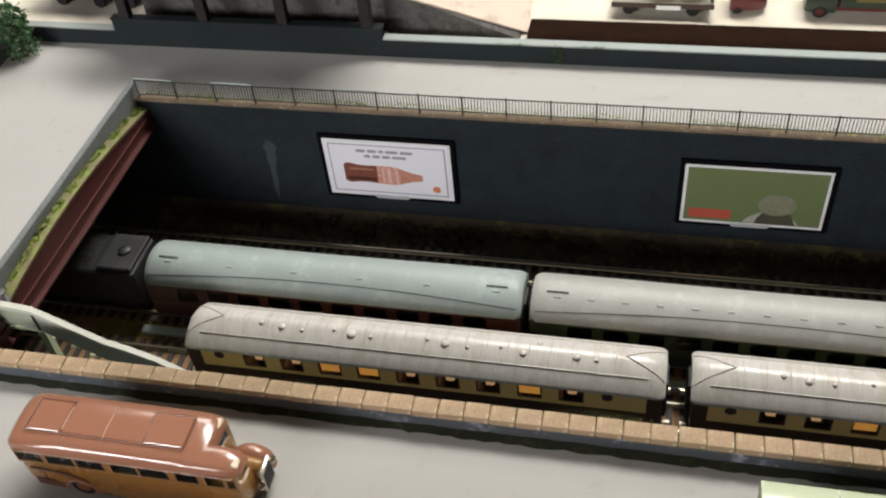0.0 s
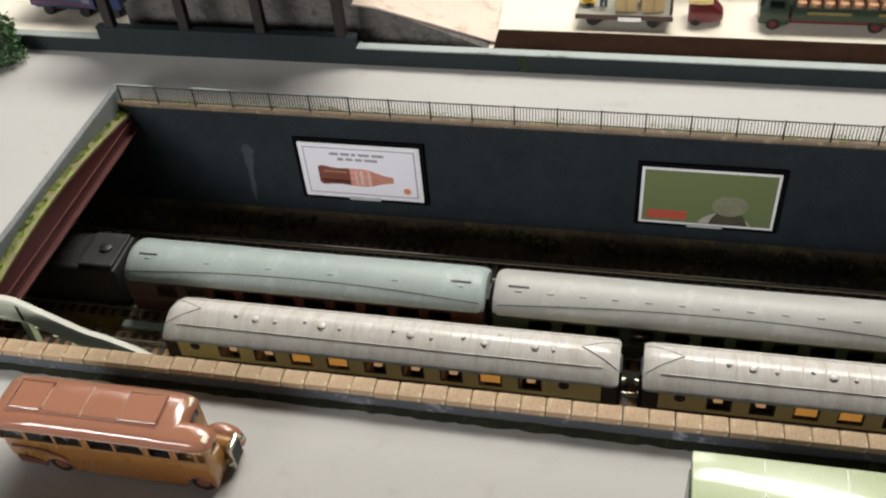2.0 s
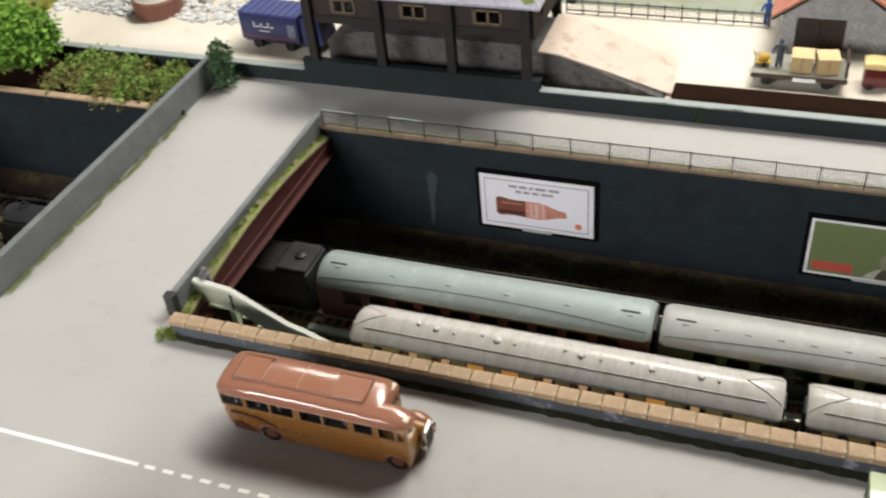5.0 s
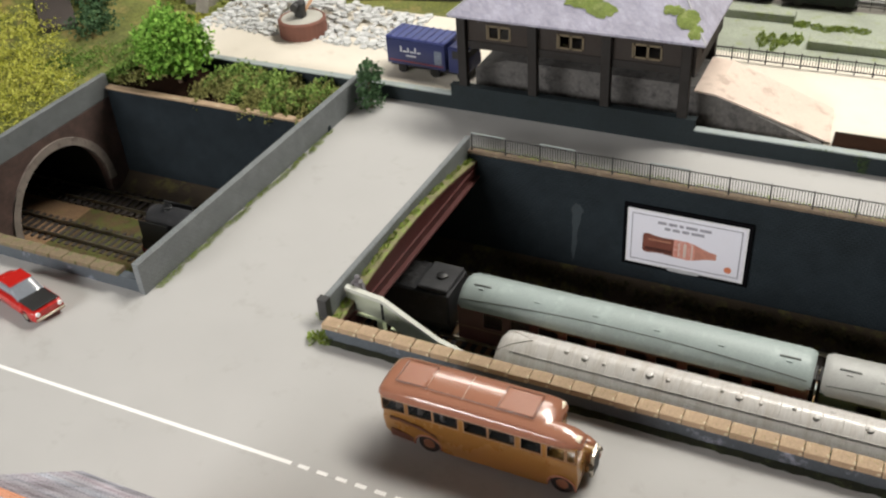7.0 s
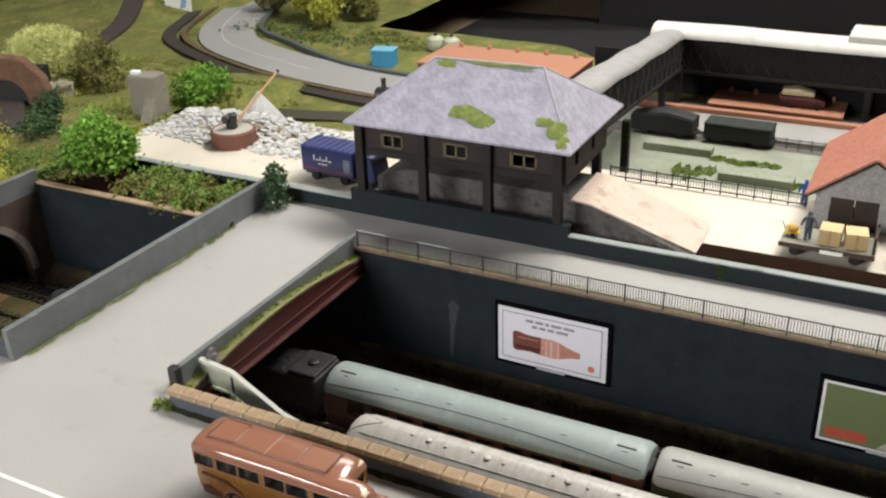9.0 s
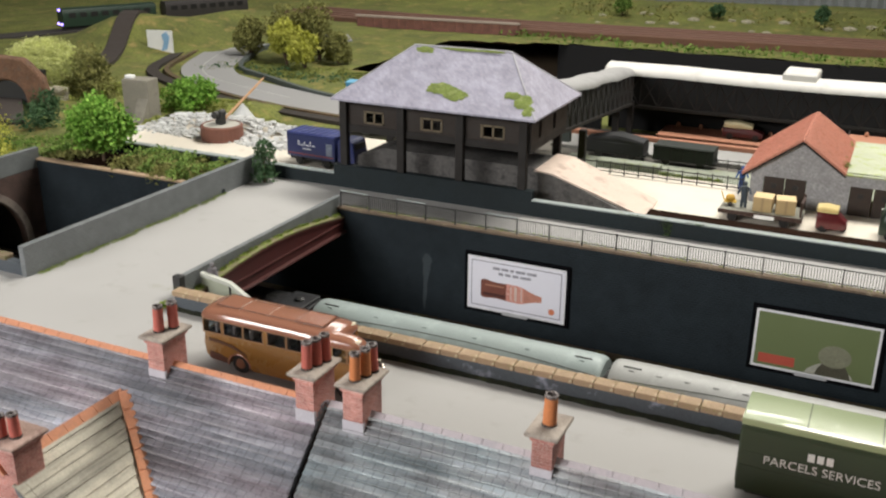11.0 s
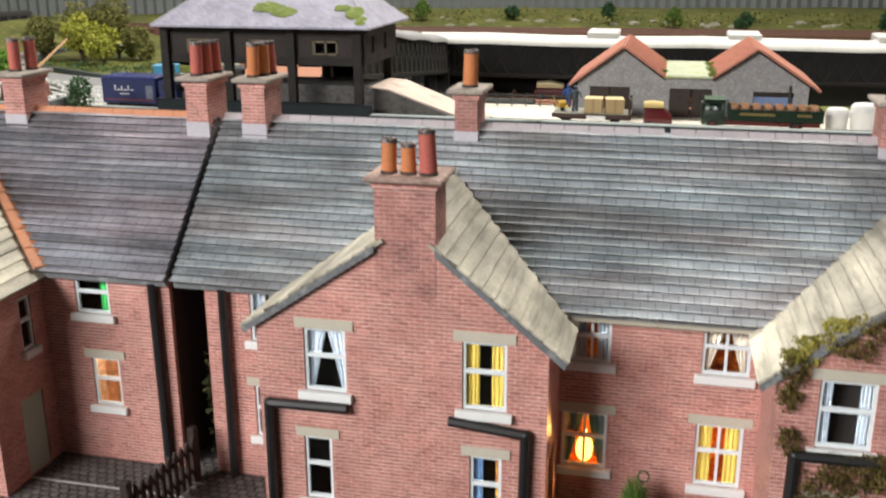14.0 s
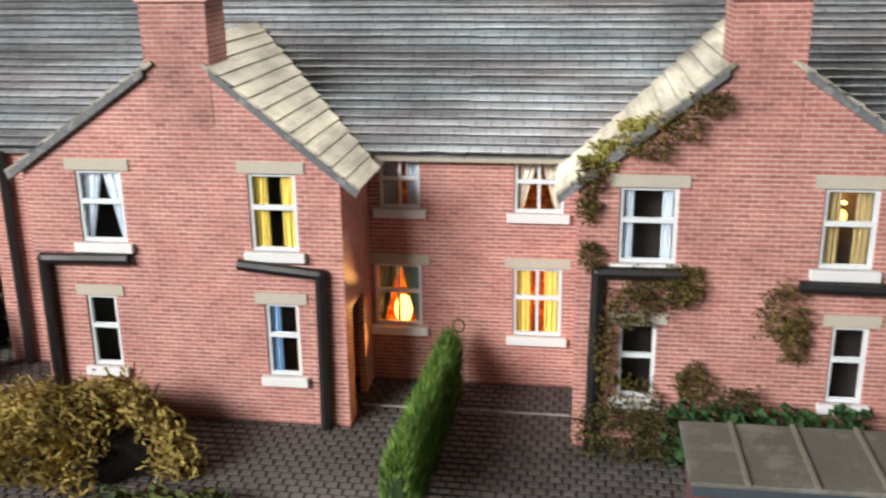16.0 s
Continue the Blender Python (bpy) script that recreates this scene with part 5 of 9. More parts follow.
def poster(x0, x1, z0, z1, kind, label):
    t = thing("billboard", 0, 463, 0, 0, label, "billboard", "billboards on the tall wall")
    pad = -0.3
    part("frame", box(bmesh.new(), x0 - pad, x1 + pad, -2.2, 0, z0 - pad, z1 + pad), FRAME_BLACK, t, "black frame", 0.3)
    part("border", box(bmesh.new(), x0 + 3.2, x1 - 3.2, -2.5, -2.15, z0 + 3.2, z1 - 3.2), mat("poster_border_%s" % kind, (0.78, 0.78, 0.82), 0.6), t, "pale border")
    paper = (0.74, 0.74, 0.82) if kind == "bottle" else (0.13, 0.165, 0.07)
    a, b, c, d = x0 + 5, x1 - 5, z0 + 5.2, z1 - 5
    sheet = part("sheet", box(bmesh.new(), a, b, -2.8, -2.45, c, d), mat("poster_paper_" + kind, paper, 0.5, var=0.03, coarse=20), t, "printed paper")
    part("name_plate", box(bmesh.new(), (a + b) / 2 - 11, (a + b) / 2 + 11, -2.85, -2.4, z0 + 1.6, z0 + 4.2), mat("poster_plate", (0.45, 0.46, 0.48), 0.6), t, "small grey plate")
    y = -2.82
    if kind == "bottle":
        grey = mat("poster_print_grey", (0.30, 0.30, 0.35), 0.6)
        for k, words in enumerate((((20, 6), (27.5, 6), (35, 3), (39.5, 8), (49, 8)), ((25, 4), (30.5, 5), (37, 5), (43.5, 9)))):
            for u, w in words:
                part("text_bar", box(bmesh.new(), a + u, a + u + w, y - 0.02, y + 0.1, d - 7.4 - 4.2 * k, d - 5.2 - 4.2 * k), grey, sheet, "bar of unreadable print")
        cz = (c + d) / 2 - 3.4
        outline = [(10, 6.4), (11.5, 7.8), (14, 8.2), (19, 7.2), (25, 6.8), (32, 7.4), (42, 7.6), (47, 6.6), (52, 4.6), (57, 3.2), (61, 2.6), (62, 2.4)]
        prof = [(a + u, cz + h - u * 0.03) for u, h in outline] + [(a + u, cz - h - u * 0.03) for u, h in outline[::-1]]
        def cut(lo, hi):
            pts = [(u, h) for u, h in outline if lo <= u <= hi]
            return [(a + u, cz + h - u * 0.03) for u, h in pts] + [(a + u, cz - h - u * 0.03) for u, h in pts[::-1]]
        part("bottle_shape", prism(bmesh.new(), cut(10, 32), "y", y - 0.05, y + 0.2), mat("print_brown", (0.20, 0.065, 0.045), 0.5, var=0.3, coarse=120), sheet, "brown bottle shape")
        part("bottle_label", prism(bmesh.new(), cut(32, 47), "y", y - 0.05, y + 0.2), mat("print_salmon", (0.60, 0.25, 0.20), 0.5, var=0.15, coarse=200, second=(0.70, 0.45, 0.40)), sheet, "salmon red label shape")
        part("bottle_neck", prism(bmesh.new(), cut(47, 62), "y", y - 0.05, y + 0.2), mat("print_rose", (0.52, 0.23, 0.17), 0.5, var=0.2, coarse=150), sheet, "rosy bottle neck shape")
        pale = mat("print_cream", (0.66, 0.52, 0.46), 0.5)
        for k, (u, w) in enumerate(((35.5, 1.0), (39, 2.2), (44.5, 1.2))):
            part("label_band", box(bmesh.new(), a + u, a + u + w, y - 0.08, y + 0.2, cz - 6.0 - u * 0.03, cz + 6.0 - u * 0.03), pale, sheet, "pale band")
        dark = mat("print_deep_brown", (0.07, 0.02, 0.015), 0.5, var=0.3, coarse=200)
        part("bottle_shade", box(bmesh.new(), a + 12, a + 31, y - 0.08, y + 0.2, cz - 6.4, cz - 3.6), dark, sheet, "dark printed shade")
        part("bottle_shine", box(bmesh.new(), a + 14, a + 30, y - 0.08, y + 0.2, cz + 2.4, cz + 3.6), mat("print_tan", (0.42, 0.20, 0.13), 0.5), sheet, "tan printed streak")
        part("round_mark", rod(bmesh.new(), (b - 9, y - 0.05, c + 7), (b - 9, y + 0.2, c + 7), 2.6, 2.6, 20), mat("print_orange", (0.62, 0.20, 0.10), 0.5), sheet, "round orange mark")
        edge = bmesh.new()
        for q in ((a + 1.5, b - 1.5, d - 2.1, d - 1.3), (a + 1.5, b - 1.5, c + 1.3, c + 2.1), (a + 1.5, a + 2.2, c + 2.1, d - 2.1), (b - 2.4, b - 1.5, c + 2.1, d - 2.1)):
            box(edge, q[0], q[1], y - 0.02, y + 0.1, q[2], q[3])
        part("print_rule", edge, grey, sheet, "thin printed rule")
    else:
        part("red_block", box(bmesh.new(), a + 3, a + 28, y - 0.05, y + 0.2, c + 2.2, c + 9.5), mat("print_red", (0.46, 0.085, 0.055), 0.5), sheet, "flat red block")
        dome = [(a + 35 + 33 * k / 18, c + 0.6 + 10 * math.sin(math.pi * k / 18) ** 0.7) for k in range(19)]
        part("pale_shape", prism(bmesh.new(), [(a + 35, c + 0.5)] + dome + [(a + 68, c + 0.5)], "y", y - 0.05, y + 0.2), mat("print_pale", (0.42, 0.42, 0.36), 0.5, var=0.2, coarse=150), sheet, "pale rounded shape")
        bell = [(a + 42 + 24 * k / 14, c + 0.6 + 14 * math.sin(math.pi * k / 14) ** 0.7) for k in range(15)]
        part("dark_shape", prism(bmesh.new(), [(a + 42, c + 0.4)] + bell + [(a + 66, c + 0.4)], "y", y - 0.12, y + 0.1), mat("print_dark", (0.07, 0.065, 0.045), 0.5, var=0.3, coarse=150), sheet, "dark rounded shape")
        part("upper_shape", prism(bmesh.new(), [(a + 54 + 11 * math.cos(k * 0.2618), c + 16 + 8.5 * math.sin(k * 0.2618)) for k in range(24)], "y", y - 0.16, y + 0.1), mat("print_grey_green", (0.22, 0.225, 0.155), 0.5, var=0.25, coarse=200), sheet, "grey-green oval shape")


poster(-207, -117.4, 125.5, 177.6, "bottle", "framed white billboard with a flat brown bottle shape")
poster(19, 109, 123.5, 175.2, "block", "framed olive green billboard with plain shapes and a red block")

# dirty streak on the wall
g = random.Random(5)
spill = []
for k in range(32):
    a = k * math.pi / 16
    up = max(math.sin(a), 0.0)
    spill.append((-243 + (2.2 + 6.5 * up ** 1.3) * math.cos(a) * g.uniform(0.7, 1.15) + 1.5 * math.sin(a), 146 + (22 if up else 30) * math.sin(a) * g.uniform(0.9, 1.05)))
solid("wall_stain", prism(bmesh.new(), spill, "y", 462.9, 463.2), mat("chalky_streak", (0.030, 0.042, 0.050), 0.8, coarse=200, var=0.3), "chalky streak on the tall wall", "stain", 0, "structure")


def stair():
    """Open-sided steps that go down from the bridge foot behind the coping."""
    t = thing("footbridge_stair", 0, 0, 0, 0, "pale weathered plastic steps down to the track", "stairs")
    pale = mat("pale_green_white_plastic", (0.50, 0.56, 0.36), 0.6, var=0.12, coarse=80, second=(0.40, 0.46, 0.26), amount=0.35)
    sheer = mat("dull_pale_plastic", (0.40, 0.425, 0.33), 0.7, var=0.15, coarse=60, second=(0.30, 0.34, 0.22), amount=0.4)
    path = [(-325, 201), (-301, 197.5), (-266, 177), (-256, 174), (-240, 167), (-196, 138)]
    y = 279
    part("side_panel", prism(bmesh.new(), path + [(x - 1, z - 15) for x, z in path[::-1]], "y", y, y + 1.2), sheer, t, "thin pale green plastic side")
    part("handrail", prism(bmesh.new(), [(x, z + 1.2) for x, z in path] + [(x, z - 1.4) for x, z in path[::-1]], "y", y - 1.2, y + 2.2), mat("chalk_white_rail", (0.52, 0.53, 0.47), 0.6, var=0.1, coarse=60), t, "chalky white handrail")
    part("panel_post", box(bmesh.new(), -302, -300.6, y - 0.5, y, 183, 197), BLACK, t)
    part("landing", box(bmesh.new(), -327, -298, y + 1.2, y + 9, 180, 182), pale, t)
    for k in range(11):
        x, z = -298 + 9 * k, 176 - 5.6 * k
        part("step", box(bmesh.new(), x, x + 10, y + 1.2, y + 9, z - 1, z), pale, t)
    part("leg", box(bmesh.new(), -310, -306, y + 6, y + 10, 101, 184), pale, t)


stair()


# ---- railway stock ----
WHEEL = mat("dark_wheel_metal", (0.05, 0.048, 0.045), 0.5, 0.5)


def bogie(owner, x, wheel_r=6.0):
    b = part("bogie", box(bmesh.new(), x - 17, x + 17, -13, -10.6, 3, 8), BLACK, owner, "black bogie", 0.4)
    part("bogie_side", box(bmesh.new(), x - 17, x + 17, 10.6, 13, 3, 8), BLACK, b, "", 0.4)
    for dx in (-11.5, 11.5):
        bm = bmesh.new()
        for y in (-8.9, 8.9):
            rod(bm, (x + dx, y - 1.2, wheel_r), (x + dx, y + 1.2, wheel_r), wheel_r, wheel_r, 16)
        rod(bm, (x + dx, -9, wheel_r), (x + dx, 9, wheel_r), 1, 1, 6)
        part("wheelset", bm, WHEEL, b)


def coach_roof(owner, length, profile, ends, material, label):
    """A roof drawn along a coach: profile is the half section (y, z), ends are (distance from the end, width, height) steps."""
    full = [(-y, z) for y, z in profile] + [(y, z) for y, z in profile[-2::-1]]
    z0 = profile[0][1]
    steps = [(-length / 2 + d, w, k) for d, w, k in ends] + [(length / 2 - d, w, k) for d, w, k in ends[::-1]]
    bm = loft(bmesh.new(), [[(x, y * w, z0 + (z - z0) * k) for y, z in full] for x, w, k in steps])
    return part("roof", bm, material, owner, label, 0, True)


def roof_top(profile, y):
    return float(np.interp(-abs(y), [-p[0] for p in profile], [p[1] for p in profile]))


SILVER = streaky_mat("weathered_silver_roof", (0.56, 0.54, 0.515), (0.40, 0.355, 0.30), 0.36)
CREAM = mat("cream_coach_paint", (0.88, 0.62, 0.24), 0.4, var=0.06, coat=0.2)
UMBER = mat("umber_coach_paint", (0.055, 0.030, 0.022), 0.4, var=0.1, coat=0.2)
GLOW_BLIND = glow_mat("glowing_orange_blind", (0.95, 0.42, 0.08), 0.42)
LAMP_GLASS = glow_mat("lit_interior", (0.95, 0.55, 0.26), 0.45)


def dining_coach(x, label):
    t = thing("dining_coach", x, 326.5, 105.5, 0, label, "railway coach", "silver-roofed coaches")
    L, half = 262.0, 16.0
    holes = []
    us = [-98, -76, -54, -32, -10, 12, 34, 56, 78]
    for u in us:
        holes.append((u, u + 13, 24, 36))
    for y0, y1 in ((-half, -half + 1), (half - 1, half)):
        side = part("side_panel", cells(bmesh.new(), "x", -L / 2 + 8, L / 2 - 8, 21.5, 36.4, y0, y1, holes), CREAM, t, "cream upper side")
        part("waist", box(bmesh.new(), -L / 2 + 8, L / 2 - 8, y0, y1, 8, 21.4), UMBER, t, "umber lower side")
        part("end_vestibule", box(bmesh.new(), -L / 2, -L / 2 + 8, y0, y1, 8, 36.5), UMBER, t)
        part("end_vestibule", box(bmesh.new(), L / 2 - 8, L / 2, y0, y1, 8, 36.5), UMBER, t)
        s = -1 if y0 < 0 else 1
        for u in us:
            w = part("window", cells(bmesh.new(), "x", u, u + 13, 24, 36, y0 + 0.2, y1 - 0.2, [(u + 0.8, u + 12.2, 24.8, 35.2)]), UMBER, side)
            part("pane", box(bmesh.new(), u + 0.8, u + 12.2, y0 + 0.4, y0 + 0.6, 24.8, 35.2), PANE, w).visible_shadow = False
        for u in (-112, 103):
            part("crest", rod(bmesh.new(), (u, s * half - 0.2, 31.5), (u, s * half + 0.25, 31.5), 3.0, 3.0, 16), UMBER, side, "small round brown crest")
    body = bmesh.new()
    for x0 in (-L / 2, L / 2 - 1):
        box(body, x0, x0 + 1, -half + 1, half - 1, 8, 35)
    box(body, -L / 2, L / 2, -half + 1, half - 1, 8, 9.5)
    box(body, -L / 2 + 8, L / 2 - 8, -1, 1, 9.5, 36)
    part("body_shell", body, UMBER, t)
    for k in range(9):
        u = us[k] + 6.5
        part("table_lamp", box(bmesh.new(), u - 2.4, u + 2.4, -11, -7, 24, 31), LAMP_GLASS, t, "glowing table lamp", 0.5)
        part("seat", box(bmesh.new(), u - 9, u - 5.5, -15, -3, 9.5, 24), mat("seat_tan", (0.55, 0.38, 0.24), 0.8), t, "", 0.8)
    # These blinds emit: the coach's interior light is put in as their own glow.
    for k in (2, 3, 7):
        part("lit_blind", box(bmesh.new(), us[k] + 1, us[k] + 12, -half + 1.4, -half + 1.8, 26, 35), GLOW_BLIND, t, "orange window blind, interior light put in as its own glow")
    prof = [(half + 1.0, 35.0), (half + 1.2, 36.0), (half + 0.6, 37.2), (half - 6.2, 43.0), (half - 9, 44.6), (half - 13, 46.2), (0.0, 47.0)]
    roof = coach_roof(t, L + 2, prof, [(0, 0.90, 0.62), (1.6, 0.98, 0.78), (5, 1.0, 0.92), (10, 1.0, 1.0)], SILVER, "weathered silver-white roof")
    part("gutter", box(bmesh.new(), -L / 2 + 8, L / 2 - 8, -half + 5.7, -half + 6.0, 42.8, 43.2), SILVER, roof)
    part("gutter", box(bmesh.new(), -L / 2 + 8, L / 2 - 8, half - 6.0, half - 5.7, 42.8, 43.2), SILVER, roof)

    def strip(name, points, r):
        return part(name, pipe(bmesh.new(), points, r, 5), SILVER, roof)

    def crown(x, y):
        """The roof's height, lower towards its hipped ends."""
        k = float(np.interp(L / 2 + 1 - abs(x), [0, 1.6, 5, 10], [0.62, 0.78, 0.92, 1.0]))
        return prof[0][1] + (roof_top(prof, y) - prof[0][1]) * k
    for k in range(20):
        u = -L / 2 + 24 + 11.2 * k
        strip("roof_rib", [(u, y, roof_top(prof, y)) for y in (-half + 6, -half + 9, -half + 13, 0, half - 13, half - 9, half - 6)], 0.3)
    for k, (u, y, r) in enumerate(((-88, -2, 1.6), (-76, -3, 2.2), (-64, -4, 1.2), (-46, -2, 1.2), (-36, -3, 2.6), (-25, -4, 1.2), (6, -2, 1.3), (16, -3, 2.4), (28, -4, 1.2), (46, -2, 1.3), (58, -4, 2.0), (66, 3, 1.6), (86, -3, 2.2), (96, -4, 1.2))):
        part("roof_vent", lathe(bmesh.new(), (u, y, roof_top(prof, y) - 0.6), [(r, 0), (r, 0.7), (r * 0.8, 1.2), (r * 0.3, 1.5)], 12), SILVER, roof, "", 0, True)
    for s in (-1, 1):
        for side in (-1, 1):
            strip("rain_strip", [(s * (L / 2 - 20 + 20 * n / 8), side * 9.5 * n / 8, crown(L / 2 - 20 + 20 * n / 8, 9.5 * n / 8) + 0.2) for n in range(9)], 0.35)
        part("gangway", box(bmesh.new(), s * L / 2 - 2.5, s * L / 2 + 2.5, -7, 7, 8, 36), BLACK, t, "black gangway bellows", 0.5)
        part("buffer_beam", box(bmesh.new(), s * L / 2 - 1, s * L / 2 + 1, -16, 16, 6, 10), BLACK, t)
        bm = bmesh.new()
        for y in (-11, 11):
            rod(bm, (s * L / 2, y, 8), (s * (L / 2 + 4.5), y, 8), 1.6, 2.0, 10)
        part("buffers", bm, RAIL, t, "bright metal buffers")
        bogie(t, s * (L / 2 - 40))
    part("underframe", box(bmesh.new(), -40, 40, -11, 11, 3.5, 8), BLACK, t, "", 0.5)
    return t


dining_coach(-113.5, "silver-roofed cream and umber dining coach standing by the wall")
dining_coach(163, "silver-roofed cream and umber dining coach coupled behind")


def corridor_coach(x, length, paint, roof_colour, vents, label, tail=False):
    t = thing("corridor_coach", x, 372, 105.5, 0, label, "railway coach", "coaches of the passing train")
    L, half = length, 17.5
    roof_m = mat("coach_roof_%d" % int(x + 900), roof_colour, 0.5, var=0.12, coarse=40, second=shade(roof_colour, 1.1)[:3])
    n = int((L - 24) / 19.5)
    us = [-19.5 * n / 2 + 3 + 19.5 * k for k in range(n)]
    holes = [(u, u + 13.5, 22, 33) for u in us]
    for y0, y1 in ((-half, -half + 1), (half - 1, half)):
        side = part("side_panel", cells(bmesh.new(), "x", -L / 2, L / 2, 8, 36, y0, y1, holes), paint, t)
        for u in us:
            part("pane", box(bmesh.new(), u, u + 13.5, y0 + 0.4, y0 + 0.6, 22, 33), PANE, side).visible_shadow = False
        part("lining", box(bmesh.new(), -L / 2, L / 2, y0 - 0.1 if y0 < 0 else y1, y0 if y0 < 0 else y1 + 0.1, 19, 19.4), mat("dull_lining", (0.16, 0.13, 0.06), 0.5), side, "thin dull yellow lining")
    body = bmesh.new()
    for x0 in (-L / 2, L / 2 - 1):
        box(body, x0, x0 + 1, -half + 1, half - 1, 8, 37)
    box(body, -L / 2, L / 2, -half + 1, half - 1, 8, 9.5)
    box(body, -L / 2 + 1, L / 2 - 1, -0.6, 0.6, 9.5, 37)
    part("body_shell", body, BLACK, t)
    prof = [(half + 0.5, 35.0), (half + 0.3, 36.6), (half - 1.6, 39.6), (half - 4.6, 42.8), (half - 8.6, 45.4), (half - 13, 47.1), (0.0, 47.6)]
    roof = coach_roof(t, L + 1, prof, [(0, 0.90, 0.78), (1.6, 0.96, 0.9), (4, 1.0, 0.97), (10, 1.0, 1.0)], roof_m, "pale grey curved roof")
    for k in range(vents):
        u = -L / 2 + 14 + (L - 28) * k / (vents - 1)
        part("roof_vent", box(bmesh.new(), u - 2.0, u + 2.0, -8.4, -7.0, 45.2, 46.5), roof_m, roof, "", 0.4)
    dark = mat("sooty_rain_strip", (0.06, 0.065, 0.06), 0.7)
    for side in (-1, 1):
        pts = [(L * (0.49 - 0.98 * k / 12), side * (15.2 - 3.4 * math.sin(math.pi * k / 12))) for k in range(13)]
        part("rain_strip", pipe(bmesh.new(), [(xa, ya, roof_top(prof, ya) + 0.05) for xa, ya in pts], 0.28, 5), dark, roof, "dark curved rain strip")
    for s in (-1, 1):
        part("roof_slot", box(bmesh.new(), s * (L / 2 - 14) - 6, s * (L / 2 - 14) + 6, -5.6, -4.6, 46.3, 47.25), dark, roof, "dark slot in the roof end")
        part("gangway", box(bmesh.new(), s * L / 2 - 2.5, s * L / 2 + 2.5, -7, 7, 8, 36), BLACK, t, "black gangway bellows", 0.5)
        bm = bmesh.new()
        for y in (-11, 11):
            rod(bm, (s * L / 2, y, 8), (s * (L / 2 + 2.4), y, 8), 1.6, 2.0, 10)
        part("buffers", bm, RAIL, t, "bright metal buffers")
        bogie(t, s * (L / 2 - 32))
    if tail:
        part("tail_lamp", rod(bmesh.new(), (L / 2 + 2.4, -9, 15), (L / 2 + 4.6, -9, 15), 1.5, 1.5, 12), glow_mat("red_lamp_glow", (1.0, 0.03, 0.04), 2.0), t, "lit red tail lamp", 0, True)
    return t


COACH_GREEN = mat("dark_green_coach_paint", (0.012, 0.030, 0.020), 0.4, var=0.08, coat=0.2)
corridor_coach(-176, 227, mat("maroon_coach_paint", (0.055, 0.012, 0.014), 0.35, var=0.08, coat=0.3), (0.30, 0.355, 0.345), 6, "maroon corridor coach with a pale blue-grey roof")
corridor_coach(68.5, 250, COACH_GREEN, (0.345, 0.35, 0.335), 13, "dark green corridor coach with a pale grey roof")
corridor_coach(324.5, 250, COACH_GREEN, (0.345, 0.35, 0.335), 13, "dark green corridor coach with a lit red tail lamp", True)


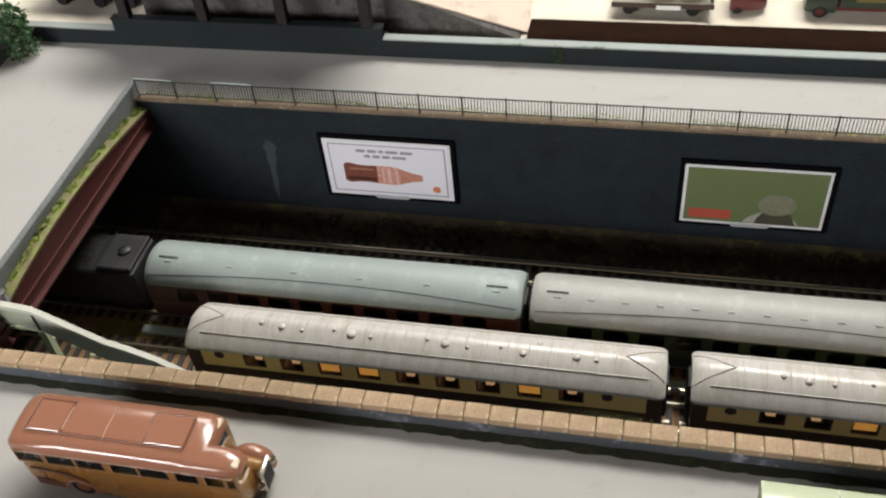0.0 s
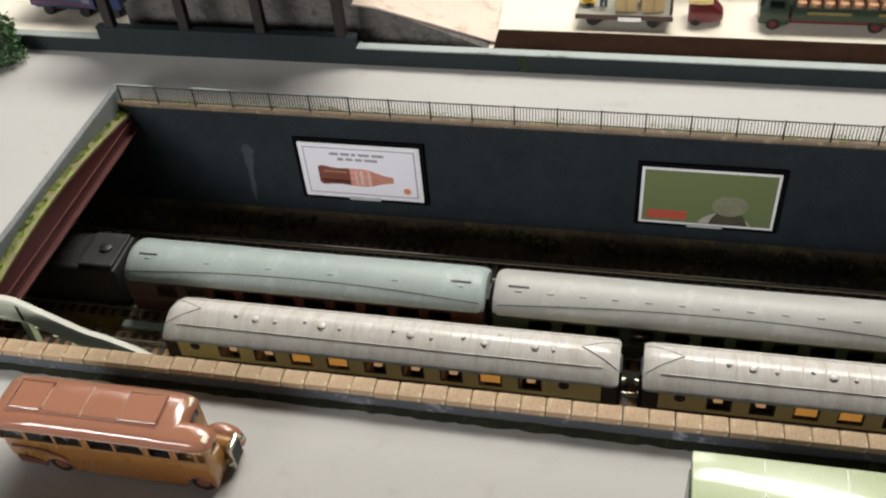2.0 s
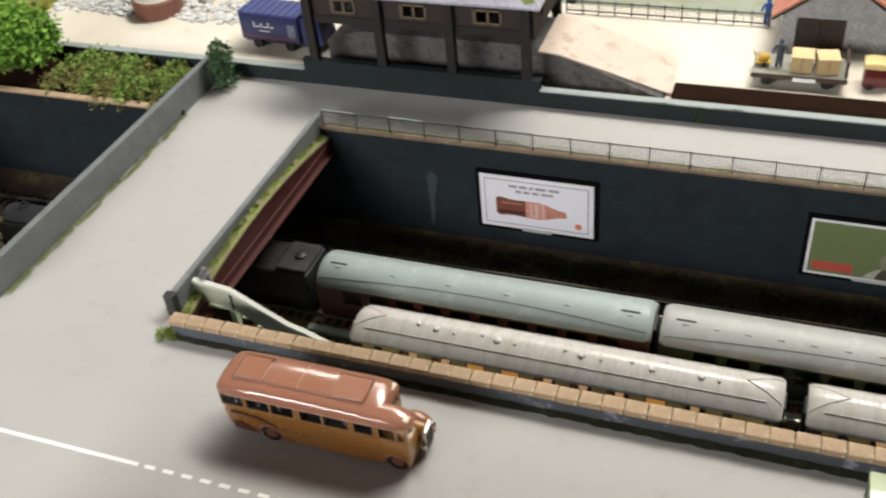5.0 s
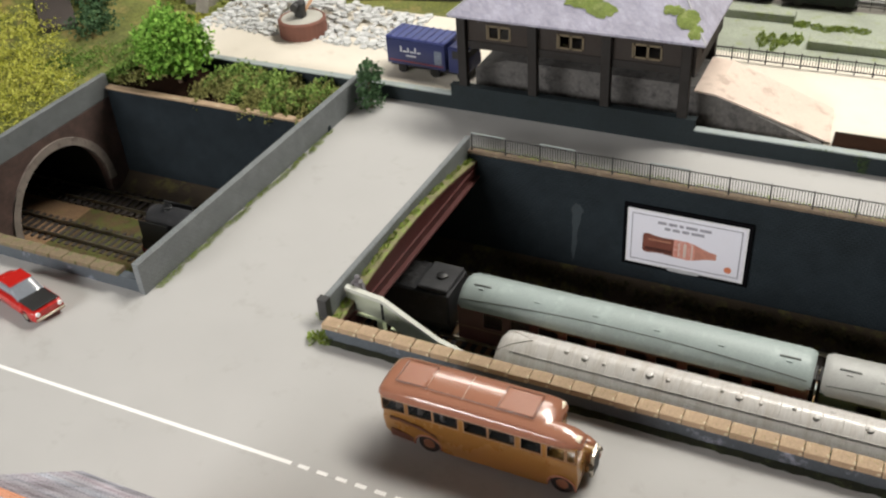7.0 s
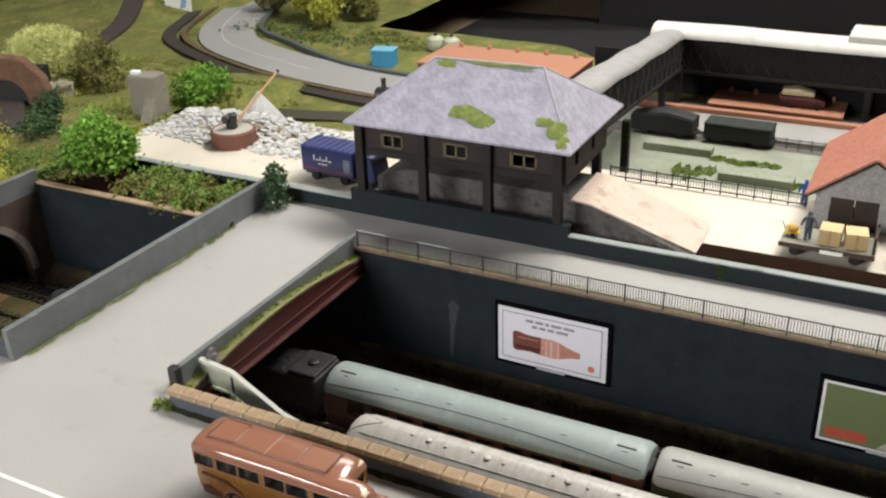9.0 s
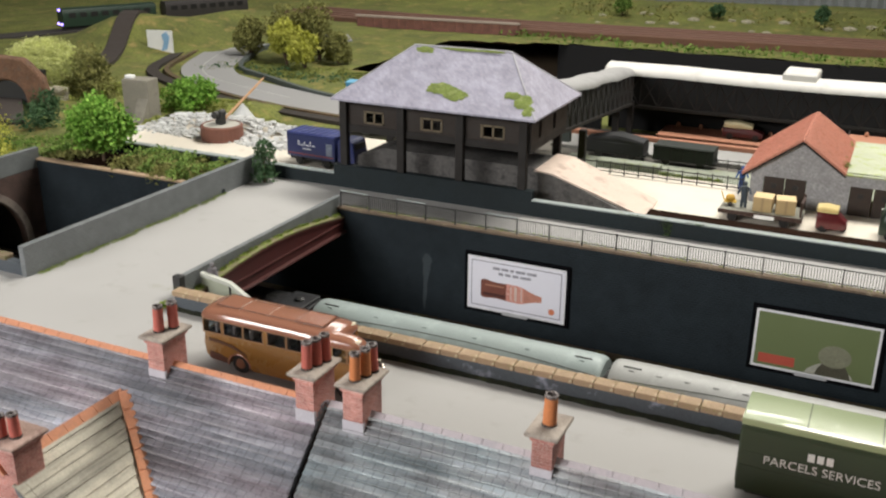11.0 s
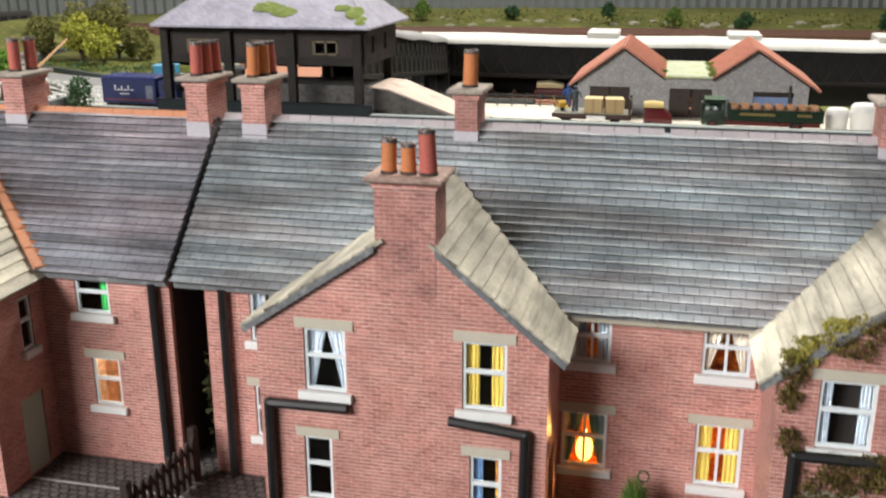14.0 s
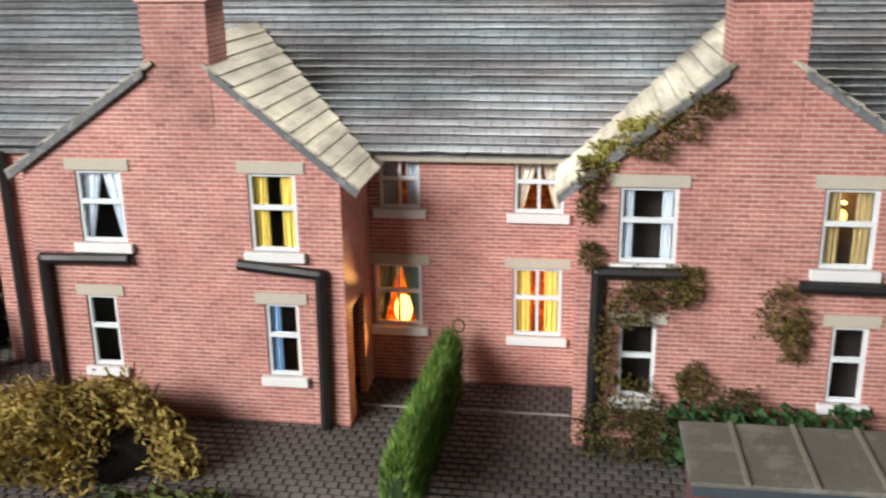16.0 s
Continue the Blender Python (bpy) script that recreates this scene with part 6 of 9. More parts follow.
def engine():
    t = thing("steam_engine", -477, 372, 105.5, 0, "sooty black steam engine with an air-smoothed casing", "steam engine")
    soot = mat("sooty_black_paint", (0.024, 0.025, 0.028), 0.5, var=0.25, coarse=40, second=(0.04, 0.04, 0.043))
    low = mat("black_engine_paint", (0.018, 0.019, 0.02), 0.45, var=0.2)
    L = 170.0
    secs = []
    for x, k in ((-85, 0.90), (-80, 0.98), (20, 1.0), (34, 1.0)):
        secs.append([(x, 13.5 * k * math.cos(math.pi * j / 12), 24 + 24 * k * math.sin(math.pi * j / 12) ** 0.85) for j in range(13)])
    part("casing", loft(bmesh.new(), secs), soot, t, "grey-black sooty casing", 0, True)
    part("running_plate", box(bmesh.new(), -88, 85, -16.5, 16.5, 15, 24), low, t, "", 0.5)
    part("firebox", loft(bmesh.new(), [[(x, 14.5 * math.cos(math.pi * j / 12), 24 + 25 * math.sin(math.pi * j / 12) ** 0.8) for j in range(13)] for x in (30, 58)]), soot, t, "", 0, True)
    cab = bmesh.new()
    cells(cab, "x", 58, 84, 24, 44, -16.5, -15.3, [(64, 73, 32, 41)])
    cells(cab, "x", 58, 84, 24, 44, 15.3, 16.5, [(64, 73, 32, 41)])
    box(cab, 58, 59.2, -15.3, 15.3, 24, 44)
    part("cab", cab, soot, t)
    part("cab_roof", loft(bmesh.new(), [[(x, 17 * math.cos(math.pi * j / 10), 43.5 + 7 * math.sin(math.pi * j / 10)) for j in range(11)] for x in (56, 90)]), soot, t, "", 0, True)
    part("cab_hatch", box(bmesh.new(), 66, 76, -5, 5, 50, 51.2), low, t, "", 0.3)
    part("chimney", lathe(bmesh.new(), (-68, 0, 46), [(4.5, 0), (3.6, 1.5), (3.8, 3), (3.0, 3.2), (2.8, 1)], 16), low, t, "short black chimney", 0, True)
    part("dome", lathe(bmesh.new(), (-18, 0, 46.6), [(4, 0), (3.6, 1.5), (2, 2.2), (0.5, 2.4)], 16), soot, t, "", 0, True)
    part("safety_valve", lathe(bmesh.new(), (-8, 0, 47), [(1.5, 0), (1.2, 2), (0.4, 2.6)], 10), RAIL, t, "small bright valve", 0, True)
    for side in (-1, 1):
        part("smoke_deflector", box(bmesh.new(), -86, -58, side * 15.5 - 0.4, side * 15.5 + 0.4, 24, 42), low, t, "", 0.2)
        for x in (-28, 0, 28):
            w = part("driving_wheel", rod(bmesh.new(), (x, side * 8, 12), (x, side * 10.6, 12), 12, 12, 24), WHEEL, t)
            part("hub", rod(bmesh.new(), (x, side * 10.6, 12), (x, side * 11.6, 12), 2.5, 2.5, 10), RAIL, w)
        part("coupling_rod", box(bmesh.new(), -30, 30, side * 11.6 - 0.5, side * 11.6 + 0.5, 9, 10.6), RAIL, t, "bright coupling rod", 0.2)
        part("cylinder", rod(bmesh.new(), (-72, side * 12.5, 12), (-52, side * 12.5, 12), 5, 5, 14), low, t)
        for x in (-74, -54, 58):
            part("small_wheel", rod(bmesh.new(), (x, side * 8, 6), (x, side * 10, 6), 6, 6, 16), WHEEL, t)
    part("buffer_beam", box(bmesh.new(), -90, -87.5, -16, 16, 9, 16), mat("red_buffer_beam", (0.25, 0.02, 0.015), 0.5), t, "red buffer beam", 0.3)
    d = thing("tender", -341, 372, 105.5, 0, "sooty black tender heaped with coal", "tender")
    part("tank", box(bmesh.new(), -44, 44, -16.5, 16.5, 14, 40), soot, d, "", 1.2)
    coal = bmesh.new()
    bmesh.ops.create_grid(coal, x_segments=26, y_segments=12, size=1)
    for v in coal.verts:
        v.co = Vector((v.co.x * 28 - 12, v.co.y * 13.5, 40 + 4.5 * (1 - v.co.y ** 2) * (1 - v.co.x ** 4) + 1.6 * noise.noise(v.co * 9)))
    part("coal", coal, mat("dusty_coal", (0.035, 0.035, 0.038), 0.7, var=0.5, bump=1.0, dist=0.001), d, "dusty grey coal heap")
    part("rear_deck", box(bmesh.new(), 20, 43, -15, 15, 40, 43), soot, d, "", 0.8)
    part("filler_cap", lathe(bmesh.new(), (33, 0, 43), [(4, 0), (4, 1.4), (3, 2)], 14), low, d, "", 0, True)
    part("frame", box(bmesh.new(), -43, 43, -13, 13, 7, 14), low, d, "", 0.4)
    for side in (-1, 1):
        for x in (-28, 0, 28):
            part("wheel", rod(bmesh.new(), (x, side * 8, 7), (x, side * 10.2, 7), 7, 7, 18), WHEEL, d)


engine()


# ---- road vehicles ----
TYRE = mat("black_tyre", (0.015, 0.014, 0.013), 0.8)
DARK_GLASS = glass_mat("tinted_glass", (0.55, 0.6, 0.62), 0.03)


def wheel(owner, x, y, r, w=3.0, hub=None):
    t = part("wheel", lathe(bmesh.new(), (x, y, r), [(r * 0.55, -w / 2), (r * 0.92, -w / 2), (r, -w / 4), (r, w / 4), (r * 0.92, w / 2), (r * 0.55, w / 2)], 18, "y"), TYRE, owner, "", 0, True)
    part("hub", lathe(bmesh.new(), (x, y, r), [(r * 0.56, -w / 2 + 0.3), (r * 0.5, -w / 2 - 0.2), (r * 0.2, -w / 2 - 0.5)], 14, "y"), hub or TYRE, t, "", 0, True)
    part("hub", lathe(bmesh.new(), (x, y, r), [(r * 0.56, w / 2 - 0.3), (r * 0.5, w / 2 + 0.2), (r * 0.2, w / 2 + 0.5)], 14, "y"), hub or TYRE, t, "", 0, True)


def section(x, half, z0, z1, crown, tuck=0.94, n=6):
    """A rounded body section across y, flat below."""
    pts = [(x, -half * 0.96, z0), (x, -half, z0 + (z1 - z0) * 0.25), (x, -half, z0 + (z1 - z0) * 0.55)]
    for j in range(n + 1):
        a = math.pi * (1 - j / n)
        pts.append((x, half * tuck * math.cos(a), z1 - crown + crown * math.sin(a) ** 0.55))
    pts += [(x, half, z0 + (z1 - z0) * 0.55), (x, half, z0 + (z1 - z0) * 0.25), (x, half * 0.96, z0)]
    return pts


def across(x, ya, yb, z0, rise, n=12, power=0.5):
    """A domed section from ya to yb over z0."""
    mid, half = (ya + yb) / 2, (yb - ya) / 2
    return [(x, mid - half * math.cos(math.pi * j / n) * (1 - 0.10 * math.sin(math.pi * j / n)), z0 + rise * math.sin(math.pi * j / n) ** power) for j in range(n + 1)]


def bus():
    t = thing("motor_coach", -200, 201, STREET, 0, "vintage half-cab motor coach, copper-brown roof over ochre sides", "bus")
    lower = mat("ochre_bus_enamel", (0.29, 0.145, 0.035), 0.27, var=0.06, coarse=40, coat=0.6)
    upper = mat("copper_brown_enamel", (0.30, 0.135, 0.085), 0.2, var=0.05, coarse=40, coat=0.7)
    line = mat("pale_brown_crease", (0.55, 0.38, 0.30), 0.3, var=0.05)
    bead = mat("brown_window_bead", (0.34, 0.20, 0.11), 0.35, var=0.1)
    crease = mat("dark_brown_crease", (0.10, 0.04, 0.025), 0.4, var=0.05)
    chrome = mat("dull_chrome", (0.62, 0.56, 0.47), 0.22, 1.0)
    h = 14.0

    def arch(cx, r, z, n=10):
        return [(cx + r * math.cos(math.pi * k / n), z + r * math.sin(math.pi * k / n)) for k in range(n + 1)]

    def taper(bm):
        bmesh.ops.subdivide_edges(bm, edges=[e for e in bm.edges if abs(e.verts[0].co.y - e.verts[1].co.y) > 5], cuts=1)
        for v in bm.verts:
            if v.co.x < -49.5:
                v.co.y *= 0.84
            elif v.co.x < -46:
                v.co.y *= 0.96
    body = bmesh.new()
    outline = [(36, 3.2), (36, 21.6), (-46.5, 21.6), (-50.8, 21.4), (-51.8, 14), (-50.6, 7), (-46.5, 6), (-34.2, 5)] + arch(-26, 7.4, 4.6)[::-1] + [(-17.8, 3.4)]
    prism(body, outline, "y", -h, h)
    taper(body)
    b = part("body", body, lower, t, "glossy ochre lower body", 0.5, True, 2)
    part("skirt", prism(bmesh.new(), [(-46.3, 6.0), (-34.4, 5), (-34.0, 8.2), (-40, 9.6), (-46.3, 10.4)], "y", -h - 0.15, -h + 0.4), crease, b, "dark brown rear skirt")
    flash = [(-46.3, 18.6), (-40, 18.4), (-30, 17.0), (-22, 13.6), (-19.5, 11.0), (-24, 13.4), (-32, 15.6), (-40, 16.8), (-46.3, 17.0)]
    part("side_flash", prism(bmesh.new(), flash, "y", -h - 0.18, -h + 0.3), crease, b, "curved brown flash")
    cab = bmesh.new()
    prism(cab, [(50.6, 6.2), (50.8, 12), (50.0, 21.6), (35.9, 21.6), (35.9, 4)] + arch(43, 6.9, 4.8)[::-1], "y", -h, -2.2)
    part("cab", cab, lower, t, "ochre half cab beside the bonnet", 0.5, True, 2)
    band = bmesh.new()
    near = [(-50, -37.8), (-36.0, -23.0), (-22.2, -9.4), (-6.2, 5.8), (6.6, 19.8), (22.6, 32.8), (35.6, 44.2), (45.2, 49.2)]
    far = near[:6]
    cells(band, "x", -50.6, 50, 21.5, 31.4, -h + 0.5, -h + 1.3, [(a, c, 22.3, 30.8) for a, c in near])
    cells(band, "x", -50.6, 36, 21.5, 31.4, h - 1.3, h - 0.5, [(a, c, 22.3, 30.8) for a, c in far])
    cells(band, "y", -h + 1.3, h - 1.3, 21.5, 31.4, -50.6, -49.8, [(-9, -1, 22.3, 30.4), (1, 9, 22.3, 30.4)])
    cells(band, "y", -2.8, h - 1.3, 21.5, 31.4, 35, 35.8, [(-1.8, 11, 22.6, 30.6)])
    cells(band, "y", -h + 1.3, -2.8, 21.5, 31.4, 48.8, 49.6, [(-h + 2.2, -3.6, 22.4, 30.8)])
    cells(band, "x", 35.8, 48.8, 21.5, 31.4, -2.8, -2.2, [(38, 47.5, 22.4, 30.8)])
    bo = part("window_band", band, lower, t, "ochre window pillars")
    dark = mat("dim_bus_glass", (0.03, 0.032, 0.035), 0.06, var=0.1, coat=0.5)
    for a, c in near:
        fr = bmesh.new()
        cells(fr, "x", a - 0.35, c + 0.35, 21.9, 31.1, -h + 0.25, -h + 0.5, [(a + 0.15, c - 0.15, 22.5, 30.6)])
        w = part("window", fr, bead, bo, "brown beaded window")
        part("pane", box(bmesh.new(), a, c, -h + 0.85, -h + 1.05, 22.3, 30.8), DARK_GLASS, w).visible_shadow = False
    for a, c in far:
        part("pane", box(bmesh.new(), a, c, h - 1.05, h - 0.85, 22.3, 30.8), DARK_GLASS, bo).visible_shadow = False
    for ya, yb in ((-9, -1), (1, 9)):
        part("pane", box(bmesh.new(), -50.3, -50.1, ya, yb, 22.3, 30.4), DARK_GLASS, bo).visible_shadow = False
    part("windscreen", box(bmesh.new(), 49.1, 49.3, -h + 2.2, -3.6, 22.4, 30.8), DARK_GLASS, t).visible_shadow = False
    part("windscreen", box(bmesh.new(), 35.3, 35.5, -1.8, 11, 22.6, 30.6), DARK_GLASS, t).visible_shadow = False
    part("floor_panel", box(bmesh.new(), -49, 35, -h + 1.4, h - 1.4, 21.2, 21.75), dark, t)
    secs = []
    for x, ya, yb, z, r in ((-53.0, -9.5, 9.5, 31.2, 1.6), (-52.2, -12.2, 12.2, 31.0, 3.6), (-50, -13.6, 13.6, 30.9, 5.2), (-46, -14.2, 14.2, 30.8, 6.3), (-30, -14.4, 14.4, 30.8, 6.9), (0, -14.4, 14.4, 30.8, 7.0), (24, -14.4, 14.4, 30.8, 6.7), (31, -14.3, 14.2, 30.8, 6.2), (34.5, -14.2, 13.8, 30.8, 5.4), (36.6, -14.0, 12.8, 30.8, 4.0), (37.6, -13.4, 11.4, 30.8, 2.0)):
        secs.append(across(x, ya, yb, z, r))
    r = part("roof", loft(bmesh.new(), secs), upper, t, "glossy domed copper-brown roof", 0, True)
    secs = [across(*q) for q in ((28, -14.3, -0.4, 30.8, 5.4), (40, -14.1, -0.7, 30.8, 5.2), (45, -13.8, -1.0, 30.8, 4.7), (48.5, -13.2, -1.6, 30.7, 3.8), (50.6, -12.4, -2.4, 30.7, 2.7), (51.8, -11.2, -3.6, 30.6, 1.3))]
    part("cab_roof", loft(bmesh.new(), secs), upper, r, "rounded roof over the cab", 0, True)
    part("gutter", box(bmesh.new(), -49, 49, -14.75, -14.1, 30.5, 31.0), bead, r, "", 0.15)

    def seam(points, m, q=0.22):
        return part("roof_seam", pipe(bmesh.new(), points, q, 5), m, r)
    for x in (-28, -9):
        seam([(x, y, 30.9 + 6.95 * max(1 - (y / 14.4) ** 2, 0) ** 0.25) for y in (-8, -5, -2, 1, 4, 7, 8.5)], line)
    for x0, x1 in ((-44.5, -28), (8.5, 27)):
        z = 37.55
        seam([(x0, -7.6, z), (x1, -7.6, z), (x1, 8.2, z), (x0, 8.2, z), (x0, -7.6, z)], crease, 0.25)
    part("roof_panel", box(bmesh.new(), 9.2, 26.4, -7, 7.6, 37.2, 37.9), upper, r, "raised sliding roof panel", 0.3)
    part("roof_panel", box(bmesh.new(), -43.8, -29, -7, 7.6, 37.2, 37.75), upper, r, "raised rear roof panel", 0.25)
    seam([(-29, -7.6, 37.6), (8.5, -7.6, 37.6)], crease)
    cream = mat("cream_blind", (0.74, 0.66, 0.50), 0.4)
    part("destination_box", box(bmesh.new(), 47.2, 50.6, -10.6, -6.6, 32.4, 34.6), cream, r, "cream rimmed destination blind", 0.6)
    part("blind_face", box(bmesh.new(), 50.4, 50.9, -9.6, -7.6, 32.9, 34.1), upper, r, "", 0.1)
    part("blind", box(bmesh.new(), 33.6, 36.6, 5.4, 11.4, 32.2, 34.9), cream, r, "pale front blind", 0.6)
    bonnet = bmesh.new()
    loft(bonnet, [across(35.5, -2.2, 7.6, 6, 14.6, 12, 0.4), across(46, -2.2, 7.0, 6, 13.4, 12, 0.4), across(52.6, -1.8, 6.6, 6, 12.4, 12, 0.4)])
    part("bonnet", bonnet, lower, t, "ochre bonnet", 0, True)
    part("radiator", box(bmesh.new(), 52.5, 54.8, -3.4, 6.8, 4.4, 18.6), chrome, t, "tall chrome radiator shell", 0.7, True, 2)
    part("grille", box(bmesh.new(), 54.6, 55.0, -2.2, 5.6, 5.8, 16.6), BLACK, t, "dark radiator grille")
    bm = bmesh.new()
    secs = []
    for j in range(13):
        a = math.pi * j / 12
        secs.append([(44 + q * math.cos(a), 10.4 + s, 5.6 + q * math.sin(a)) for q, s in ((8.6, -3.4), (10.0, -2.0), (10.4, 0), (10.0, 2.0), (8.6, 3.6), (7.6, 3.4), (7.6, -3.2))])
    part("mudguard", loft(bm, secs), upper, t, "domed copper-brown mudguard", 0, True)
    for cx, r0 in ((-26, 7.4), (43, 7.0)):
        bm = bmesh.new()
        a0 = arch(cx, r0, 4.8, 14)
        pipe(bm, [(u, -h, v) for u, v in a0], 0.6, 6)
        part("arch_rim", bm, upper, t, "copper-brown wheel arch rim", 0, True)
    for y in (-4.6, 8.6):
        part("headlamp", lathe(bmesh.new(), (53.6, y, 12.0), [(0.6, -1.8), (1.8, -0.9), (2.0, 0.6), (0.8, 1.6)], 12), chrome, t, "chrome headlamp", 0, True)
    for x in (-26, 43):
        for y in (-11.2, 11.2):
            wheel(t, x, y, 6.0, 3.6, mat("brown_hub", (0.20, 0.09, 0.05), 0.4))
    for k in range(6):
        for y in (-7, 7):
            part("seat", box(bmesh.new(), -44 + 12 * k, -41.5 + 12 * k, y - 4.5, y + 4.5, 21.7, 27.5), mat("seat_cloth", (0.16, 0.13, 0.12), 0.9), t, "", 0.8)
    return t


bus()


def parcels_van():
    t = thing("parcels_van", 98, 194, STREET, 0, "dark green box van with white lettering, roof paled for overhead light", "van")
    green = mat("dark_green_van_enamel", (0.020, 0.040, 0.014), 0.4, var=0.06, coarse=30, coat=0.4)
    # Roof green is paler than the sides: overhead light put into the colour.
    light = mat("top_lit_green_enamel", (0.25, 0.31, 0.15), 0.46, var=0.1, coarse=30, coat=0.5, spec=1.0, second=(0.30, 0.36, 0.19), amount=0.3)
    x0, x1, h, zt = -48.5, 60, 13.0, 45.8
    part("box_body", box(bmesh.new(), x0, x1, -h, h, 9, zt - 3.5), green, t, "dark green box body", 0.4)
    part("roof", box(bmesh.new(), x0 - 0.3, x1 + 0.3, -h - 0.3, h + 0.3, zt - 3.5, zt), light, t, "green roof with the overhead light put into its colour", 0.5, True, 2)
    for x in (-22, 8, 36):
        part("roof_seam", box(bmesh.new(), x - 0.2, x + 0.2, -h, h, zt, zt + 0.06), green, t)
    for z in (zt - 5.9, zt - 5.0, zt - 4.1, 29.2, 22.0):
        part("side_strake", box(bmesh.new(), x0 - 0.2, x1 + 0.2, -h - 0.2, h + 0.2, z, z + 0.35), green, t)
    part("chassis", box(bmesh.new(), x0 + 4, x1 + 24, -8, 8, 5, 9), BLACK, t, "", 0.4)
    cab = bmesh.new()
    loft(cab, [section(x1, 12.4, 6, 34, 3), section(x1 + 16, 12.4, 6, 33, 4), section(x1 + 24, 11.6, 6, 22, 3)])
    part("cab", cab, green, t, "", 0, True)
    for x in (-26, 66):
        for y in (-10.5, 10.5):
            wheel(t, x, y, 6.5, 4)
    part("rear_door", box(bmesh.new(), x0 - 0.7, x0, -h + 3, -0.4, 11, zt - 8), green, t, "", 0.2)
    part("rear_door", box(bmesh.new(), x0 - 0.7, x0, 0.4, h - 3, 11, zt - 8), green, t, "", 0.2)
    white = mat("white_lettering", (0.75, 0.78, 0.75), 0.5, var=0.02)
    data = bpy.data.curves.new("lettering", "FONT")
    data.body, data.size, data.extrude = "PARCELS SERVICES", 0.0058, 0.00005
    data.align_x = "CENTER"
    data.materials.append(white)
    ob = new("lettering", data)
    ob.parent = t
    ob.matrix_basis = pose(-0.0140, -(h + 0.25) / 1000, 0.0253, 90, 0, 0)
    tagged(ob, "white painted words parcels services")
    for k in range(3):
        part("mark_bar", box(bmesh.new(), -20 + 3.8 * k, -17.2 + 3.8 * k, -h - 0.2, -h + 0.1, 31.2, 35.0), white, t, "white bar")
    return t


parcels_van()


def red_car():
    t = thing("saloon_car", -514, 207, STREET, -14, "red saloon car with a black bonnet", "car")
    red = mat("red_car_enamel", (0.42, 0.015, 0.012), 0.22, coat=0.6, var=0.05)
    body = bmesh.new()
    loft(body, [section(-28, 9.4, 3, 9.4, 1.5), section(-22, 10.6, 2.6, 11, 1.2), section(24, 10.6, 2.6, 10.8, 1.2), section(28, 9.6, 3, 9.6, 1.6)])
    part("body", body, red, t, "glossy red body", 0, True)
    cab = bmesh.new()
    loft(cab, [section(-16, 9, 10, 11.2, 0.8), section(-11, 8.2, 10, 17, 1.6), section(3, 8.2, 10, 17.4, 1.6), section(10, 9, 10, 11, 0.8)])
    part("cabin_glass", cab, mat("pale_windscreen", (0.20, 0.22, 0.25), 0.1, coat=0.5), t, "pale shiny glazing", 0, True)
    part("roof", box(bmesh.new(), -11, 2.6, -7.6, 7.6, 17, 18), red, t, "", 0.5)
    part("bonnet", box(bmesh.new(), 9.5, 26.5, -8.8, 8.8, 10.6, 11.3), BLACK, t, "matt black bonnet", 0.4)
    part("bumper", box(bmesh.new(), 28, 29.2, -9.6, 9.6, 4, 5.6), RAIL, t, "chrome bumper", 0.3)
    for y in (-7.4, 7.4):
        part("headlamp", rod(bmesh.new(), (27.4, y, 8), (28.6, y, 8), 1.5, 1.3, 12), SILL, t, "round headlamp")
    for x in (-17, 18):
        for y in (-9.4, 9.4):
            wheel(t, x, y, 4.2, 2.4, RAIL)


red_car()

# ---- station building on posts, goods shed and yard ----
TIMBER = mat("dark_brown_timber", (0.011, 0.0085, 0.007), 0.75, var=0.3, fine=500, coarse=80)
BOARDING = mat("brown_boarding", (0.023, 0.016, 0.012), 0.75, var=0.25, fine=500, coarse=80)
ROOF_LILAC = brick_mat("lilac_grey_roof_card", (0.42, 0.41, 0.50), (0.33, 0.325, 0.41), (0.36, 0.35, 0.42), 2.6, 2.4, 0.10, 0.6, stain=0.3, relief=0.2)
STONE_DARK = mat("dark_stone_card", (0.11, 0.105, 0.10), 0.85, var=0.3, fine=420, coarse=70, bump=0.5, second=(0.05, 0.047, 0.047), amount=0.5)
STONE_GREY = mat("grey_stone_card", (0.36, 0.36, 0.37), 0.8, var=0.35, fine=450, coarse=160, bump=0.6, second=(0.22, 0.22, 0.23))
RED_TILE = mat("salmon_red_tile", (0.52, 0.22, 0.155), 0.75, var=0.2, fine=700, coarse=120, second=(0.36, 0.15, 0.09))
OCHRE_FRAME = mat("ochre_window_frame", (0.14, 0.11, 0.065), 0.6)
MOSS_MAT = mat("roof_moss_flock", (0.20, 0.26, 0.06), 0.95, var=0.35, fine=900, coarse=90, bump=1.0, dist=0.001, second=(0.26, 0.30, 0.10))
ROOF_MOSS = leaf_mat("roof_moss", (0.12, 0.17, 0.03), (0.26, 0.30, 0.08))


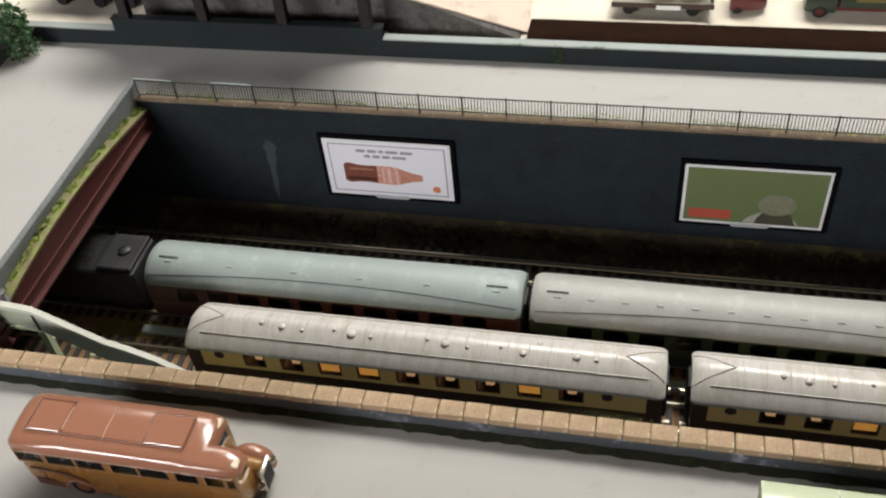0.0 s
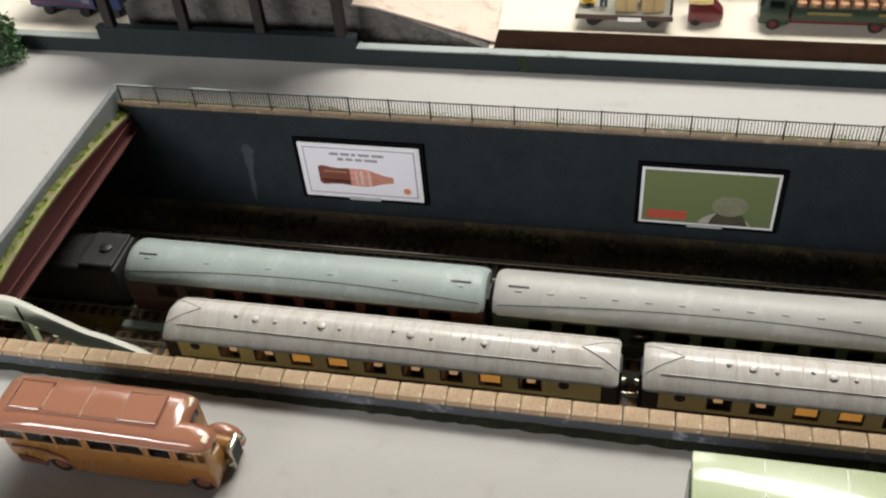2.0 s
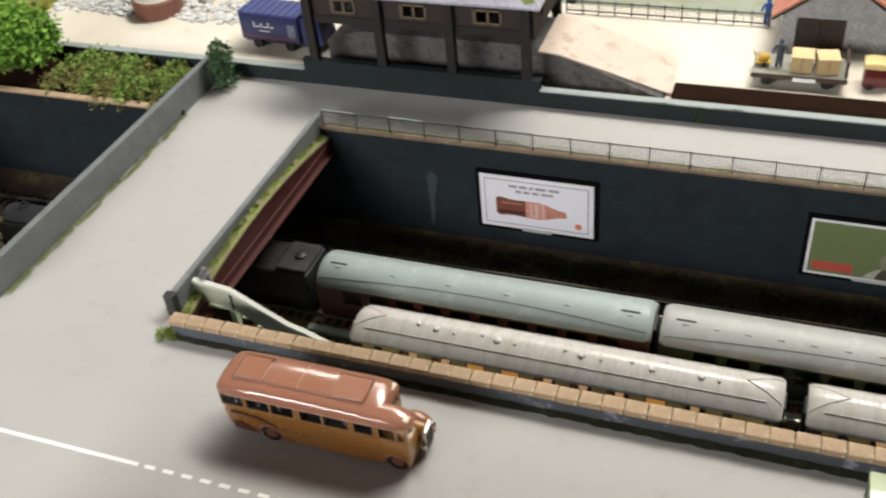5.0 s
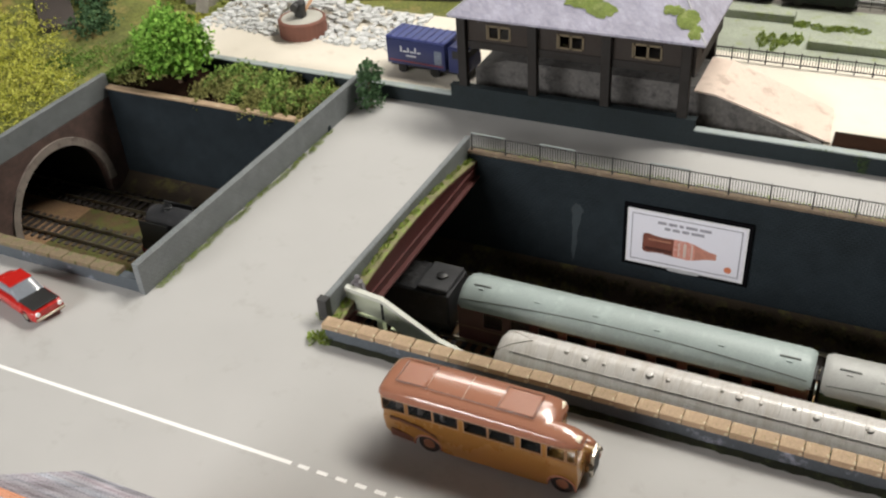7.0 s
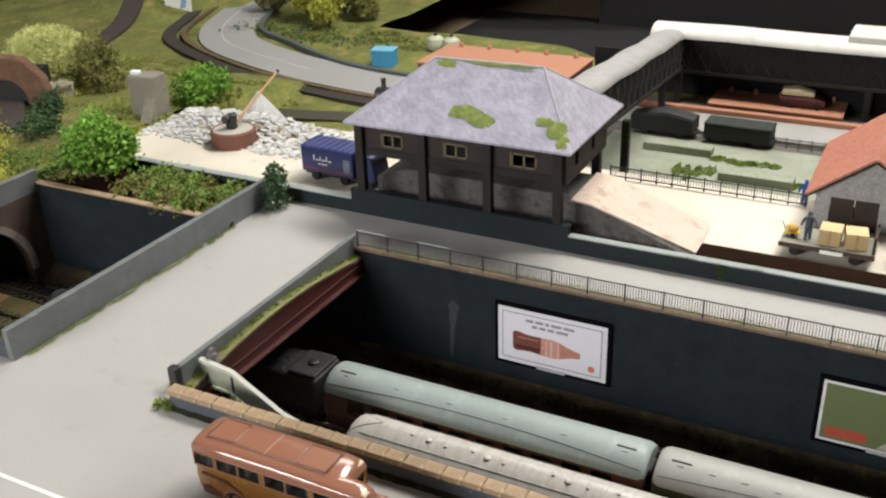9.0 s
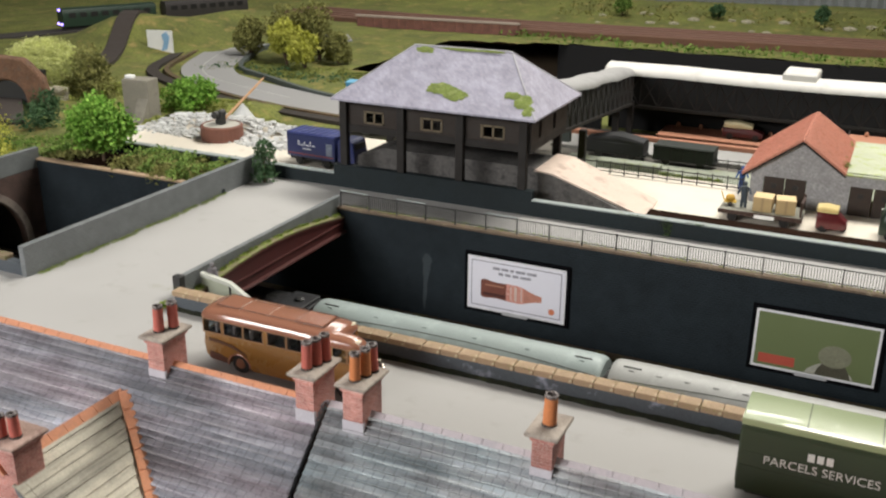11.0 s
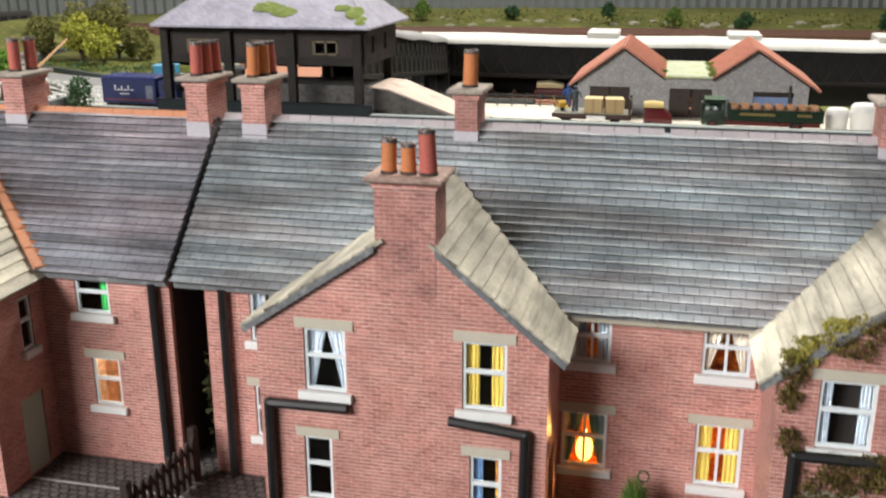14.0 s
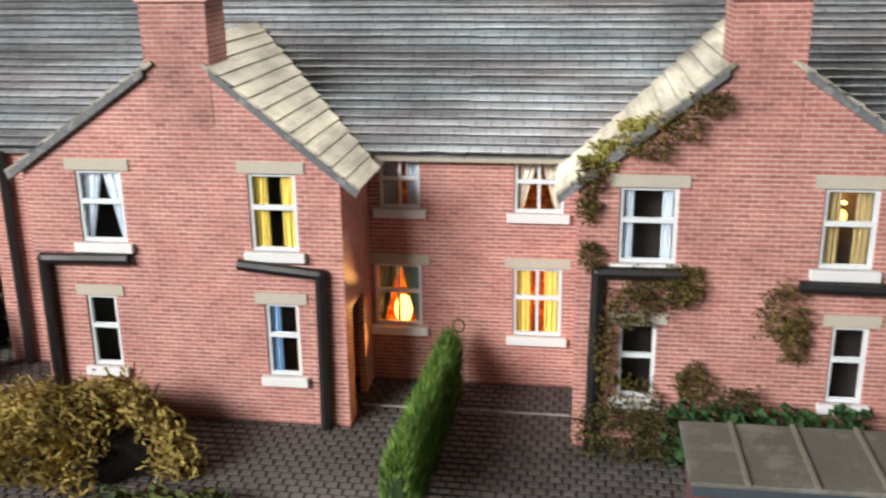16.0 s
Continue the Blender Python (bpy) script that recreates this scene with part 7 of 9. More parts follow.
def station():
    t = thing("station_building", 0, 0, 0, 0, "dark timber station building on posts with a hipped slate roof", "building")
    x0, x1, y0, y1 = -357, -181, 531.5, 628
    for i, x in enumerate((-360, -302, -245, -187)):
        for y in (533.2, 622):
            if y > 600 and i == 1:
                continue
            part("post", box(bmesh.new(), x - 3.6, x + 3.6, y - 2.6, y + 3.6, 211.7 if y < 600 else YARD, 276), TIMBER, t, "", 0.4)
    part("floor_frame", box(bmesh.new(), x0, x1, y0 + 3, y1, 243, 249), TIMBER, t)
    holes = [(-339.5, -320.5, 251.5, 263), (-283, -263, 251.5, 263), (-226, -205, 251.5, 263)]
    part("front_wall", cells(bmesh.new(), "x", x0, x1, 249, 274, y0 + 4, y0 + 6, holes), BOARDING, t)
    part("side_wall", cells(bmesh.new(), "y", y0 + 6, y1, 249, 274, x1 - 2, x1, [(553, 560, 252, 266), (590, 597, 252, 266)]), BOARDING, t)
    part("side_wall", cells(bmesh.new(), "y", y0 + 6, y1, 249, 274, x0, x0 + 2, []), BOARDING, t)
    part("back_wall", box(bmesh.new(), x0 + 2, x1 - 2, y1 - 2, y1, 249, 274), BOARDING, t)
    part("eaves_beam", box(bmesh.new(), x0 - 3, x1 + 3, y0 - 1, y0 + 3.5, 270, 275), TIMBER, t, "", 0.3)
    for a, b, c, d in holes:
        bm = bmesh.new()
        y = y0 + 3.4
        box(bm, a, a + 1.4, y, y + 1.2, c, d)
        box(bm, b - 1.4, b, y, y + 1.2, c, d)
        box(bm, a, b, y, y + 1.2, d - 1.4, d)
        box(bm, a, b, y, y + 1.2, c, c + 1.4)
        box(bm, (a + b) / 2 - 0.8, (a + b) / 2 + 0.8, y, y + 1.2, c, d)
        box(bm, a - 1, a + 0.4, y, y + 1.2, c, d)
        w = part("window", bm, OCHRE_FRAME, t, "ochre framed window")
        part("pane", box(bmesh.new(), a + 1, b - 1, y + 1.4, y + 1.6, c + 1, d - 1), PANE, w).visible_shadow = False
    # hipped roof
    ex0, ex1, ey0, ey1, ez, rz = -364, -172, 517, 640, 275.5, 318.5
    r = bmesh.new()
    lo = [r.verts.new(p) for p in ((ex0, ey0, ez), (ex1, ey0, ez), (ex1, ey1, ez), (ex0, ey1, ez))]
    hi = [r.verts.new(p) for p in ((-309, 575, rz), (-217, 578, rz))]
    dn = [r.verts.new(p) for p in ((ex0, ey0, ez - 1.6), (ex1, ey0, ez - 1.6), (ex1, ey1, ez - 1.6), (ex0, ey1, ez - 1.6))]
    for f in ((lo[0], lo[1], hi[1], hi[0]), (lo[1], lo[2], hi[1]), (lo[2], lo[3], hi[0], hi[1]), (lo[3], lo[0], hi[0]), tuple(dn[::-1])):
        r.faces.new(f)
    for k in range(4):
        r.faces.new((lo[k], dn[k], dn[(k + 1) % 4], lo[(k + 1) % 4]))
    roof = part("roof", r, ROOF_LILAC, t, "lilac-grey printed slate roof")
    caps = bmesh.new()
    rod(caps, (-309, 575, rz + 0.1), (-217, 578, rz + 0.1), 0.9, 0.9, 6)
    rod(caps, (-217, 578, rz), (ex1, ey0, ez), 0.7, 0.7, 6)
    rod(caps, (-309, 575, rz), (ex0, ey0, ez), 0.7, 0.7, 6)
    rod(caps, (-217, 578, rz), (ex1, ey1, ez), 0.7, 0.7, 6)
    part("hip_ridge", caps, mat("pale_ridge", (0.45, 0.45, 0.48), 0.7), roof)

    def on_front(x, f):
        return ey0 + (576 - ey0) * f, ez + (rz - ez) * f + 0.5
    g = random.Random(9)
    for cx, cf, wx, wf in ((-264, 0.33, 15, 0.085), (-250, 0.25, 11, 0.09), (-199, 0.33, 8, 0.06), (-188, 0.24, 8, 0.11), (-181, 0.12, 5, 0.08), (-298, 0.93, 10, 0.06), (-262, 0.975, 22, 0.022), (-236, 0.98, 14, 0.02)):
        bm = bmesh.new()
        mid = bm.verts.new((cx, on_front(cx, cf)[0], on_front(cx, cf)[1] + 0.4))
        rings = []
        for grow, lift in ((0.6, 0.35), (1.0, -0.3)):
            ring = []
            for k in range(26):
                a = 6.283 * k / 26
                r = grow * (1 + 0.3 * noise.noise((math.cos(a) * 2.4 + cx, math.sin(a) * 2.4, 2)) + g.uniform(-0.07, 0.07))
                x, f = cx + wx * r * math.cos(a), cf + wf * r * math.sin(a)
                y, z = on_front(x, f)
                ring.append(bm.verts.new((x, y, z + lift)))
            rings.append(ring)
        for k in range(26):
            j = (k + 1) % 26
            bm.faces.new((mid, rings[0][k], rings[0][j]))
            bm.faces.new((rings[0][k], rings[1][k], rings[1][j], rings[0][j]))
        part("moss_patch", bm, MOSS_MAT, roof, "patch of green roof moss", 0, True)
    return t


station()
solid("loading_dock", prism(bmesh.new(), [(-363, YARD), (-363, 213), (-336, 223), (-181, 223), (-181, YARD)], "y", 562, 612), STONE_DARK, "dark stone loading dock under the station building", "dock", 0.4, "structure")


def ramp():
    t = thing("loading_ramp", 0, 0, 0, 0, "stone ramp with a pale pinkish top", "ramp")
    side = bmesh.new()
    prism(side, [(-181, YARD), (-181, 222), (-168, 221), (-92, 192), (-90, YARD)], "y", 556, 606)
    part("body", side, STONE_DARK, t)
    top = bmesh.new()
    loft(top, [[(-184, 554, 222.2), (-184, 616, 222.2), (-184, 616, 223.6), (-184, 554, 223.6)], [(-168, 554, 221.2), (-168, 616, 221.2), (-168, 616, 222.6), (-168, 554, 222.6)], [(-86, 565, 190.4), (-90, 620, 190.4), (-90, 620, 191.6), (-86, 565, 191.6)]])
    part("ramp_surface", top, mat("pale_pink_concrete", (0.66, 0.54, 0.46), 0.85, var=0.12, fine=900, coarse=30, second=(0.46, 0.36, 0.30)), t, "pale pinkish concrete surface")


ramp()


DOOR_BROWN = mat("dark_brown_door_paint", (0.030, 0.017, 0.011), 0.6, var=0.25, fine=500, coarse=80)


def goods_shed():
    t = thing("goods_shed", 0, 655, YARD, 0, "grey stone goods shed with two red-tiled gables", "shed")
    x0, v0, v1, x1 = -17, 57, 105, 183
    a0, a1 = (x0 + v0) / 2 + 3, (v1 + x1) / 2 - 6
    ev, vz, ap = 31, 37, 61
    doors = [(-6, 30, 0, 27, True), (65, 102, 0, 29, False)]
    wall = bmesh.new()
    cells(wall, "x", x0, x1, 0, 26, 0, 3, [(d[0], d[1], d[2], min(d[3], 26)) for d in doors] + [(137, 171, 12, 25)])
    prism(wall, [(x0, 26), (x1, 26), (x1, ev), (a1, ap), (v1, vz), (v0, vz), (a0, ap), (x0, ev)], "y", 0, 3)
    part("front_wall", wall, STONE_GREY, t)
    part("side_wall", box(bmesh.new(), x0, x0 + 3, 3, 120, 0, ev), STONE_GREY, t)
    part("side_wall", box(bmesh.new(), x1 - 3, x1, 3, 120, 0, ev), STONE_GREY, t)
    part("back_wall", box(bmesh.new(), x0 + 3, x1 - 3, 118, 120, 0, ev), STONE_GREY, t)
    for a, b, c, d, shut in doors:
        for u0, u1, ajar in ((a, (a + b) / 2, 0), ((a + b) / 2, b, 0 if shut else 0.7)):
            leaf = part("door", box(bmesh.new(), u0 + 0.3 + ajar, u1 - 0.3, 1.2, 2.4, c, min(d, 26) - 0.3), DOOR_BROWN, t, "dark brown boarded door", 0.2)
            m = (u0 + u1) / 2 + ajar / 2
            part("window_pane", box(bmesh.new(), m - 2.2, m + 2.2, 0.9, 1.25, 15.5, 20), BLACK, leaf, "small dark door window")
    part("window_blind", box(bmesh.new(), 137, 171, 1.4, 2.4, 12, 20.5), mat("pale_blue_pane", (0.22, 0.30, 0.50), 0.3), t, "pale blue shop window")
    part("window_board", box(bmesh.new(), 137, 171, 1.0, 2.4, 20.6, 25), BOARDING, t, "brown board over the window")
    part("window_sill", box(bmesh.new(), 135, 173, -1, 1.4, 10.6, 12), TIMBER, t, "", 0.2)
    def plane(p, q, y0, y1, material, name, lab):
        n = Vector((-(q[1] - p[1]), q[0] - p[0])).normalized() * 1.6
        return part(name, prism(bmesh.new(), [p, q, (q[0] + n.x, q[1] + n.y), (p[0] + n.x, p[1] + n.y)], "y", y0, y1), material, t, lab, 0.2)
    for p, q in (((x0 - 7, ev - 5), (a0, ap)), ((a0, ap), (v0 + 3, vz - 1.6)), ((v1 - 3, vz - 1.6), (a1, ap)), ((a1, ap), (x1 + 9, ev - 5))):
        plane(p, q, -4, 124, RED_TILE, "roof_slope", "salmon red tiled slope")
        d = Vector((q[0] - p[0], q[1] - p[1]))
        n = Vector((-d.y, d.x)).normalized() * 1.7
        for k in range(22):
            yy = -3.6 + 5.8 * k
            part("tile_rib", rod(bmesh.new(), (p[0] + n.x, yy, p[1] + n.y), (q[0] + n.x, yy, q[1] + n.y), 0.55, 0.55, 5), RED_TILE, t)
        plane((p[0], p[1] - 1.8), (q[0], q[1] - 1.8), -4.6, -3.4, TIMBER, "barge_board", "dark barge board")
    plane((v0 + 3, vz - 1.6), (v1 - 3, vz - 1.6), -4, 124, mat("pale_mossy_lead", (0.42, 0.46, 0.33), 0.7, var=0.2, coarse=40, second=(0.30, 0.36, 0.12)), "link_roof", "pale mossy flat roof")
    g = random.Random(4)
    clumps("moss", [(g.choice((v0 + g.uniform(-5, 5), v1 + g.uniform(-5, 5))), g.uniform(0, 110), vz + 2, 4, 9, 1.0) for _ in range(16)], ROOF_MOSS, t, "yellow-green moss in the valleys", 90, 1.0, 52, 0.1)
    part("downpipe", rod(bmesh.new(), (167.5, -1.2, ev), (167.5, -1.2, 2), 1.3, 1.3, 8), IRON, t, "black downpipe", 0, True)


goods_shed()


def yard_fence(x, y, z, n, label):
    t = thing("yard_fence", x, y, z, 0, label, "fence", "low iron fences")
    post = part("post", box(bmesh.new(), -0.6, 0.6, -0.6, 0.6, -1, 13), IRON, t)
    for k in range(1, n + 1):
        piece("post", post.data, t, 14 * k)
    for z0 in (2, 10.6):
        part("rail", box(bmesh.new(), 0.6, 14 * n - 0.6, -0.3, 0.3, z0, z0 + 1), IRON, t)
    bar = part("bar", box(bmesh.new(), -0.25, 0.25, -0.25, 0.25, 3, 10.6), IRON, t)
    bar.location.x = 0.0023
    for k in range(n):
        for j in range(1, 6):
            if k or j > 1:
                piece("bar", bar.data, t, 14 * k + 2.33 * j)


yard_fence(-195, 688, YARD, 12, "low dark iron fence behind the yard")
yard_fence(-104, 1016, 120, 10, "low dark iron fence along the station road")


def crane():
    t = thing("quarry_crane", -573, 630, YARD, 0, "small hand crane on a round red-brown base", "crane")
    part("base", lathe(bmesh.new(), (0, 0, 0), [(23, -1), (23, 15), (21.5, 16.5), (20.5, 16.5), (20, 15.5)], 28), mat("red_brown_brick", (0.20, 0.085, 0.06), 0.8, var=0.2, coarse=100), t, "round red-brown brick base")
    part("deck", lathe(bmesh.new(), (0, 0, 0), [(19.8, 14), (19.8, 16)], 24), mat("pale_grey_deck", (0.46, 0.45, 0.40), 0.8), t, "pale deck")
    part("winch", box(bmesh.new(), -6, 4, -4, 4, 16, 31), IRON, t, "black winch", 1.2)
    part("winch_drum", rod(bmesh.new(), (-3, -8, 27), (-3, 8, 27), 4, 4, 12), IRON, t)
    part("jib", rod(bmesh.new(), (3, 2, 22), (2, 80, 54), 1.6, 1.0, 8), mat("pale_orange_jib", (0.55, 0.32, 0.17), 0.6), t, "pale orange timber jib")
    part("jib_head", box(bmesh.new(), 0.6, 3.4, 78.5, 81.5, 52.6, 56), IRON, t, "", 0.6)


crane()


def stone_heap():
    g = np.random.default_rng(8)
    verts, faces = [], []
    for _ in range(850):
        x, y = g.uniform(-690, -470), g.uniform(615, 700)
        h = 10 * math.exp(-((x + 600) / 80) ** 2) * math.exp(-((y - 680) / 30) ** 2)
        s = g.uniform(1.2, 4.4)
        c = np.array((x, y, YARD + h + s * 0.2))
        base = len(verts)
        for k in range(8):
            d = np.array((1 if k & 1 else -1, 1 if k & 2 else -1, 1 if k & 4 else -1)) * s * g.uniform(0.45, 0.9, 3) * np.array((1, 1, 0.6))
            verts.append(tuple((c + d) * 0.001))
        for f in ((0, 1, 3, 2), (4, 6, 7, 5), (0, 4, 5, 1), (2, 3, 7, 6), (0, 2, 6, 4), (1, 5, 7, 3)):
            faces.append(tuple(base + i for i in f))
    me = bpy.data.meshes.new("quarry_stones")
    me.from_pydata(verts, [], faces)
    me.materials.append(mat("white_quarry_stone", (0.66, 0.67, 0.66), 0.85, var=0.12, coarse=150, island=0.3))
    tagged(new("quarry_stones", me), "scattered white quarry stones in the yard", "stones", "", "stuff")


stone_heap()
bm = bmesh.new()
bmesh.ops.create_cone(bm, cap_ends=True, segments=9, radius1=34, radius2=1.5, depth=40, matrix=Matrix.Translation((-657, 780, 171)))
for v in bm.verts:
    v.co += Vector(noise.noise_vector(v.co * 0.05)) * 2
solid("gravel_cone", bm, mat("pale_gravel", (0.55, 0.56, 0.58), 0.9, var=0.15, bump=0.8), "conical pile of pale gravel", "pile", 0, "")


def tower():
    t = thing("concrete_tower", -716, 674, YARD, 8, "weathered grey-buff concrete tower block", "tower")
    conc = mat("buff_grey_concrete", (0.25, 0.235, 0.195), 0.85, var=0.2, coarse=40, second=(0.19, 0.175, 0.145))
    part("shaft", box(bmesh.new(), -20, 14, -16, 8, -2, 47), conc, t, "", 0.8)
    part("buttress", prism(bmesh.new(), [(-32, 0), (-16, 0), (-16, 26)], "x", 0, 14), conc, t)
    part("cap_stone", box(bmesh.new(), -18, -8, -12, -4, 47, 51), SILL, t, "small white block on top", 0.6)


tower()

# ---- yard vehicles and goods ----
def blue_trailer():
    t = thing("articulated_lorry", -420, 592, YARD, -3, "dark blue articulated box lorry with white marks", "lorry")
    blue = mat("dark_blue_enamel", (0.014, 0.022, 0.095), 0.4, coat=0.3, var=0.08)
    part("box_body", box(bmesh.new(), -34, 23, -14, 14, 8, 31), blue, t, "", 0.5)
    part("roof", box(bmesh.new(), -34.4, 23.4, -14.4, 14.4, 31, 33), mat("faded_blue_roof", (0.045, 0.06, 0.20), 0.45, coarse=40), t, "faded blue roof", 0.8)
    for k in range(8):
        part("roof_rib", box(bmesh.new(), -30 + 7 * k - 0.4, -30 + 7 * k + 0.4, -14.3, 14.3, 33, 33.5), blue, t)
    cab = bmesh.new()
    prism(cab, [(25, 7), (25, 29), (27, 30.4), (39, 30.4), (42, 28.5), (44, 19), (44.6, 10), (42, 7)], "y", -12, 12)
    cab = part("cab", cab, blue, t, "dark blue tractor cab", 0.6)
    part("side_window", box(bmesh.new(), 29, 38, -12.3, -11.8, 20, 27), BLACK, cab, "dark cab window", 0.2)
    part("windscreen", box(bmesh.new(), 42.0, 43.6, -9, 9, 20, 27), BLACK, cab, "dark windscreen", 0.3)
    for y in (-10.5, 10.5):
        wheel(t, 37, y, 4.4, 3)
    marks = mat("white_mark", (0.6, 0.62, 0.66), 0.5)
    for x, z, w, h in ((-20, 20, 1.2, 5), (-17.5, 20, 3.4, 1.4), (-13, 20, 1.2, 4), (-10.5, 20, 3.4, 1.4), (-6, 20, 1.2, 5), (-3.4, 20, 3, 1.4), (-15, 16.5, 10, 1.0)):
        part("mark_bar", box(bmesh.new(), x, x + w, -14.4, -13.9, z, z + h), marks, t, "white mark")
    part("stripe", box(bmesh.new(), -32, 21, -14.3, -13.9, 11, 12.0), mat("dull_red_stripe", (0.20, 0.03, 0.03), 0.5), t, "dull red stripe")
    part("side_panel", box(bmesh.new(), 13, 20, -14.4, -13.9, 13, 25), mat("blue_grey_panel", (0.16, 0.19, 0.25), 0.5, var=0.4, coarse=300), t, "pale blue-grey panel")
    for x in (-20, 12):
        for y in (-12, 12):
            wheel(t, x, y, 4.6, 3)
    part("chassis", box(bmesh.new(), -34, 42, -9, 9, 4, 8), BLACK, t)


blue_trailer()


def flat_trailer():
    t = thing("flat_trailer", 1, 607, YARD, 0, "flat goods trailer with a grey deck", "trailer")
    part("deck", box(bmesh.new(), -33, 33, -16, 16, 9, 11), mat("grey_deck_board", (0.26, 0.26, 0.215), 0.7, coarse=60), t, "", 0.2)
    part("plate_bar", box(bmesh.new(), -4, 12, -16.9, -16.5, 6.6, 9.6), SILL, t, "plain white plate")
    part("deck_edge", box(bmesh.new(), -33.6, 33.6, -16.5, -16, 7.4, 11), UMBER, t)
    part("headboard", box(bmesh.new(), 31, 33, -14, -12.6, 11, 24), UMBER, t, "", 0.2)
    part("headboard", box(bmesh.new(), 31, 33, 12.6, 14, 11, 24), UMBER, t, "", 0.2)
    part("headboard_rail", box(bmesh.new(), 31, 33, -12.6, 12.6, 20, 22), UMBER, t)
    part("chassis", box(bmesh.new(), -29, 33, -8, 8, 5, 9), BLACK, t)
    for x in (-22, 20):
        for y in (-12, 12):
            wheel(t, x, y, 4.2, 2.8, TYRE)


flat_trailer()


def crate(x, y, turn):
    t = thing("packing_crate", x, y, YARD + 11, turn, "buff cardboard packing crate on the flat trailer", "crate", "crates on the trailer")
    m = mat("buff_card", (0.52, 0.38, 0.19), 0.8, var=0.08, coarse=80)
    part("box", box(bmesh.new(), -7.6, 7.6, -8, 8, 0, 11.6), m, t, "", 0.3)
    part("lid", box(bmesh.new(), -7.8, 7.8, -8.2, 8.2, 11.6, 12.3), mat("buff_lid", (0.66, 0.50, 0.27), 0.8), t, "paler lid", 0.2)
    part("tape", box(bmesh.new(), -0.8, 0.8, -8.3, -7.9, 0, 12.2), mat("tape_tan", (0.42, 0.30, 0.15), 0.6), t)


crate(2, 604, 0)
crate(19.6, 604, 9)


def figure(x, y, z, cloth, label):
    bm = bmesh.new()
    for dx in (-1.6, 1.6):
        rod(bm, (dx, 0, 0), (dx * 0.7, 0, 10), 1.2, 1.5, 8)
    rod(bm, (0, 0, 9.5), (0, 0, 18), 2.6, 2.9, 10)
    rod(bm, (-3.2, 0, 17), (-5.4, -1.5, 11), 1.0, 0.8, 6)
    rod(bm, (3.2, 0, 17), (5.6, -2.5, 12.5), 1.0, 0.8, 6)
    bmesh.ops.create_uvsphere(bm, u_segments=10, v_segments=8, radius=1.9, matrix=Matrix.Translation((0, 0, 20.6)))
    ob = part("figurine", bm, mat("figurine_paint_%s" % label.split()[0], cloth, 0.6), None, "", 0, True)
    ob.location = (x / 1000, y / 1000, z / 1000)
    tagged(ob, label, "figurine")


figure(-14, 603, YARD + 11, (0.06, 0.08, 0.10), "slate-blue painted plastic figurine on the trailer")
figure(-319, 284, 186, (0.16, 0.15, 0.16), "grey painted plastic figurine at the top of the steps")
figure(-29, 693, YARD, (0.02, 0.08, 0.30), "blue painted plastic figurine by the shed")


def sack_truck():
    t = thing("sack_barrow", -25, 604, YARD + 11, 10, "small yellow sack barrow", "barrow")
    m = mat("yellow_enamel", (0.62, 0.40, 0.04), 0.45)
    part("tray", box(bmesh.new(), -5, 5, -4, 4, 3, 4.2), m, t, "", 0.3)
    part("sack", box(bmesh.new(), -3.6, 3.6, -3, 3, 4.2, 9), mat("yellow_sack", (0.60, 0.36, 0.06), 0.8, bump=0.8), t, "yellow sack", 1.4)
    part("handle", rod(bmesh.new(), (-5, 0, 4), (-8, 0, 12), 0.5, 0.5, 6), m, t)
    for y in (-4, 4):
        part("wheel", rod(bmesh.new(), (0, y - 0.5, 2), (0, y + 0.5, 2), 2, 2, 10), TYRE, t)


sack_truck()


def tractor():
    t = thing("tractor_unit", 55, 607, YARD, 0, "small maroon three-wheeled tractor unit with a cream roof", "lorry")
    t.scale = (0.84, 0.84, 0.84)
    red = mat("maroon_lorry_enamel", (0.12, 0.015, 0.018), 0.35, coat=0.4)
    body = bmesh.new()
    loft(body, [section(-12, 10.5, 4, 20, 2), section(6, 10.5, 4, 20, 2), section(13, 8.5, 4, 14, 3), section(16, 6, 5, 11, 2)])
    part("body", body, red, t, "", 0, True)
    part("windscreen", box(bmesh.new(), 5.6, 7.6, -8.4, 8.4, 14.6, 21), DARK_GLASS, t)
    roof = bmesh.new()
    loft(roof, [section(-12.6, 9.6, 20, 24.6, 2.6), section(-4, 10.6, 20, 26, 3), section(7, 9.8, 20, 24.6, 2.4)])
    part("cab_roof", roof, mat("cream_roof_enamel", (0.66, 0.52, 0.22), 0.35, coat=0.3), t, "cream roof", 0, True)
    for y in (-8.5, 8.5):
        wheel(t, -6, y, 4.8, 3)
    wheel(t, 12, 0, 4.2, 3)


tractor()


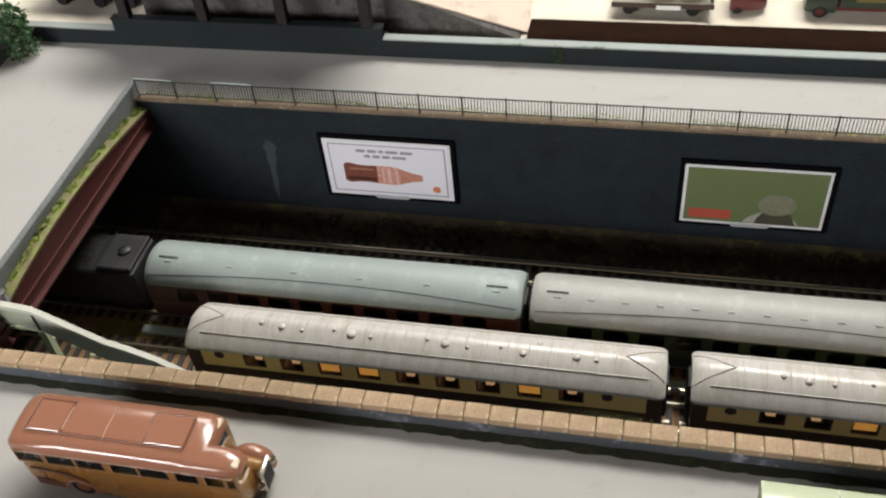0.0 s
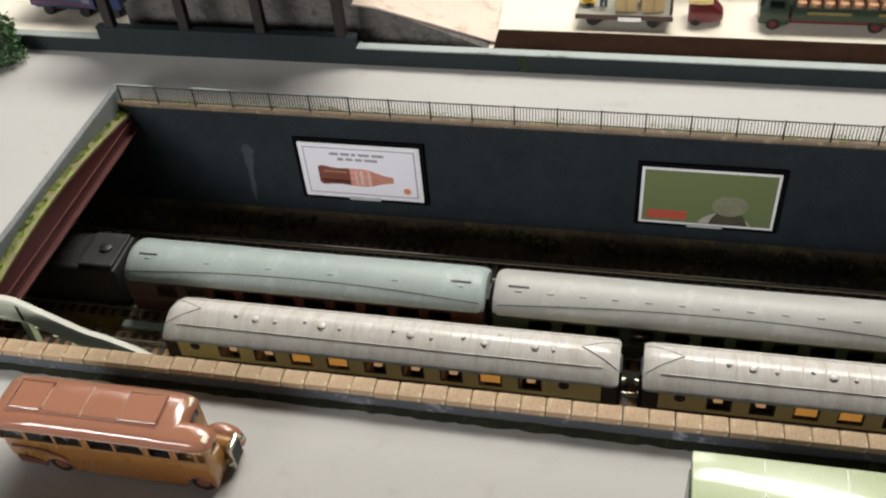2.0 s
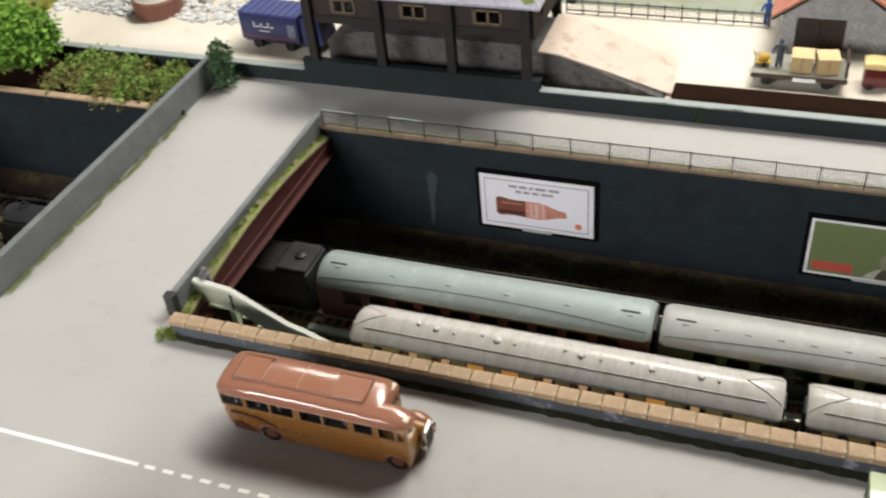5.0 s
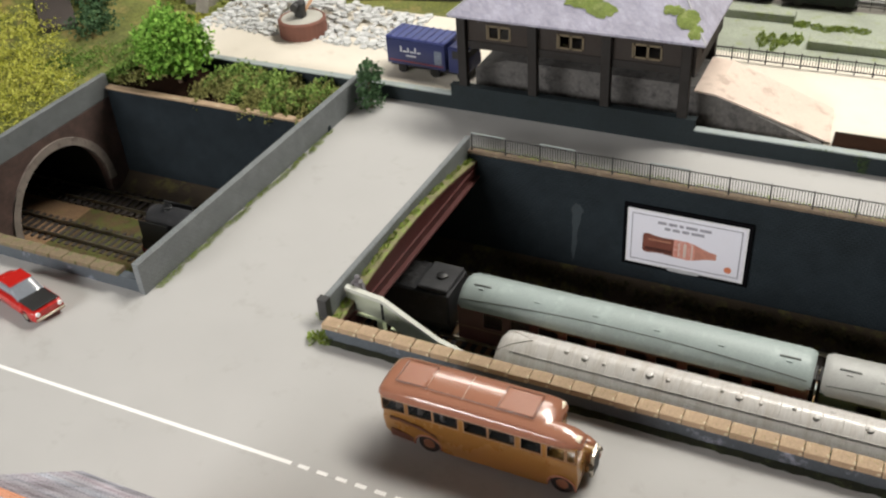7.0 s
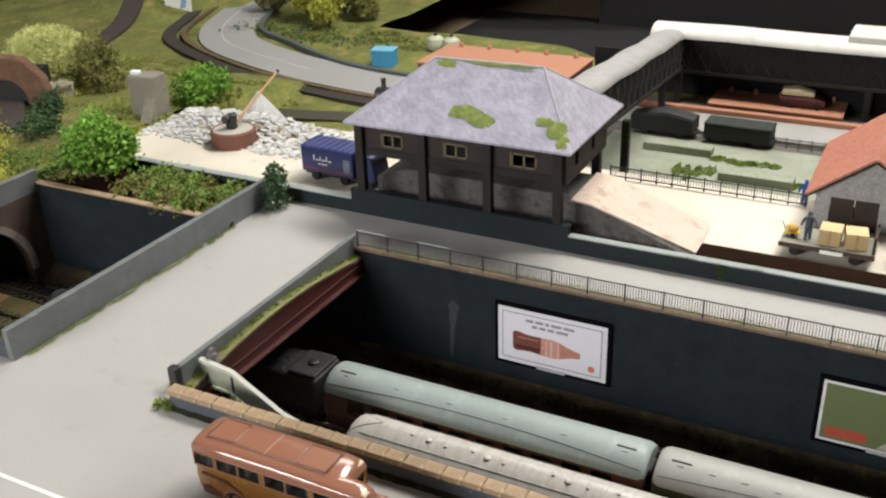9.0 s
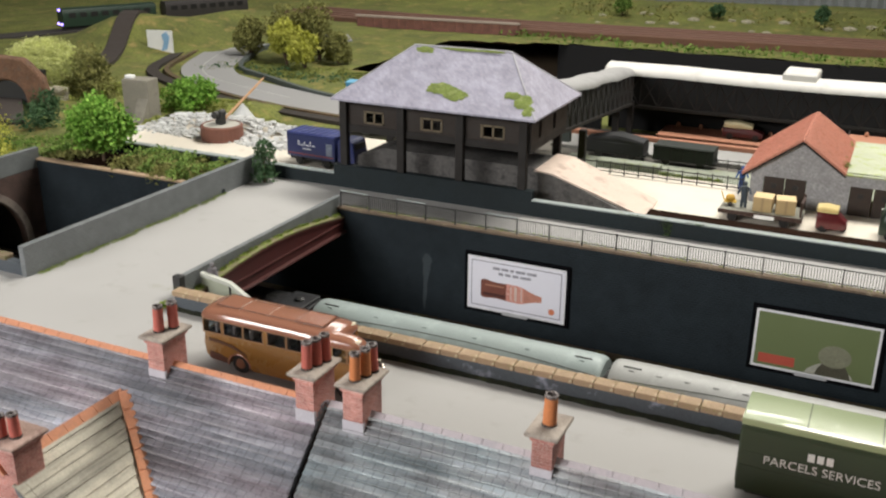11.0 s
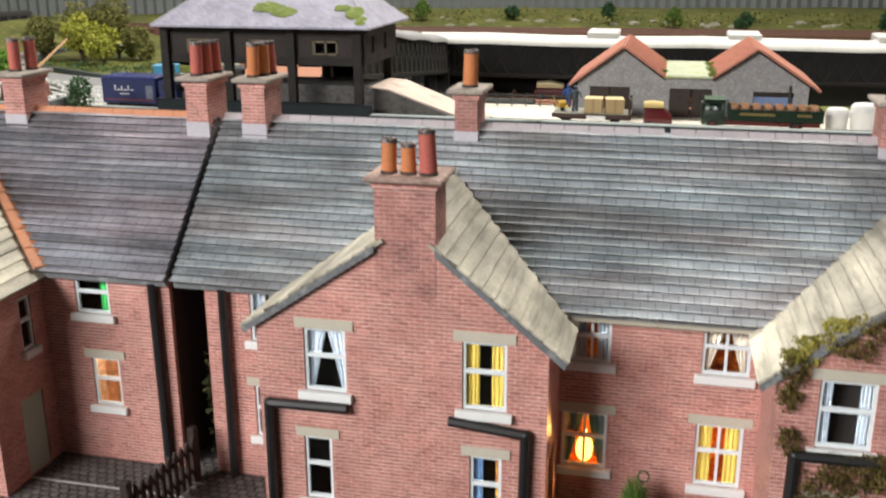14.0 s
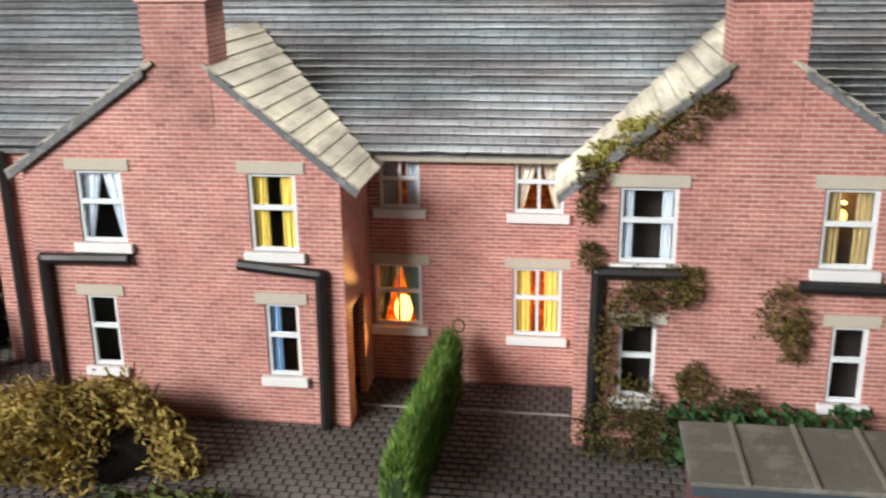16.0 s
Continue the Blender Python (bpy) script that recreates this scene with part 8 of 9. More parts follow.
def brewery_lorry():
    t = thing("dray_lorry", 136, 609, YARD, 0, "dark green flat lorry loaded with rows of barrels", "lorry")
    t.scale = (0.95, 0.92, 0.86)
    green = mat("dray_green_enamel", (0.008, 0.026, 0.014), 0.35, coat=0.3)
    red = mat("dray_red_enamel", (0.11, 0.012, 0.01), 0.45)
    cab = bmesh.new()
    loft(cab, [section(-46, 11, 5, 20, 3), section(-43, 13, 5, 28, 4), section(-26, 13, 5, 29, 4)])
    part("cab", cab, green, t, "", 0, True)
    part("cab_roof", box(bmesh.new(), -44, -26, -11, 11, 28.6, 30), mat("pale_green_cab_roof", (0.07, 0.12, 0.075), 0.4), t, "pale green cab roof", 0.7)
    part("side_window", box(bmesh.new(), -40, -30, -13.3, -12.6, 19, 25.6), DARK_GLASS, t)
    part("windscreen", box(bmesh.new(), -46.4, -43.6, -9.5, 9.5, 19, 25), DARK_GLASS, t)
    part("flat_bed", box(bmesh.new(), -24, 56, -14, 14, 10, 12), green, t, "", 0.2)
    for y in (-14, 13.4):
        part("side_board", box(bmesh.new(), -24, 56, y, y + 0.6, 12, 21), green, t)
    part("tail_board", box(bmesh.new(), 55.4, 56, -13.4, 13.4, 12, 21), green, t)
    part("headboard", box(bmesh.new(), -24, -22.6, -13.4, 13.4, 12, 27), green, t)
    part("chassis", box(bmesh.new(), -42, 54, -10, 10, 5, 10), red, t, "red chassis", 0.3)
    gilt = mat("gilt_mark", (0.20, 0.155, 0.05), 0.4)
    for x, w in ((-14, 30), (34, 12)):
        part("mark_bar", box(bmesh.new(), x, x + w, -14.2, -13.9, 15.4, 18), gilt, t, "gilt bar of unreadable lettering")
    for x in (-36, 34):
        for y in (-11.5, 11.5):
            wheel(t, x, y, 5.2, 3.4, red)
    wood = mat("barrel_wood", (0.42, 0.22, 0.11), 0.6, var=0.15, coarse=150)
    hoop = mat("barrel_hoop", (0.16, 0.10, 0.07), 0.5)
    first = None
    for k in range(8):
        for j in range(3):
            x, y = -18 + 9.6 * k, -9 + 9 * j
            if first is None:
                first = thing("barrel", 136 + 0.95 * x, 609 + 0.9 * y, YARD + 10.4, 0, "small pale brown wooden barrel on the lorry", "barrel", "barrels on the lorry")
                part("cask", lathe(bmesh.new(), (0, 0, 0), [(3.0, 0), (3.6, 2.2), (3.85, 5), (3.6, 7.8), (3.0, 10), (2.6, 10), (2.6, 9.4)], 14), wood, first, "", 0, True)
                part("hoop", lathe(bmesh.new(), (0, 0, 7.2), [(3.8, 0), (3.6, 1.1)], 14), hoop, first)
                part("hoop", lathe(bmesh.new(), (0, 0, 1.6), [(3.6, 0), (3.8, 1.1)], 14), hoop, first)
            else:
                copy_thing(first, pose((136 + 0.95 * x) / 1000, (609 + 0.9 * y) / 1000, (YARD + 10.4) / 1000, 0, 0, 40 * k + 15 * j))


brewery_lorry()
WHITE_PLASTIC = mat("white_plastic", (0.78, 0.78, 0.76), 0.4, var=0.04)
for x, y, s in ((203, 622, 1.0), (224, 620, 1.25), (240, 614, 1.05), (258, 622, 1.1)):
    d = thing("white_tub", x, y, YARD, 0, "plain white tub standing in the yard", "tub", "white tubs")
    part("tub", lathe(bmesh.new(), (0, 0, 0), [(8.4 * s, 0), (9.4 * s, 12 * s), (9.0 * s, 16 * s), (7.2 * s, 18 * s)], 18), WHITE_PLASTIC, d, "", 0, True)
    part("rim", lathe(bmesh.new(), (0, 0, 12 * s), [(9.8 * s, 0), (9.8 * s, 1.2)], 18), WHITE_PLASTIC, d)

# planting round the bridge and the west cutting
GREEN_A = leaf_mat("mid_green_leaves", (0.09, 0.17, 0.03), (0.22, 0.34, 0.07))
BRIGHT = leaf_mat("bright_green_leaves", (0.09, 0.24, 0.02), (0.36, 0.62, 0.11))
GREEN_B = leaf_mat("fresh_green_leaves", (0.11, 0.20, 0.04), (0.30, 0.42, 0.10))
DARKLEAF = leaf_mat("dark_green_leaves", (0.04, 0.09, 0.04), (0.10, 0.19, 0.08))
OLIVE = leaf_mat("olive_leaves", (0.15, 0.16, 0.045), (0.34, 0.33, 0.11))
YELLOW = leaf_mat("yellow_green_leaves", (0.36, 0.38, 0.04), (0.62, 0.62, 0.14))
b = thing("bush", -435, 512, 190, 0, "upright dark green bush at the end of the bridge", "bush")
clumps("foliage", [(0, 0, 8, 11, 10, 10), (0, 0, 20, 11, 10, 12), (1, 0, 32, 9, 8, 9)], DARKLEAF, b, "", 420, 1.5, 61)
part("stem", rod(bmesh.new(), (0, 0, -1), (0, 0, 26), 2, 1, 6), BARK, b)
tree(-620, 500, 190, 70, 34, BRIGHT, "bushy bright green tree beside the west cutting", "tree", 0.2, 330, 2.3, 62, "", 16)
rough_run("shrub_bed", -590, -465, 478, 520, 194, 8, OLIVE, "olive green shrubs behind the west cutting", 300, 1.5, 63, 30)
rough_run("shrub_bed", -585, -470, 482, 522, 198, 7, GREEN_B, "mid green shrubs behind the west cutting", 300, 1.6, 64, 14)
rough_run("scrub_bed", -672, -640, 480, 530, 192, 5, OLIVE, "olive scrub by the tunnel", 200, 1.8, 65, 5)
tagged(clumps("wall_creeper", [(-62, 530.4, 200, 5, 0.5, 4), (-61, 530.4, 194, 3, 0.5, 5), (-90, 530.6, 203.6, 14, 0.8, 0.6), (-40, 530.6, 203.6, 10, 0.8, 0.6)], leaf_mat("wall_moss", (0.03, 0.06, 0.02), (0.10, 0.15, 0.05)), None, "", 160, 0.5, 66), "green moss streak on the yard wall", "plants", "", "stuff")

# ---- far landscape ----
GRASS = mat("static_grass", (0.18, 0.20, 0.045), 0.95, var=0.5, fine=260, coarse=14, bump=0.8, dist=0.0012, second=(0.27, 0.215, 0.07), amount=0.42)
TRACK_BROWN = mat("rusty_track_bed", (0.17, 0.085, 0.055), 0.9, var=0.3, fine=900, coarse=30, bump=0.7, second=(0.13, 0.075, 0.05))
PINK_PLATFORM = mat("terracotta_platform", (0.46, 0.215, 0.135), 0.8, var=0.12, coarse=30, second=(0.44, 0.19, 0.12))
PALE_GREEN = mat("pale_green_grey_platform", (0.33, 0.36, 0.29), 0.85, var=0.25, fine=500, coarse=30, second=(0.24, 0.28, 0.14), amount=0.4)


def ease(v, a, b):
    v = min(max((v - a) / (b - a), 0.0), 1.0)
    return v * v * (3 - 2 * v)


def height(x, y):
    low = 116 + 34 * ease(-x, 330, 470)
    z = 189 + (low - 189) * ease(y, 705, 800) if x > -690 else 189 + (150 - 189) * ease(y, 720, 1000)
    z += 34 * math.exp(-((x + 960) / 150) ** 2 - ((y - 600) / 120) ** 2)
    z += 55 * math.exp(-((x + 1300) / 105) ** 2 - ((y - 1290) / 120) ** 2) + 30 * math.exp(-((x + 1240) / 110) ** 2 - ((y - 1500) / 180) ** 2)
    z += 26 * math.exp(-((x + 1180) / 90) ** 2 - ((y - 1560) / 160) ** 2)
    z += (150 - low) * ease(y, 1560, 1640)
    z += 30 * ease(y, 2060, 2350) - 6 * math.exp(-((y - 1900) / 90) ** 2)
    return z + 3.0 * noise.noise((x * 0.012, y * 0.012, 0)) + 1.2 * noise.noise((x * 0.05, y * 0.05, 3))


def landscape():
    step = 24
    xs = list(range(-2600, 1800, step))
    ys = list(range(250, 3300, step))
    bm = bmesh.new()
    grid = {}
    for x in xs:
        for y in ys:
            if x > -690 and y < 705:
                continue
            if x > -770 and 1258 < y < 1640 + min(90, max(0, x + 760) * 0.3):
                continue
            grid[x, y] = bm.verts.new((x, y, height(x, y)))
    for x in xs:
        for y in ys:
            q = [grid.get(k) for k in ((x, y), (x + step, y), (x + step, y + step), (x, y + step))]
            if all(q):
                bm.faces.new(q)
    solid("ground", bm, GRASS, "rolling model landscape of green and straw-yellow static grass", "ground", 0, "structure", True)


landscape()
pit = bmesh.new()
box(pit, -800, 1800, 1158, 1780, 62, 66)
solid("operating_well", pit, BLACK_CLOTH, "black cloth in the gap behind the station", "cloth")
solid("operating_well_wall", cells(bmesh.new(), "x", -560, 1800, 66, 148, 1736, 1742, []), BLACK_CLOTH, "black cloth in the gap behind the station", "cloth")


def ribbon(name, centre, half, z_up, material, label, category, thick=2.0, flat=None):
    """A strip of road or track bed laid over the landscape along a line of points."""
    pts = []
    for (x0, y0), (x1, y1), (x2, y2), (x3, y3) in zip([centre[0]] + centre, centre, centre[1:], centre[2:] + [centre[-1]]):
        for k in range(10):
            s = k / 10
            q = [0.5 * ((2 * b) + (c - a) * s + (2 * a - 5 * b + 4 * c - d) * s * s + (3 * b - a - 3 * c + d) * s ** 3) for a, b, c, d in ((x0, x1, x2, x3), (y0, y1, y2, y3))]
            pts.append(Vector((q[0], q[1], 0)))
    pts.append(Vector((*centre[-1], 0)))
    secs = []
    for i, p in enumerate(pts):
        d = (pts[min(i + 1, len(pts) - 1)] - pts[max(i - 1, 0)]).normalized()
        n = Vector((-d.y, d.x, 0)) * half
        z = flat if flat is not None else height(p.x, p.y)
        a, b = p + n, p - n
        secs.append([(a.x, a.y, z + z_up), (b.x, b.y, z + z_up), (b.x, b.y, z - 14), (a.x, a.y, z - 14)])
    return solid(name, loft(bmesh.new(), secs), material, label, category)


VERGE_BROWN = mat("olive_brown_verge", (0.13, 0.085, 0.045), 0.9, var=0.4, fine=300, coarse=40, bump=0.8, second=(0.10, 0.11, 0.035))
FAR_ROAD = mat("far_grey_road", (0.30, 0.30, 0.30), 0.7, var=0.08, coarse=20)
LINE = [(-330, 955), (-520, 965), (-720, 995), (-900, 1060), (-985, 1130), (-1040, 1230), (-1085, 1370), (-1060, 1490), (-960, 1570)]
ribbon("curved_road", LINE, 44, 4, FAR_ROAD, "curving grey model road", "road", flat=150)
ribbon("curved_road_line", [(x - 10, y) for x, y in LINE[2:]], 0.9, 4.2, mat("worn_road_line", (0.50, 0.50, 0.49), 0.7), "white line along the curving road", "road marking", flat=150)
ribbon("road_kerb", [(x + 37 - 8 * i * 0.3, y + 46 - 4 * i) for i, (x, y) in enumerate(LINE[:3])] + [(-850, 1112), (-935, 1160), (-985, 1240), (-1035, 1370), (-1012, 1470)], 4, 8, mat("dark_kerb", (0.07, 0.085, 0.08), 0.7), "dark kerb round the grass island", "kerb", flat=150)
ribbon("road_verge", [(x - 30 + 4 * i, y - 52) for i, (x, y) in enumerate(LINE[:4])] + [(-1035, 1085), (-1090, 1180), (-1140, 1330)], 4, 6, VERGE_BROWN, "brown verge along the road", "verge", flat=150)
ribbon("curved_track", [(-800, 545), (-960, 700), (-1090, 900), (-1190, 1105), (-1310, 1330), (-1400, 1600)], 17, 5, mat("dark_track_bed", (0.05, 0.04, 0.035), 0.9, bump=0.8), "dark curving track through the grass", "track")
ribbon("loop_track", [(x - 36 + 5 * i, y - 70) for i, (x, y) in enumerate(LINE[:4])] + [(-1052, 1070), (-1110, 1170), (-1162, 1325), (-1150, 1480)], 10, 5, mat("dark_loop_bed", (0.04, 0.032, 0.026), 0.9, var=0.4, fine=300, bump=0.8), "dark track bed beside the curving road", "track", flat=150)
ribbon("far_line", [(-1300, 1890), (-900, 1880), (-300, 1930), (300, 1985), (1700, 2060)], 80, 10, TRACK_BROWN, "rusty brown double track on the far bank", "track", flat=150)
for dy in (-48, -18, 22, 52):
    ribbon("far_rail", [(-1300, 1890 + dy), (-900, 1880 + dy), (-300, 1930 + dy), (300, 1985 + dy), (1700, 2060 + dy)], 2, 12, mat("rusty_rail", (0.22, 0.12, 0.09), 0.5), "rusty rail on the far bank", "rail", flat=150)


def far_bridge():
    t = thing("girder_bridge", -860, 1775, 150, 6, "red-brown brick and girder bridge on the far line", "bridge")
    m = brick_mat("far_red_brick", (0.30, 0.12, 0.09), (0.24, 0.10, 0.075), (0.16, 0.09, 0.075), 9, 4, 0.6)
    part("side_wall", box(bmesh.new(), -190, 190, -4, 4, -22, 22), m, t)
    part("coping", box(bmesh.new(), -192, 192, -6, 6, 22, 26), mat("pale_bridge_coping", (0.40, 0.33, 0.28), 0.8), t)
    for k in range(20):
        part("pier", box(bmesh.new(), -186 + 19.5 * k - 2, -186 + 19.5 * k + 2, -6, -4, -22, 22), m, t)


far_bridge()

# station: platforms, footbridge, wagons
solid("station_floor", box(bmesh.new(), -690, 1400, 790, 1160, 66, 119.5), mat("station_ballast", (0.16, 0.15, 0.13), 0.9, var=0.25, bump=0.7, coarse=25), "grey ballast of the station", "ground")
for i, (a, b, c, d, h) in enumerate(((-270, 60, 838, 858, 126), (-239, -161, 948, 966, 131), (-139, -62, 886, 906, 131), (-30, 300, 930, 952, 129))):
    solid("old_platform_%d" % (i + 1), box(bmesh.new(), a, b, c, d, 117, h), PALE_GREEN, "pale green-grey derelict platform", "platform", 0.8)
solid("platform_apron", box(bmesh.new(), -290, 310, 820, 1000, 117, 122), PALE_GREEN, "pale green-grey weathered apron between the platforms", "platform", 0.5)
for a, b, c, d in ((-160, -88, 936, 950), (-188, -148, 882, 908), (-62, -34, 892, 902), (20, 90, 900, 915)):
    rough_run("platform_weeds", a, b, c, d, 122.5, 1.8, MOSS, "low green weeds on the derelict platforms", 420, 0.9, 371 + a, 8)
solid("station_road", box(bmesh.new(), -330, 1300, 1030, 1096, 117, 124), mat("pale_grey_platform", (0.36, 0.36, 0.35), 0.8, coarse=30), "pale grey platform road", "road", 0.5)
solid("platform_edge", box(bmesh.new(), -340, 1300, 1096, 1106, 117, 130), PINK_PLATFORM, "terracotta platform edge", "platform", 0.5)


def platform_block(x0, x1, y0, y1, h, label):
    t = thing("brick_platform", 0, 0, 117, 0, label, "platform", "terracotta platforms")
    part("body", box(bmesh.new(), x0, x1, y0, y1, -51 if y1 > 1160 else 0, h), mat("dark_brick_side", (0.20, 0.09, 0.06), 0.8), t)
    part("top", box(bmesh.new(), x0 - 2, x1 + 2, y0 - 2, y1 + 2, h, h + 2.5), PINK_PLATFORM, t, "terracotta top", 0.4)
    g = random.Random(int(x0))
    for k in range(5):
        x = x0 + (x1 - x0) * (k + 0.5) / 5
        part("bollard", lathe(bmesh.new(), (x, y1 - 6, h + 2.5), [(3, 0), (3.4, 3), (2.2, 6), (0.6, 7)], 10), PINK_PLATFORM, t, "", 0, True)


platform_block(-205, -45, 1125, 1188, 10, "terracotta topped brick platform with small bollards")
platform_block(40, 240, 1190, 1250, 10, "terracotta topped brick platform behind the goods shed")
platform_block(-590, -372, 1050, 1150, 45.5, "terracotta topped brick platform beside the road")


def covered_bridge():
    """Footbridge with a white barrel roof on dark lattice sides: one arm back from the building, one across."""
    t = thing("covered_footbridge", 0, 0, 0, 0, "covered footbridge with a white curved roof on dark lattice sides", "footbridge")
    white = mat("white_canopy_roof", (0.62, 0.61, 0.58), 0.6, var=0.08, coarse=18, second=(0.5, 0.49, 0.46))
    grey = mat("grey_canopy_roof", (0.36, 0.36, 0.36), 0.6, var=0.15, coarse=25, second=(0.28, 0.28, 0.28))
    def barrel(p, q, half, rise, drop):
        d = (Vector(q) - Vector(p))
        n = Vector((-d.y, d.x, 0)).normalized()
        secs = []
        for k in range(13):
            c = Vector(p) + d * (k / 12)
            wob = 1.2 * math.sin(k * 1.9)
            top = [c + n * half * math.cos(math.pi * j / 8) + Vector((0, 0, rise * math.sin(math.pi * j / 8) + wob)) for j in range(9)]
            low = [v - Vector((0, 0, 2)) for v in top[::-1]]
            secs.append([tuple(v) for v in top + low])
        part("roof", loft(bmesh.new(), secs), white if half > 20 else grey, t, "white curved roof", 0, True)
        for s in (-1, 1):
            bm = bmesh.new()
            a, b = Vector(p) + n * s * (half - 3), Vector(q) + n * s * (half - 3)
            steps = max(int(d.length / 26), 2)
            for k in range(steps):
                u, v = a.lerp(b, k / steps), a.lerp(b, (k + 1) / steps)
                lo, hi = Vector((0, 0, -drop)), Vector((0, 0, -1))
                for m, o in ((u + lo, v + hi), (u + hi, v + lo), (u + lo, u + hi)):
                    rod(bm, m, o, 1.6, 1.6, 4)
            rod(bm, a - Vector((0, 0, drop)), b - Vector((0, 0, drop)), 3, 3, 5)
            rod(bm, a, b, 2, 2, 5)
            part("lattice", bm, TIMBER, t, "dark lattice side")
            board = [tuple(e + n * w + Vector((0, 0, h))) for e in (a, b) for w, h in ((0.5, -drop), (-0.5, -drop), (-0.5, -2), (0.5, -2))]
            part("side_board", loft(bmesh.new(), [board[:4], board[4:]]), BLACK_CLOTH, t, "black side")
        secs = []
        for c in (Vector(p), Vector(q)):
            secs.append([tuple(c + n * (half - 5) + Vector((0, 0, -drop))), tuple(c - n * (half - 5) + Vector((0, 0, -drop))), tuple(c - n * (half - 5) + Vector((0, 0, -drop - 4))), tuple(c + n * (half - 5) + Vector((0, 0, -drop - 4)))])
        part("walkway", loft(bmesh.new(), secs), TIMBER, t)
    barrel((-240, 640, 262), (-266, 1150, 206), 19, 9, 42)
    barrel((-292, 1166, 206), (900, 1166, 206), 26, 12, 44)
    for x in (-30, 160, 350):
        part("roof_box", box(bmesh.new(), x - 22, x + 22, 1150, 1210, 208, 224), white, t, "white stair cover", 2)
    for x, y in ((-255, 1080), (-250, 1140), (-20, 1150), (-20, 1186), (190, 1150), (190, 1186), (400, 1150), (-225, 830)):
        part("post", box(bmesh.new(), x - 4, x + 4, y - 4, y + 4, 117, 170 if y > 1000 else 196), TIMBER, t, "", 0.5)


covered_bridge()
# Added black sheets stand for the shade under the footbridge.
for x0, x1, y, top in ((-371, -296, 1156, 180), (-296, 38, 1191.5, 172), (38, 900, 1257, 172)):
    solid("under_bridge_dark", box(bmesh.new(), x0, x1, y, y + 3, 60, top), BLACK_CLOTH, "added black sheet standing for the shade under the footbridge", "screen", 0, "structure")


def wagon(x, y, tone, label, heap=True):
    t = thing("goods_wagon", x, y, 121, -1, label, "wagon", "goods wagons")
    m = mat("wagon_sheet_%d" % int(x + 900), tone, 0.7, var=0.25, coarse=60)
    part("body", box(bmesh.new(), -38, 38, -15, 15, 8, 22), m, t, "", 0.6)
    load = bmesh.new()
    if heap:
        loft(load, [section(-38, 14.5, 20, 25, 4), section(-20, 15, 20, 29, 5), section(2, 14, 20, 33, 8), section(20, 15, 20, 30, 5), section(38, 14.5, 20, 26, 4)])
        part("tarpaulin", load, m, t, "dark sheeted load", 0, True)
    else:
        for k in range(5):
            part("strap", box(bmesh.new(), -31 + 15 * k, -29.4 + 15 * k, -15.5, -15, 8, 25), BLACK, t)
        part("cover", box(load, -38.6, 38.6, -15.4, 15.4, 22, 26), m, t, "flat dark green sheet", 1.2)
    part("frame", box(bmesh.new(), -40, 40, -10, 10, 5, 8), BLACK, t)
    for dx in (-22, 22):
        bm = bmesh.new()
        for s in (-8.9, 8.9):
            rod(bm, (dx, s - 1.2, 5), (dx, s + 1.2, 5), 5, 5, 14)
        part("wheelset", bm, WHEEL, t)


wagon(-232, 1012, (0.022, 0.023, 0.025), "black sheeted goods wagon")
wagon(-143, 1010, (0.019, 0.025, 0.021), "dark green goods wagon with a flat sheet", False)


def old_van():
    t = thing("delivery_van", -93, 1150, 129.5, 0, "old maroon delivery van with a cream top", "van")
    b = bmesh.new()
    loft(b, [section(-27, 10, 4, 16, 3), section(10, 11, 4, 16, 2), section(26, 9, 4, 12, 3)])
    part("body", b, mat("maroon_van_enamel", (0.08, 0.012, 0.014), 0.4), t, "", 0, True)
    r = bmesh.new()
    loft(r, [section(-26, 9.4, 16, 24, 4), section(-8, 10, 16, 26, 5), section(12, 9, 16, 22, 4)])
    part("cream_top", r, mat("cream_van_top", (0.66, 0.58, 0.36), 0.4), t, "cream upper body", 0, True)
    for x in (-17, 17):
        for y in (-9, 9):
            wheel(t, x, y, 4.5, 3)


old_van()
for x, y, z in ((-652, 1066, 156),):
    t = thing("blue_skip", x, y, z, 12, "bright blue box beside the road", "box")
    part("box", box(bmesh.new(), -16, 16, -12, 12, -8, 16), mat("bright_blue_paint", (0.05, 0.32, 0.60), 0.5, coarse=40), t, "", 0.8)
    part("lid", box(bmesh.new(), -17, 17, -13, 13, 16, 18), mat("pale_blue_lid", (0.16, 0.45, 0.66), 0.5), t, "paler lid", 0.5)
for x in (-622, -596):
    t = thing("storage_tank", x, 1166, 150, 0, "pale rounded storage tank", "tank", "storage tanks")
    part("tank", lathe(bmesh.new(), (0, 0, 0), [(9, 0), (13, 4), (14, 10), (12, 17), (6, 21), (1, 22)], 16), mat("cream_tank", (0.48, 0.50, 0.38), 0.5), t, "", 0, True)
    part("cap", lathe(bmesh.new(), (0, 0, 21.5), [(3, 0), (2.5, 4)], 10), IRON, t)
t = thing("sign_board", -1165, 1224, 150, 14, "white sign board with a pale blue patch", "sign")
part("board", box(bmesh.new(), -25, 25, -1, 1, 0, 46), SILL, t)
part("patch", prism(bmesh.new(), [(2, 8), (14, 12), (20, 34), (14, 44), (4, 38), (8, 24)], "y", -1.6, -0.9), mat("pale_blue_print", (0.25, 0.45, 0.68), 0.6), t, "pale blue patch")
for x in (-18, 18):
    part("post", rod(bmesh.new(), (x, 2, -14), (x, 2, 30), 2, 2, 6), SILL, t)


